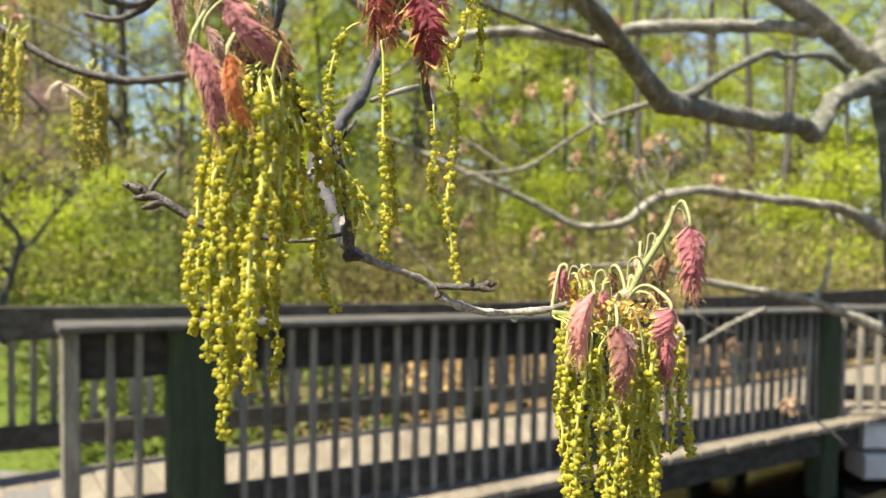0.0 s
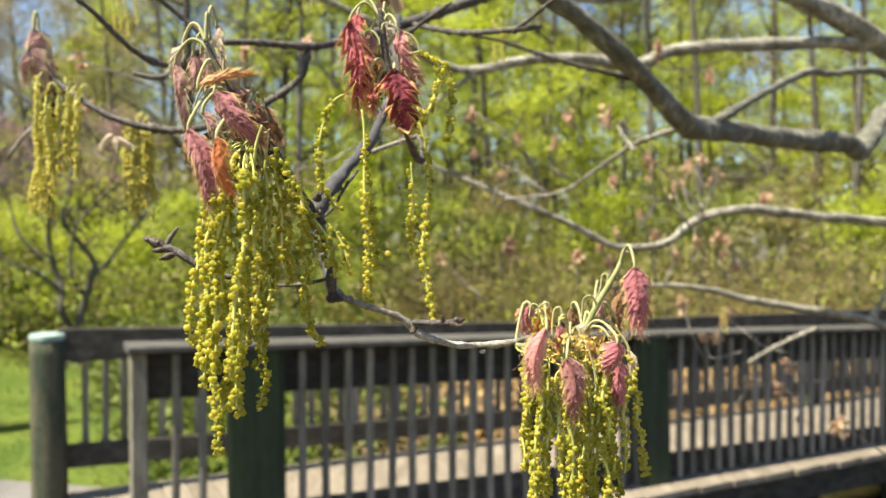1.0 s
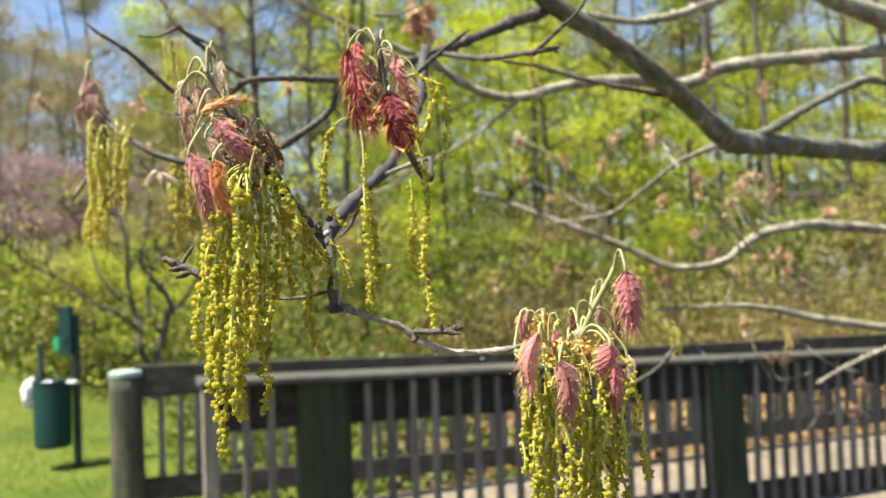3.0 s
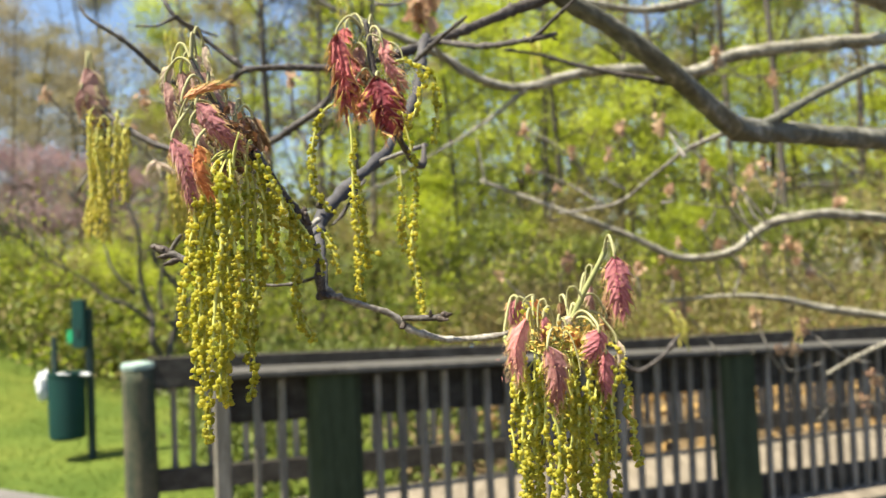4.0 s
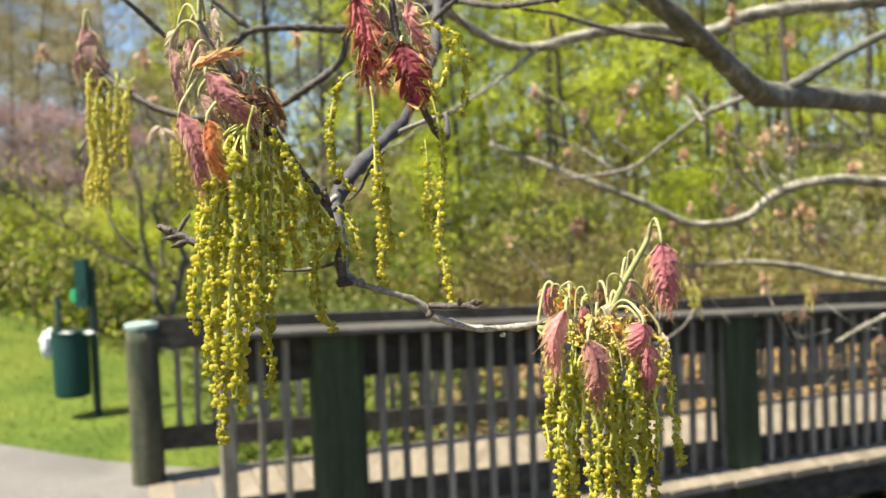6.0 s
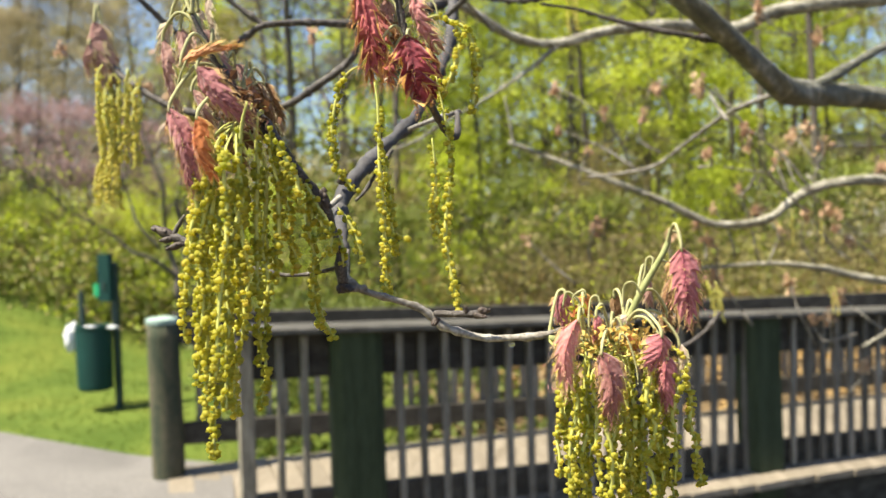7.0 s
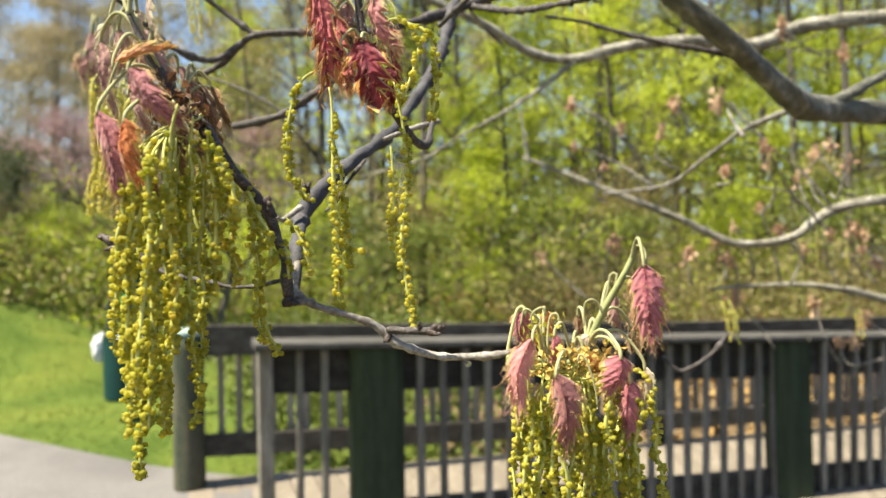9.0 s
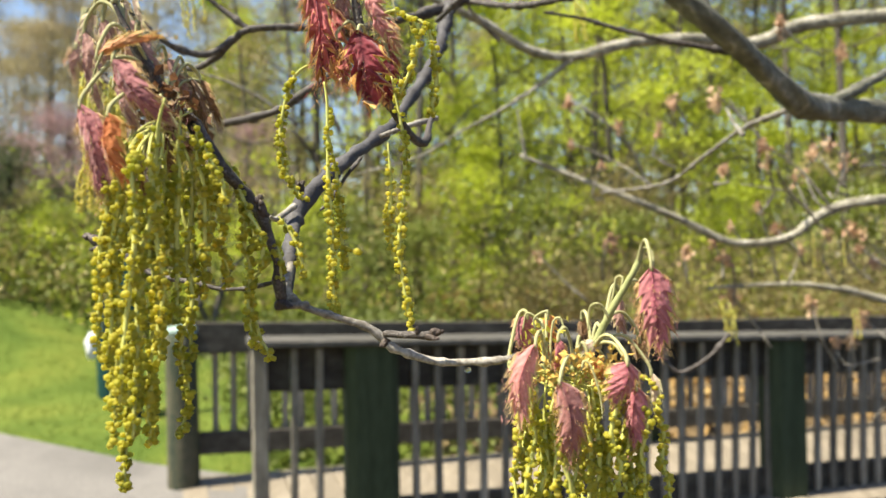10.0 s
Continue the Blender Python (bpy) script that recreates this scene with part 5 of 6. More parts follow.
hang_catkin("b", [(-0.169, 0.464, 1.341), (-0.17, 0.464, 1.276)], 1)
hang_catkin("b", [(-0.165, 0.462, 1.338), (-0.165, 0.462, 1.304)], 1)
hang_catkin("b", [(-0.162, 0.468, 1.345), (-0.155, 0.468, 1.301)], 1)
hang_catkin("b", [(-0.192, 0.474, 1.34), (-0.193, 0.474, 1.285)], 1)
hang_catkin("b", [(-0.185, 0.476, 1.344), (-0.186, 0.476, 1.287)], 1)
hang_catkin("b", [(-0.18, 0.478, 1.339), (-0.181, 0.478, 1.281)], 1)
hang_catkin("b", [(-0.173, 0.478, 1.339), (-0.174, 0.478, 1.282)], 1)
hang_catkin("b", [(-0.168, 0.476, 1.337), (-0.169, 0.476, 1.282)], 1)
hang_catkin("b", [(-0.197, 0.472, 1.336), (-0.199, 0.472, 1.279)], 1)
hang_catkin("b", [(-0.202, 0.466, 1.348), (-0.202, 0.466, 1.329)], 1)
hang_catkin("b", [(-0.192, 0.484, 1.34), (-0.193, 0.484, 1.284)], 1)
hang_catkin("b", [(-0.184, 0.486, 1.339), (-0.181, 0.486, 1.279)], 1)
hang_catkin("b", [(-0.178, 0.484, 1.339), (-0.174, 0.484, 1.282)], 1)
hang_catkin("b", [(-0.171, 0.482, 1.337), (-0.168, 0.482, 1.287)], 1)
hang_catkin("b", [(-0.201, 0.478, 1.341), (-0.199, 0.478, 1.288)], 1)
hang_catkin("b", [(-0.167, 0.48, 1.339), (-0.163, 0.48, 1.285)], 1)
hang_catkin("b", [(-0.186, 0.457, 1.342), (-0.187, 0.457, 1.322)], 1)
hang_catkin("b", [(-0.181, 0.457, 1.342), (-0.182, 0.457, 1.3)], 1)
hang_catkin("c", [(-0.268, 0.471, 1.451), (-0.275, 0.471, 1.449), (-0.279, 0.471, 1.444), (-0.282, 0.471, 1.434), (-0.283, 0.471, 1.425), (-0.282, 0.471, 1.416), (-0.28, 0.471, 1.412), (-0.275, 0.471, 1.405)], 1)
hang_catkin("c", [(-0.265, 0.465, 1.443), (-0.264, 0.465, 1.434), (-0.264, 0.465, 1.413), (-0.263, 0.465, 1.391), (-0.263, 0.465, 1.374), (-0.262, 0.465, 1.366)], 1.15)
hang_catkin("c", [(-0.265, 0.469, 1.426), (-0.262, 0.469, 1.409), (-0.261, 0.469, 1.391), (-0.26, 0.469, 1.382)], 1)
hang_catkin("c", [(-0.261, 0.469, 1.39), (-0.258, 0.469, 1.388), (-0.255, 0.469, 1.388)], 0.8)
hang_catkin("c", [(-0.244, 0.471, 1.445), (-0.242, 0.471, 1.435), (-0.24, 0.471, 1.423), (-0.24, 0.471, 1.408), (-0.242, 0.471, 1.39), (-0.241, 0.471, 1.379), (-0.239, 0.471, 1.368), (-0.238, 0.471, 1.361)], 1)
hang_catkin("c", [(-0.247, 0.477, 1.424), (-0.246, 0.477, 1.408), (-0.247, 0.477, 1.397), (-0.245, 0.477, 1.385)], 0.9)
hang_catkin("c", [(-0.25, 0.473, 1.465), (-0.243, 0.473, 1.467), (-0.237, 0.473, 1.463), (-0.235, 0.473, 1.458), (-0.238, 0.473, 1.447), (-0.243, 0.473, 1.437)], 1)
hang_catkin("c", [(-0.241, 0.477, 1.467), (-0.234, 0.477, 1.463), (-0.231, 0.477, 1.456), (-0.23, 0.477, 1.445), (-0.232, 0.477, 1.433)], 1)
hang_catkin("c", [(-0.276, 0.452, 1.399), (-0.272, 0.452, 1.394), (-0.269, 0.452, 1.387), (-0.268, 0.452, 1.38)], 0.9)
hang_catkin("a", [(-0.276, 0.45, 1.387), (-0.285, 0.45, 1.377), (-0.282, 0.45, 1.362), (-0.278, 0.45, 1.355)], 0.8)
hang_catkin("a", [(-0.291, 0.428, 1.425), (-0.289, 0.428, 1.422), (-0.289, 0.428, 1.418), (-0.289, 0.428, 1.415)], 1.3)
hang_catkin("a", [(-0.287, 0.425, 1.42), (-0.285, 0.425, 1.416), (-0.283, 0.425, 1.411), (-0.283, 0.425, 1.402)], 1.3)
hang_catkin("a", [(-0.283, 0.422, 1.414), (-0.281, 0.422, 1.411), (-0.279, 0.422, 1.406), (-0.279, 0.422, 1.397)], 1.3)
hang_catkin("a", [(-0.284, 0.437, 1.41), (-0.282, 0.437, 1.407), (-0.28, 0.437, 1.402), (-0.28, 0.437, 1.393)], 1.3)
hang_catkin("a", [(-0.28, 0.434, 1.405), (-0.278, 0.434, 1.401), (-0.276, 0.434, 1.396), (-0.276, 0.434, 1.389)], 1.3)
hang_catkin("a", [(-0.276, 0.431, 1.399), (-0.274, 0.431, 1.396), (-0.272, 0.431, 1.391), (-0.272, 0.431, 1.384)], 1.3)
hang_catkin("a", [(-0.277, 0.446, 1.394), (-0.275, 0.446, 1.391), (-0.273, 0.446, 1.386), (-0.273, 0.446, 1.379)], 1.3)
hang_catkin("a", [(-0.289, 0.41, 1.429), (-0.291, 0.41, 1.422), (-0.292, 0.41, 1.412), (-0.293, 0.41, 1.403), (-0.294, 0.41, 1.387)], 0.9)
hang_catkin("a", [(-0.289, 0.418, 1.427), (-0.29, 0.418, 1.419), (-0.29, 0.418, 1.409), (-0.291, 0.418, 1.395), (-0.291, 0.418, 1.372)], 0.9)
hang_catkin("a", [(-0.289, 0.426, 1.424), (-0.289, 0.426, 1.415), (-0.287, 0.426, 1.407), (-0.287, 0.426, 1.399), (-0.287, 0.426, 1.386)], 0.9)
hang_catkin("d", [(-0.54, 0.725, 1.493), (-0.539, 0.725, 1.415)], 2.1)
hang_catkin("d", [(-0.529, 0.721, 1.507), (-0.529, 0.721, 1.427)], 2.1)
hang_catkin("d", [(-0.521, 0.717, 1.504), (-0.524, 0.717, 1.426)], 2.1)
hang_catkin("d", [(-0.523, 0.732, 1.509), (-0.524, 0.732, 1.46)], 2.1)
hang_catkin("d", [(-0.506, 0.72, 1.503), (-0.508, 0.72, 1.444)], 2.1)
hang_catkin("d", [(-0.529, 0.704, 1.505), (-0.533, 0.704, 1.412)], 2.1)
hang_catkin("d", [(-0.527, 0.717, 1.489), (-0.526, 0.717, 1.433)], 2.1)
hang_catkin("d", [(-0.532, 0.734, 1.506), (-0.534, 0.734, 1.41)], 2.1)
hang_catkin("d", [(-0.503, 0.701, 1.497), (-0.505, 0.701, 1.453)], 2.1)
hang_catkin("d", [(-0.512, 0.722, 1.501), (-0.515, 0.722, 1.449)], 2.1)
hang_catkin("d", [(-0.531, 0.708, 1.499), (-0.533, 0.708, 1.414)], 2.1)
hang_catkin("d", [(-0.518, 0.696, 1.488), (-0.516, 0.696, 1.439)], 2.1)
hang_catkin("d", [(-0.518, 0.71, 1.488), (-0.517, 0.71, 1.442)], 2.1)
hang_catkin("d", [(-0.523, 0.733, 1.51), (-0.525, 0.733, 1.465)], 2.1)
hang_catkin("d", [(-0.504, 0.709, 1.489), (-0.502, 0.709, 1.439)], 2.1)
hang_catkin("d", [(-0.541, 0.725, 1.498), (-0.545, 0.725, 1.416)], 2.1)
hang_catkin("d", [(-0.518, 0.699, 1.486), (-0.516, 0.699, 1.44)], 2.1)
hang_catkin("d", [(-0.534, 0.732, 1.497), (-0.537, 0.732, 1.41)], 2.1)
hang_catkin("d", [(-0.504, 0.698, 1.496), (-0.505, 0.698, 1.454)], 2.1)
hang_catkin("d", [(-0.498, 0.697, 1.488), (-0.499, 0.697, 1.437)], 2.1)
hang_catkin("d", [(-0.534, 0.719, 1.497), (-0.536, 0.719, 1.429)], 2.1)
hang_catkin("d", [(-0.537, 0.732, 1.501), (-0.54, 0.732, 1.429)], 2.1)
hang_catkin("d", [(-0.531, 0.724, 1.498), (-0.535, 0.724, 1.413)], 2.1)
hang_catkin("d", [(-0.51, 0.712, 1.492), (-0.512, 0.712, 1.443)], 2.1)
hang_catkin("d", [(-0.519, 0.735, 1.492), (-0.519, 0.735, 1.458)], 2.1)
hang_catkin("d", [(-0.538, 0.724, 1.488), (-0.539, 0.724, 1.428)], 2.1)
hang_catkin("d", [(-0.47, 0.72, 1.478), (-0.469, 0.72, 1.432)], 1.7)
hang_catkin("d", [(-0.469, 0.73, 1.482), (-0.469, 0.73, 1.425)], 1.7)
hang_catkin("d", [(-0.465, 0.74, 1.469), (-0.465, 0.74, 1.418)], 1.7)
hang_catkin("d", [(-0.466, 0.72, 1.472), (-0.467, 0.72, 1.409)], 1.7)
hang_catkin("d", [(-0.468, 0.73, 1.479), (-0.468, 0.73, 1.428)], 1.7)
hang_catkin("d", [(-0.467, 0.74, 1.481), (-0.467, 0.74, 1.42)], 1.7)
hang_catkin("d", [(-0.468, 0.72, 1.468), (-0.468, 0.72, 1.412)], 1.7)
hang_catkin("d", [(-0.469, 0.73, 1.471), (-0.469, 0.73, 1.43)], 1.7)
hang_catkin("d", [(-0.462, 0.74, 1.474), (-0.462, 0.74, 1.423)], 1.7)
hang_catkin("d", [(-0.469, 0.72, 1.47), (-0.469, 0.72, 1.414)], 1.7)
hang_catkin("d", [(-0.469, 0.73, 1.473), (-0.468, 0.73, 1.433)], 1.7)
hang_catkin("d", [(-0.466, 0.74, 1.477), (-0.465, 0.74, 1.425)], 1.7)
hang_catkin("d", [(-0.468, 0.72, 1.471), (-0.468, 0.72, 1.417)], 1.7)
hang_catkin("d", [(-0.47, 0.73, 1.468), (-0.47, 0.73, 1.41)], 1.7)
hang_catkin("d", [(-0.463, 0.74, 1.476), (-0.463, 0.74, 1.428)], 1.7)
hang_catkin("d", [(-0.473, 0.72, 1.474), (-0.473, 0.72, 1.42)], 1.7)
hang_catkin("d", [(-0.47, 0.73, 1.473), (-0.47, 0.73, 1.412)], 1.7)
hang_catkin("d", [(-0.465, 0.74, 1.472), (-0.464, 0.74, 1.431)], 1.7)
hang_catkin("d", [(-0.469, 0.72, 1.47), (-0.468, 0.72, 1.422)], 1.7)
hang_catkin("d", [(-0.469, 0.73, 1.474), (-0.469, 0.73, 1.415)], 1.7)
hang_catkin("d", [(-0.463, 0.74, 1.471), (-0.462, 0.74, 1.433)], 1.7)
hang_catkin("d", [(-0.471, 0.72, 1.469), (-0.47, 0.72, 1.425)], 1.7)
hang_catkin("d", [(-0.466, 0.73, 1.473), (-0.466, 0.73, 1.417)], 1.7)
hang_catkin("d", [(-0.461, 0.74, 1.469), (-0.461, 0.74, 1.409)], 1.7)
hang_catkin("d", [(-0.469, 0.72, 1.474), (-0.469, 0.72, 1.427)], 1.7)
hang_catkin("d", [(-0.471, 0.73, 1.47), (-0.471, 0.73, 1.42)], 1.7)
hang_catkin("e", [(-0.192, 1, 1.627), (-0.19, 1, 1.584)], 1.5)
hang_catkin("e", [(-0.188, 1, 1.623), (-0.185, 1, 1.593)], 1.5)
hang_catkin("e", [(-0.183, 1.02, 1.635), (-0.181, 1.02, 1.592)], 1.5)
hang_catkin("e", [(-0.391, 0.95, 1.672), (-0.388, 0.95, 1.624)], 1.5)
hang_catkin("e", [(-0.385, 0.95, 1.669), (-0.382, 0.95, 1.633)], 1.5)
hang_catkin("e", [(-0.398, 0.96, 1.67), (-0.395, 0.96, 1.642)], 1.5)
hang_catkin("e", [(-0.354, 0.95, 1.686), (-0.351, 0.95, 1.655)], 1.5)
hang_catkin("e", [(-0.559, 0.9, 1.632), (-0.556, 0.9, 1.586)], 1.5)
hang_catkin("e", [(-0.553, 0.9, 1.629), (-0.55, 0.9, 1.591)], 1.5)
hang_catkin("e", [(-0.575, 0.92, 1.633), (-0.572, 0.92, 1.603)], 1.5)
hang_catkin("e", [(-0.553, 0.92, 1.644), (-0.55, 0.92, 1.608)], 1.5)
hang_catkin("e", [(-0.015, 1.2, 1.295), (-0.012, 1.2, 1.26)], 1.5)
hang_catkin("e", [(-0.011, 1.2, 1.305), (-0.007, 1.2, 1.267)], 1.5)
hang_catkin("e", [(-0.019, 1.2, 1.302), (-0.015, 1.2, 1.274)], 1.5)
hang_catkin("e", [(-0.004, 1.21, 1.294), (-0, 1.21, 1.255)], 1.5)
hang_catkin("e", [(0.256, 1.6, 1.255), (0.261, 1.6, 1.217)], 1.5)
hang_catkin("e", [(0.263, 1.6, 1.26), (0.268, 1.6, 1.213)], 1.5)
hang_catkin("e", [(-0.136, 1.55, 1.419), (-0.134, 1.55, 1.363)], 1.2)
hang_catkin("e", [(-0.248, 1.5, 1.479), (-0.246, 1.5, 1.424)], 1.2)
hang_catkin("e", [(0.221, 1.7, 1.390), (0.224, 1.7, 1.330)], 1.2)
hang_catkin("e", [(0.288, 1.75, 1.375), (0.290, 1.75, 1.328)], 1.2)
hang_catkin("e", [(-0.006, 1.6, 1.383), (-0.004, 1.6, 1.335)], 1.2)

# ---- small leaf tufts on the outer twigs ----
tufted = itertools.count()


def leaf_tuft(x, y, z, s):
    k = next(tufted)
    s *= 1.12
    rnd = np.random.default_rng(900 + k)
    v, f = leaf_quads(rnd, np.array([(x, y, z)] * 26) + rnd.normal(size=(26, 1)) * np.array([[0, 0, s * 0.35]]), s * 0.7, s * 0.2, 1.2)
    part("leaf_tuft", mesh("leaf_tuft", v.tolist(), f), M_TUFT, oak, "tuft of small pink unfolding leaves")
    a = np.array((x, y, z))
    e = a + rnd.normal(size=3) * np.array((0.05, 0.03, 0.02)) + (0.04, 0.02, -0.07)
    m = (a + e) / 2 + rnd.normal(size=3) * 0.012
    part("twig", mesh("twig", *tube([(*e, 0.0022), (*m, 0.0018), (*a, 0.0012)], 6, 0.02, 0.15, k), True), M_TWIG, oak)


leaf_tuft(0.071, 1.4, 1.523, 0.0148)
leaf_tuft(0.078, 1.42, 1.501, 0.0116)
leaf_tuft(0.168, 1.5, 1.525, 0.016)
leaf_tuft(0.194, 1.52, 1.531, 0.0125)
leaf_tuft(0.242, 1.6, 1.511, 0.0172)
leaf_tuft(-0.055, 1.4, 1.592, 0.0136)
leaf_tuft(0.006, 1.4, 1.597, 0.0193)
leaf_tuft(-0.21, 1.5, 1.618, 0.0148)
leaf_tuft(-0.129, 1.5, 1.57, 0.0123)
leaf_tuft(-0.207, 1.5, 1.545, 0.0111)
leaf_tuft(0.145, 1.65, 1.401, 0.0151)
leaf_tuft(0.299, 1.75, 1.403, 0.019)
leaf_tuft(0.32, 1.75, 1.391, 0.0146)
leaf_tuft(0.139, 1.5, 1.48, 0.0098)
leaf_tuft(0.105, 1.6, 1.438, 0.0119)
leaf_tuft(0.016, 1.4, 1.491, 0.0136)
leaf_tuft(0.083, 1.72, 1.276, 0.0215)
leaf_tuft(0.35, 1.85, 1.224, 0.0202)
leaf_tuft(0.347, 1.9, 1.17, 0.0176)
leaf_tuft(0.318, 1.9, 1.171, 0.0144)
leaf_tuft(0.529, 1.95, 1.097, 0.0198)
leaf_tuft(0.439, 1.95, 1.061, 0.0165)
leaf_tuft(0.179, 1.75, 1.79, 0.019)
leaf_tuft(0.301, 1.8, 1.743, 0.0196)
leaf_tuft(0.511, 1.95, 1.047, 0.0165)
leaf_tuft(-0.142, 1.55, 1.386, 0.0191)
leaf_tuft(0.033, 1.6, 1.379, 0.0132)
leaf_tuft(-0.465, 1, 1.603, 0.013)
leaf_tuft(-0.7, 1.1, 1.617, 0.0129)
leaf_tuft(-0.691, 1.1, 1.562, 0.0111)
leaf_tuft(-0.909, 1.2, 1.66, 0.0124)
leaf_tuft(-0.661, 1, 1.558, 0.0092)
leaf_tuft(0.272, 1.9, 1.246, 0.0224)
leaf_tuft(-0.267, 1.6, 1.358, 0.0159)
leaf_tuft(0.392, 1.9, 1.341, 0.0192)
leaf_tuft(0.453, 1.9, 1.485, 0.0208)
leaf_tuft(0.061, 1.7, 1.757, 0.0184)
leaf_tuft(-0.455, 1.3, 1.686, 0.0157)
leaf_tuft(-0.303, 0.95, 1.668, 0.0251)
leaf_tuft(-0.309, 0.95, 1.65, 0.0179)
leaf_tuft(0.428, 1.5, 1.068, 0.0184)
leaf_tuft(-0.064, 1.5, 1.565, 0.0143)
leaf_tuft(-0.157, 1.5, 1.508, 0.0094)
leaf_tuft(0.063, 1.6, 1.405, 0.0094)
leaf_tuft(0.260, 1.75, 1.394, 0.0154)
leaf_tuft(0.324, 1.78, 1.365, 0.0132)
leaf_tuft(0.201, 1.7, 1.363, 0.0121)
leaf_tuft(-0.012, 1.6, 1.366, 0.0176)
leaf_tuft(0.053, 1.6, 1.357, 0.0176)
leaf_tuft(0.153, 1.5, 1.489, 0.0094)

# ---- the woods ----


def grow(rnd, height, radius, spread, limbs, base=0.3, lean=0.06):
    """Trunk and limb tubes, and the places where leaves sit."""
    bend = rnd.normal(size=2) * lean * height
    trunk = [(bend[0] * s * s, bend[1] * s * s, height * s, radius * (1 - 0.82 * s)) for s in (0, 0.15, 0.35, 0.6, 0.85, 1.0)]
    wood, tips = [tube([(0, 0, -0.3, radius * 1.3)] + trunk, 7, height / 10, 0.12)], []
    for _ in range(limbs):
        s = base + (0.97 - base) * rnd.random() ** 0.8
        p = np.array((bend[0] * s * s, bend[1] * s * s, height * s))
        ang = rnd.uniform(0, 2 * math.pi)
        reach = spread * (1.15 - s) * rnd.uniform(0.6, 1.25)
        d = np.array((math.cos(ang), math.sin(ang), rnd.uniform(0.25, 0.8)))
        q1, q2 = p + d * reach * 0.5, p + d * reach + (0, 0, rnd.uniform(-0.1, 0.25) * reach)
        r = radius * (1 - 0.8 * s) * 0.45
        wood.append(tube([(*p, r), (*(q1 + rnd.normal(size=3) * 0.06 * reach), r * 0.6), (*q2, r * 0.2)], 4, reach / 3))
        for w in np.linspace(0.3, 1.0, 7):
            tips.append(p + (q2 - p) * w + rnd.normal(size=3) * reach * 0.06)
        for _k in range(3):
            w = rnd.uniform(0.35, 0.95)
            o = p + (q2 - p) * w
            e = o + (rnd.normal(size=3) * 0.5 + (0, 0, 0.25)) * reach * 0.45
            wood.append(tube([(*o, r * 0.4), (*((o + e) / 2 + rnd.normal(size=3) * 0.04 * reach), r * 0.25), (*e, r * 0.1)], 3, reach / 2))
            for w2 in (0.4, 0.7, 1.0):
                tips.append(o + (e - o) * w2)
    return joined(wood), tips


def tree_kind(seed, name, label, height, radius, spread, limbs, leaves, size, clump, leaf_mat, base=0.3, category="tree", group="trees of the wood", bark=None):
    rnd = np.random.default_rng(seed)
    ob = thing(name, label, category, group)
    wood, tips = grow(rnd, height, radius, spread, limbs, base)
    part("trunk", mesh("trunk", *wood, True), bark or M_FAR_BARK, ob)
    if leaves:
        weight = rnd.lognormal(0, 1.9, len(tips))
        pick = np.array(tips)[rnd.choice(len(tips), leaves, p=weight / weight.sum())]
        v, f = leaf_quads(rnd, pick, size, np.array((clump, clump, clump * 0.5)), 0.1, 1.4)
        part("crown", mesh("crown", v.tolist(), f), leaf_mat, ob)
    return ob


KINDS = {
    "green": [tree_kind(11, "maple_tree", "slender tree with fresh yellow-green spring leaves", 11, 0.1, 3.2, 26, 7800, 0.1, 0.3, M_LEAF, 0.1),
              tree_kind(12, "maple_tree", "slender tree with fresh yellow-green spring leaves", 9, 0.08, 2.8, 24, 7200, 0.095, 0.28, M_LEAF, 0.08)],
    "deep": [tree_kind(13, "forest_tree", "tall tree with deeper green young leaves", 13, 0.13, 3.4, 28, 7800, 0.105, 0.32, M_LEAF_DEEP, 0.12)],
    "olive": [tree_kind(14, "budding_tree", "tall grey tree just coming into olive bud", 14, 0.11, 3.0, 26, 6000, 0.088, 0.3, M_LEAF_OLIVE, 0.25),
              tree_kind(15, "budding_tree", "tall grey tree just coming into olive bud", 12, 0.09, 2.6, 24, 5600, 0.088, 0.3, M_LEAF_OLIVE, 0.2)],
    "bare": [tree_kind(16, "bare_tree", "bare grey forest tree with fine branches", 14, 0.1, 3.2, 34, 0, 0, 0, None, 0.3, bark=M_THIN_BARK)],
    "haze": [tree_kind(21, "budding_tree", "grey-brown tree hazy with opening buds", 9.5, 0.065, 3.0, 34, 5200, 0.08, 0.34, M_BUD_HAZE, 0.12, bark=M_THIN_BARK),
             tree_kind(22, "budding_tree", "grey-brown tree hazy with opening buds", 8.0, 0.055, 2.8, 32, 5000, 0.08, 0.32, M_BUD_HAZE, 0.1, bark=M_THIN_BARK)],
    "redbud": [tree_kind(17, "redbud_tree", "small redbud tree covered in pale pink blossom", 5.0, 0.07, 2.6, 30, 4200, 0.075, 0.3, M_REDBUD, 0.25)],
    "shrub": [tree_kind(18, "shrub", "leafy woodland shrub in fresh green", 1.9, 0.035, 1.5, 18, 5000, 0.058, 0.2, M_LEAF_DEEP, 0.05, "shrub", "shrubs at the wood's edge"),
              tree_kind(19, "shrub", "sparse woodland shrub in olive bud", 2.4, 0.03, 1.6, 18, 4600, 0.053, 0.2, M_LEAF_OLIVE, 0.05, "shrub", "shrubs at the wood's edge"),
              tree_kind(20, "shrub", "leafy woodland shrub in fresh green", 2.2, 0.035, 1.6, 18, 5000, 0.058, 0.2, M_LEAF, 0.05, "shrub", "shrubs at the wood's edge")],
}
placed = set()


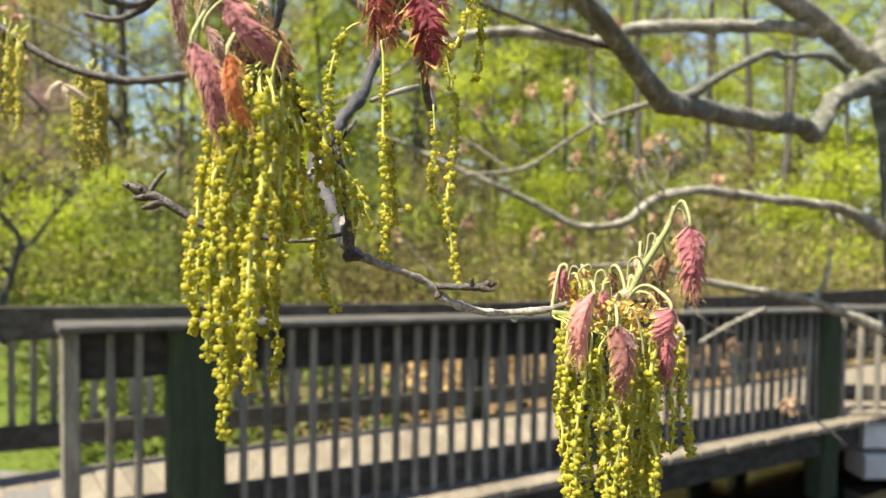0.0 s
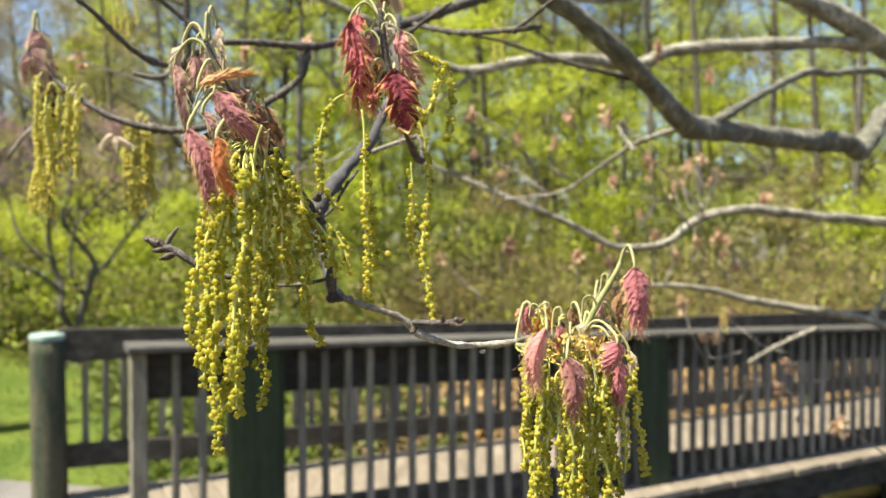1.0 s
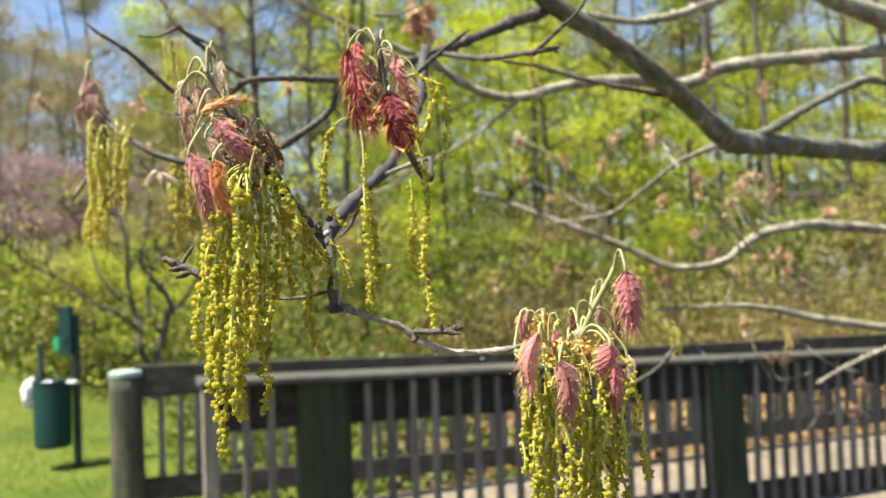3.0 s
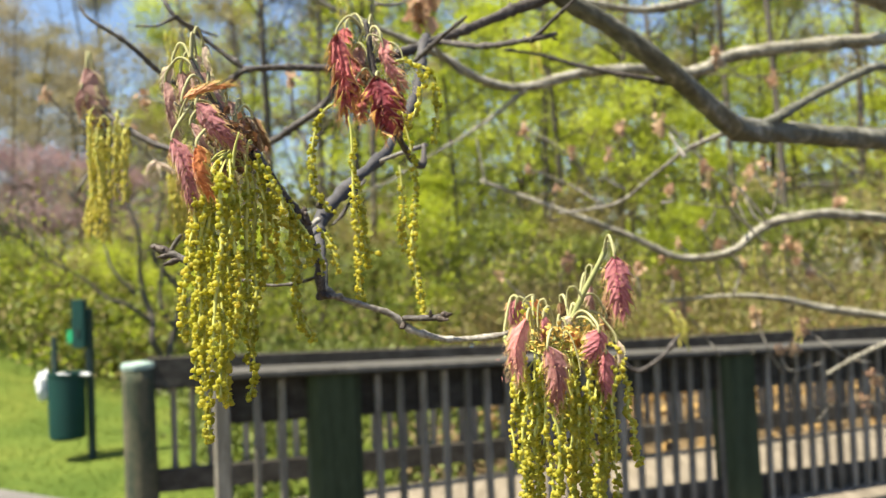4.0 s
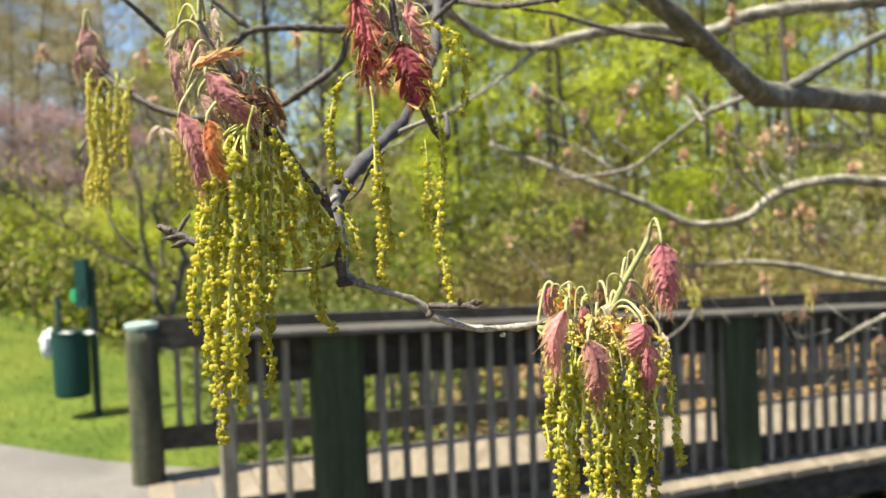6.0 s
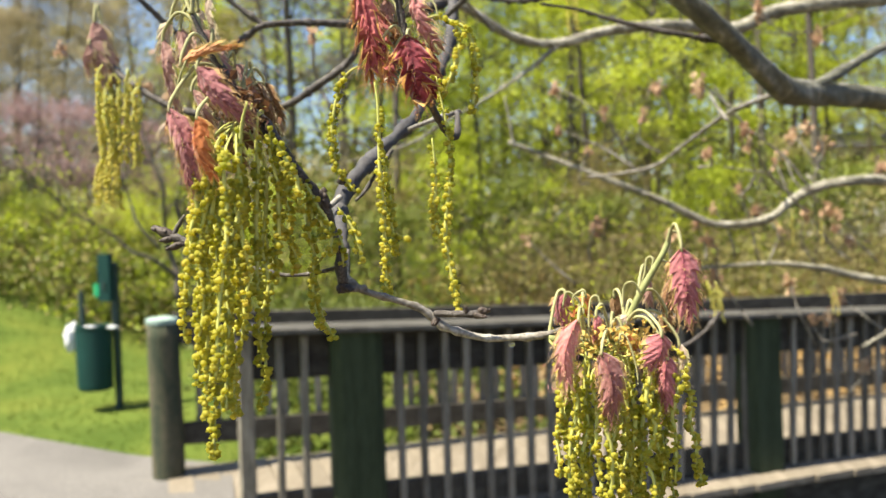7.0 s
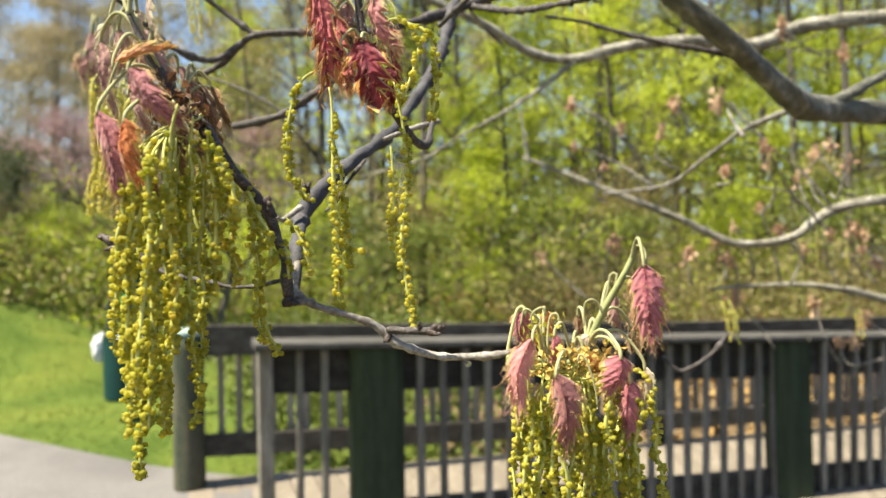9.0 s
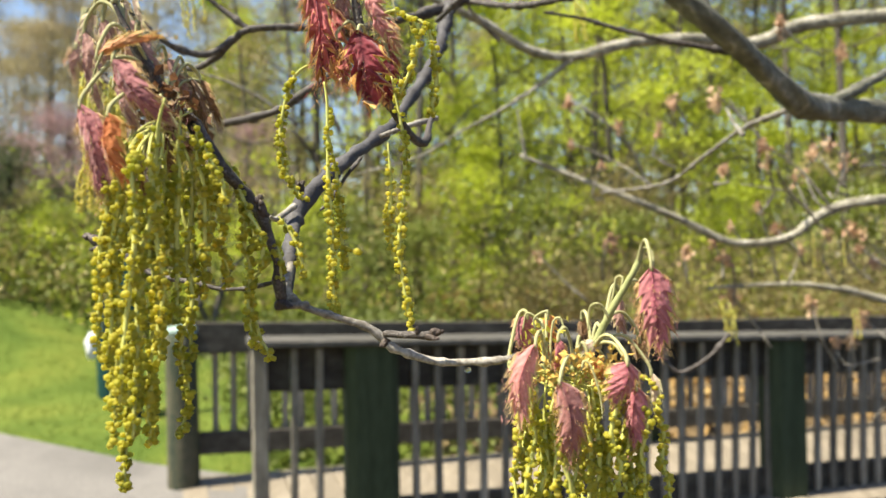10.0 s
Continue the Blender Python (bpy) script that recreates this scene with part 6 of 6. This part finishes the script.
def plant(kind, x, y, scale=1.0, turn=0.0, which=0):
    bearing = math.degrees(math.atan2(x + 0.2, y - 0.2))
    if abs(bearing - 20.3) < 1.7 and math.hypot(x, y) < 31 and kind not in ("shrub", "bare"):
        return None
    src = KINDS[kind][which % len(KINDS[kind])]
    m = pose(x, y, float(ground_z(x, y)) - 0.02, 0, 0, turn)
    if src.name not in placed:
        placed.add(src.name)
        src.matrix_basis = m @ Matrix.Scale(scale, 4)
        return src
    ob = copy_thing(src, m)
    ob.scale = (scale, scale, scale)
    return ob


rng = random.Random(8)
# the wood's edge, by bearing (degrees from ahead, left negative) and distance
EDGE_SHRUBS = [
    ("shrub", -44, 12.4, 0.6), ("shrub", -41.5, 12.2, 0.6), ("shrub", -39, 11.8, 0.6), ("shrub", -36.5, 11.8, 0.62), ("shrub", -34, 11.4, 0.65), ("shrub", -30, 11.6, 0.7),
    ("shrub", -47, 13, 0.6), ("shrub", -38, 13, 0.65), ("shrub", -32, 12.6, 0.7), ("shrub", -42.5, 13.4, 0.65), ("shrub", -27, 14, 1.1), ("shrub", -23, 11.5, 1), ("shrub", -18, 11, 1.1), ("shrub", -13, 12, 1.2), ("shrub", -8, 12.5, 1.2),
    ("shrub", -3, 12, 1.1), ("shrub", 3, 13, 1.2), ("shrub", 9, 13, 1.1), ("shrub", 15, 13.5, 1.2), ("shrub", 22, 14, 1.2), ("shrub", 29, 14, 1.2),
]
EDGE_TREES = [
    ("redbud", -48, 14.2, 0.56), ("redbud", -45, 14, 0.54), ("redbud", -42.5, 13.8, 0.56), ("redbud", -40, 13.6, 0.52), ("redbud", -37.5, 13.8, 0.56), ("redbud", -35, 13.6, 0.54), ("redbud", -32.5, 13.8, 0.56), ("redbud", -30, 14.2, 0.52), ("redbud", -24.5, 16, 0.7), ("green", -14, 14, 0.9), ("green", -6, 15, 0.9), ("green", 2, 14, 0.85), ("green", 12, 16, 0.9),
    ("green", 19, 15, 0.85), ("olive", -20, 13, 0.8), ("olive", 6, 16, 0.8), ("olive", 25, 16, 0.9), ("olive", -25, 17, 0.6), ("green", 31, 17, 0.9),
    ("green", -1, 18, 1), ("green", 16, 19, 1), ("olive", -10, 18, 0.9), ("deep", 9, 20, 0.9), ("olive", -33, 26, 0.55), ("olive", -39, 28, 0.55),
]
EDGE_BARE = [
    ("bare", -16.6, 12.6, 0.7), ("bare", -12.6, 12.2, 0.72), ("bare", 0.5, 15, 0.85), ("bare", 17.3, 13, 0.7), ("bare", -21.5, 15, 0.6), ("bare", 27, 14, 0.75),
    ("bare", 22, 18, 0.9), ("bare", 14, 15, 0.8), ("bare", -33, 24, 0.6),
]
for k, (kind, bearing, dist, scale) in enumerate(EDGE_SHRUBS + EDGE_TREES + EDGE_BARE):
    a = radians(bearing)
    plant(kind, -0.2 + dist * math.sin(a), 0.2 + dist * math.cos(a), scale * rng.uniform(0.92, 1.08), rng.uniform(0, 360), k)
for row, (dist, step, kinds) in enumerate([(22, 5.5, ("green", "olive", "bare", "green", "olive")), (25.5, 4.2, ("green", "green", "olive", "green")), (29, 4.5, ("green", "olive", "deep", "bare")), (38, 4.0, ("green", "bare", "olive", "deep"))]):
    b = -26.0
    k = 0
    while b < 38:
        d = dist * rng.uniform(0.9, 1.12)
        a = radians(b)
        plant(kinds[k % len(kinds)], -0.2 + d * math.sin(a), 0.2 + d * math.cos(a), rng.uniform(0.85, 1.15), rng.uniform(0, 360), rng.randrange(4))
        b += step * rng.uniform(0.7, 1.3)
        k += 1

for dist, step in ((22, 1.9), (27, 1.6), (33, 1.5)):
    b = -48.0
    k = 0
    while b < -25:
        d = dist * rng.uniform(0.92, 1.1)
        a = radians(b)
        plant(("haze", "olive", "haze", "haze", "haze")[k % 5], -0.2 + d * math.sin(a), 0.2 + d * math.cos(a), rng.uniform(0.85, 1.1) * dist / 32, rng.uniform(0, 360), rng.randrange(4))
        b += step * rng.uniform(0.7, 1.3)
        k += 1

# small low-forking tree at the edge of the lawn
rnd = np.random.default_rng(64)
bush = thing("sapling", "small low-forking grey tree with thin new leaves", "tree", at=(-4.75, 8.75, float(ground_z(-4.75, 8.75)) - 0.03))
stems, tips = [], []


def sapling_stem(way, thick, thin, twigs):
    """One stem through (aside, z) points, thinning upwards, with side twigs on its upper half."""
    pts = [np.array((r * 0.88, r * 0.47 + 0.08 * rnd.normal() * (z > 0.3), z + (0.3 if z > 0 else 0.0))) for r, z in way]
    stems.append(tube([(*q, thick + (thin - thick) * k / (len(pts) - 1)) for k, q in enumerate(pts)], 8, 0.06, 0.1, len(stems)))
    for _ in range(twigs):
        k = int(rnd.integers(len(pts) // 2, len(pts) - 1))
        o = pts[k] + (pts[k + 1] - pts[k]) * rnd.random()
        e = o + rnd.normal(size=3) * (0.42, 0.42, 0.12) + (0, 0, 0.34)
        stems.append(tube([(*o, 0.014), (*((o + e) / 2 + rnd.normal(size=3) * 0.06), 0.01), (*e, 0.004)], 5, 0.1))
        tips.extend(o + (e - o) * w for w in (0.5, 0.75, 1.0))


sapling_stem([(-0.02, -0.1), (-0.03, 0.15), (-0.06, 0.4), (-0.13, 0.64), (-0.25, 0.95), (-0.28, 1.27), (-0.2, 1.7), (-0.42, 2.3), (-0.5, 2.9)], 0.052, 0.012, 9)
sapling_stem([(0.05, -0.1), (0.06, 0.1), (0.11, 0.4), (0.2, 0.72), (0.22, 0.92), (0.06, 1.2), (-0.08, 1.42), (0.05, 1.9), (0.1, 2.7)], 0.056, 0.012, 9)
sapling_stem([(-0.12, 0.6), (-0.36, 0.84), (-0.56, 0.92), (-0.82, 1.16), (-1.25, 1.4), (-1.5, 1.75)], 0.03, 0.008, 8)
sapling_stem([(0.2, 0.74), (0.4, 0.92), (0.56, 1.12), (0.84, 1.5), (1.05, 2.0)], 0.03, 0.008, 8)
sapling_stem([(0.12, 0.5), (0.03, 0.75), (0.0, 1.0), (0.15, 1.4), (0.42, 1.8), (0.55, 2.4)], 0.028, 0.008, 7)
sapling_stem([(-0.25, 0.95), (-0.5, 1.25), (-0.7, 1.7), (-0.95, 2.2)], 0.026, 0.008, 6)
part("trunk", mesh("trunk", *joined(stems), True), M_THIN_BARK, bush)
v, f = leaf_quads(rnd, np.array(tips)[rnd.integers(0, len(tips), 700)], 0.05, 0.12)
part("crown", mesh("crown", v.tolist(), f), M_LEAF, bush)

# dark evergreen shrubs where the lawn runs up to the wood
for bear, far_out, high, wide in ((-42.6, 12.3, 2.5, 0.75), (-40.6, 13.2, 2.2, 0.6), (-38.4, 12.6, 1.5, 0.5)):
    x, y = -0.2 + far_out * math.sin(math.radians(bear)), 0.2 + far_out * math.cos(math.radians(bear))
    shrub = thing("evergreen_shrub", "dense dark evergreen shrub at the edge of the wood", "shrub", "evergreen shrubs", at=(x, y, float(ground_z(x, y)) - 0.05))
    stem = [tube([(0, 0, -0.1, 0.05), (0.04, 0, high * 0.5, 0.035), (0, 0.03, high * 0.9, 0.01)], 7, 0.15, 0.1)]
    lobes = []
    for _ in range(26):
        h = rnd.uniform(0.12, 1.0)
        ang, out = rnd.uniform(0, 2 * math.pi), wide * (1.08 - h) ** 0.6 * rnd.uniform(0.4, 1.0)
        q = np.array((out * math.cos(ang), out * math.sin(ang), high * h))
        stem.append(tube([(0.02, 0.01, high * h * 0.8, 0.014), (*q, 0.004)], 5, 0.2))
        lobes.append(q)
    part("trunk", mesh("trunk", *joined(stem), True), M_THIN_BARK, shrub)
    v, f = leaf_quads(rnd, np.array(lobes)[rnd.integers(0, len(lobes), 5200)], 0.045, 0.17, 0.3)
    part("crown", mesh("crown", v.tolist(), f), M_EVERGREEN, shrub)

# undergrowth along the edge of the wood
rnd = np.random.default_rng(31)
for mat, n, hi, label in ((M_LEAF_DEEP, 30000, 1.2, "low green undergrowth at the edge of the wood"), (M_LEAF_OLIVE, 42000, 1.6, "olive and brown undergrowth in the wood"), (M_LEAF, 16000, 1.5, "fresh yellow-green undergrowth in the wood")):
    seeds = n // 50
    bear = rnd.uniform(-48, 38, seeds)
    edge = np.interp(bear, [-58, -47, -41.4, -37.6, -34, -31, -25, -10, 20, 46], [13, 11.6, 10.9, 10.5, 10.2, 10.0, 10.1, 10.5, 10.5, 12])
    far_out = edge + rnd.uniform(0, 1, seeds) ** 1.6 * 9
    cx, cy = -0.2 + far_out * np.sin(np.radians(bear)), 0.2 + far_out * np.cos(np.radians(bear))
    tall = np.array([0.55 + 1.3 * abs(noise.noise(Vector((q * 0.22, hi * 5, 0.2)))) for q in bear])
    cz = ground_z(cx, cy) + hi * np.where(bear < -24, 0.75, 1.0) * tall * rnd.uniform(0.05, 1, seeds)
    c = np.repeat(np.stack([cx, cy, cz], 1), 20, axis=0) + rnd.normal(size=(seeds * 20, 3)) * np.array((0.3, 0.3, 0.2))
    v, f = leaf_quads(rnd, c, 0.072, 0.03, 0.1, 1.0)
    tagged(part("undergrowth", mesh("undergrowth", v.tolist(), f), mat), label, "undergrowth", kind="stuff")

# dense scrub where the lawn meets the wood
for mat, seeds, label in ((M_LEAF_DEEP, 330, "dense green scrub along the edge of the lawn"), (M_LEAF, 130, "fresh yellow-green scrub along the edge of the lawn"), (M_LEAF_OLIVE, 230, "olive scrub along the edge of the lawn")):
    bear = rnd.uniform(-37 if mat is M_LEAF else -48, -20, seeds)
    far_out = np.interp(bear, [-58, -47, -41.4, -37.6, -34, -31, -25, -10], [13, 11.6, 10.9, 10.5, 10.2, 10.0, 10.1, 10.5]) + rnd.uniform(-0.1, 2.2, seeds)
    cx, cy = -0.2 + far_out * np.sin(np.radians(bear)), 0.2 + far_out * np.cos(np.radians(bear))
    tall = np.array([0.55 + 0.9 * abs(noise.noise(Vector((q * 0.3, 3.1, 0.7)))) for q in bear])
    cz = ground_z(cx, cy) + rnd.uniform(0.05, 1, seeds) ** 1.3 * 1.15 * tall
    c = np.repeat(np.stack([cx, cy, cz], 1), 28, axis=0) + rnd.normal(size=(seeds * 28, 3)) * np.array((0.28, 0.28, 0.15))
    v, f = leaf_quads(rnd, c, 0.078, 0.03, 0.1, 1.0)
    tagged(part("undergrowth", mesh("undergrowth", v.tolist(), f), mat), label, "undergrowth", kind="stuff")

# low plants just behind the bridge
u, c = rnd.uniform(-0.4, 2.1, 420), 1.5 + 7.0 * rnd.random(420)
p = G1 + u[:, None] * ALONG + c[:, None] * ACROSS
pts = np.stack([p[:, 0], p[:, 1], ground_z(p[:, 0], p[:, 1]) + rnd.uniform(0.03, 0.45, 420)], 1)
v, f = leaf_quads(rnd, np.repeat(pts, 40, axis=0), 0.07, 0.14)
tagged(part("undergrowth", mesh("undergrowth", v.tolist(), f), M_LEAF_DEEP), "low green plants on the bank behind the bridge", "undergrowth", kind="stuff")

# shaded thicket along the far bank
bear, far_out = rnd.uniform(-6, 38, 900), rnd.uniform(9.5, 19, 900)
cx, cy = -0.2 + far_out * np.sin(np.radians(bear)), 0.2 + far_out * np.cos(np.radians(bear))
pts = np.stack([cx, cy, ground_z(cx, cy) + rnd.uniform(0.05, 1.1, 900)], 1)
v, f = leaf_quads(rnd, np.repeat(pts, 60, axis=0), 0.045, 0.25, 0.1, 1.2)
tagged(part("undergrowth", mesh("undergrowth", v.tolist(), f), M_THICKET), "brown and olive thicket on the far bank", "undergrowth", kind="stuff")

# far woods, too fine to count
rnd = np.random.default_rng(77)
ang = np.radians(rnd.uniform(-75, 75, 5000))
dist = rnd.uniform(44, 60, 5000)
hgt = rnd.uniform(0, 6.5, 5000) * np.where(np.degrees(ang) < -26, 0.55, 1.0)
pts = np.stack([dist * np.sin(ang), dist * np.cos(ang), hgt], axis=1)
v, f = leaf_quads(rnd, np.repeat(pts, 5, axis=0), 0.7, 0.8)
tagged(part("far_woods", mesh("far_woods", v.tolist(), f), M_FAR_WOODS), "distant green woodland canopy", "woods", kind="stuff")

# ---- a pale house far behind the trees ----
house = thing("house", "pale sided house glimpsed far behind the trees", "house", at=(11.9, 34, 0.3))
part("wall", mesh("wall", *box(-1.5, 1.5, -2, 2, 0, 3.6, 0.03)), M_SIDING, house)
v = [(-1.8, -2.3, 3.6), (1.8, -2.3, 3.6), (1.8, 2.3, 3.6), (-1.8, 2.3, 3.6), (-1.8, 0, 4.4), (1.8, 0, 4.4)]
part("roof", mesh("roof", v, [(0, 1, 5, 4), (2, 3, 4, 5), (0, 4, 3), (1, 2, 5), (3, 2, 1, 0)]), M_ROOF, house)
for x in (-1.2, 0.8):
    wdw = part("window", mesh("window", *box(x, x + 0.8, -2.06, -2.0, 2.3, 3.4, 0.02)), M_SIDING, house)
    part("pane", mesh("pane", *box(x + 0.08, x + 0.72, -2.075, -2.055, 2.38, 3.32, 0.004)), M_GLASS, wdw)

# ---- lawn, litter ----
rnd = np.random.default_rng(5)
n = 120000
x, y = rnd.uniform(-14, -2.2, n), rnd.uniform(4.2, 17, n)
edge = np.interp(-x, [2.2, 2.95, 3.9, 4.6, 6, 9, 20], [4.47, 4.6, 4.92, 5.15, 5.53, 6.03, 7.0])
keep = (y > edge + rnd.uniform(0, 0.08, n)) & (np.hypot(x, y) < 19) & (np.hypot(x, y) * 1.0 < 30) & (rnd.random(n) < np.clip(8.5 / np.hypot(x, y), 0.25, 1))
x, y = x[keep], y[keep]
z = ground_z(x, y)
h = rnd.uniform(0.008, 0.026, len(x))
ang = rnd.uniform(0, 2 * math.pi, len(x))
w = rnd.uniform(0.002, 0.0045, len(x)) * (1 + np.hypot(x, y) / 12)
lean = rnd.normal(size=(len(x), 2)) * 0.022
v = np.stack([np.stack([x - w * np.cos(ang), y - w * np.sin(ang), z], 1), np.stack([x + w * np.cos(ang), y + w * np.sin(ang), z], 1), np.stack([x + lean[:, 0], y + lean[:, 1], z + h], 1)], 1).reshape(-1, 3)
f = np.arange(len(v)).reshape(-1, 3).tolist()
tagged(part("grass", mesh("grass", v.tolist(), f), M_GRASS), "short mown green lawn grass", "grass", kind="stuff")
n = 20000
u, c = rnd.uniform(1.9, 16, n), 1.5 + 12 * rnd.random(n) ** 1.4
p = G1 + u[:, None] * ALONG + c[:, None] * ACROSS
pts = np.stack([p[:, 0], p[:, 1], ground_z(p[:, 0], p[:, 1]) + 0.02], 1)
v, f = leaf_quads(rnd, pts, 0.1, 0.02, 0.0)
tagged(part("leaf_litter", mesh("leaf_litter", v.tolist(), f), M_LITTER), "brown fallen leaves covering the woodland floor", "leaves", kind="stuff")

# ---- deck boards ----
u, k = -0.78, 0
while u < 10.4:
    w = 0.138
    a, b = at_bridge(u, -0.2 + rng.uniform(-0.008, 0.008), deck_z(u) - 0.019), at_bridge(u, 1.24, deck_z(u) - 0.019)
    part("board", mesh("board", *beam(a, b, w, 0.038, (*ALONG, 0), 0.005)), M_DECK, deck)
    u += w + 0.006
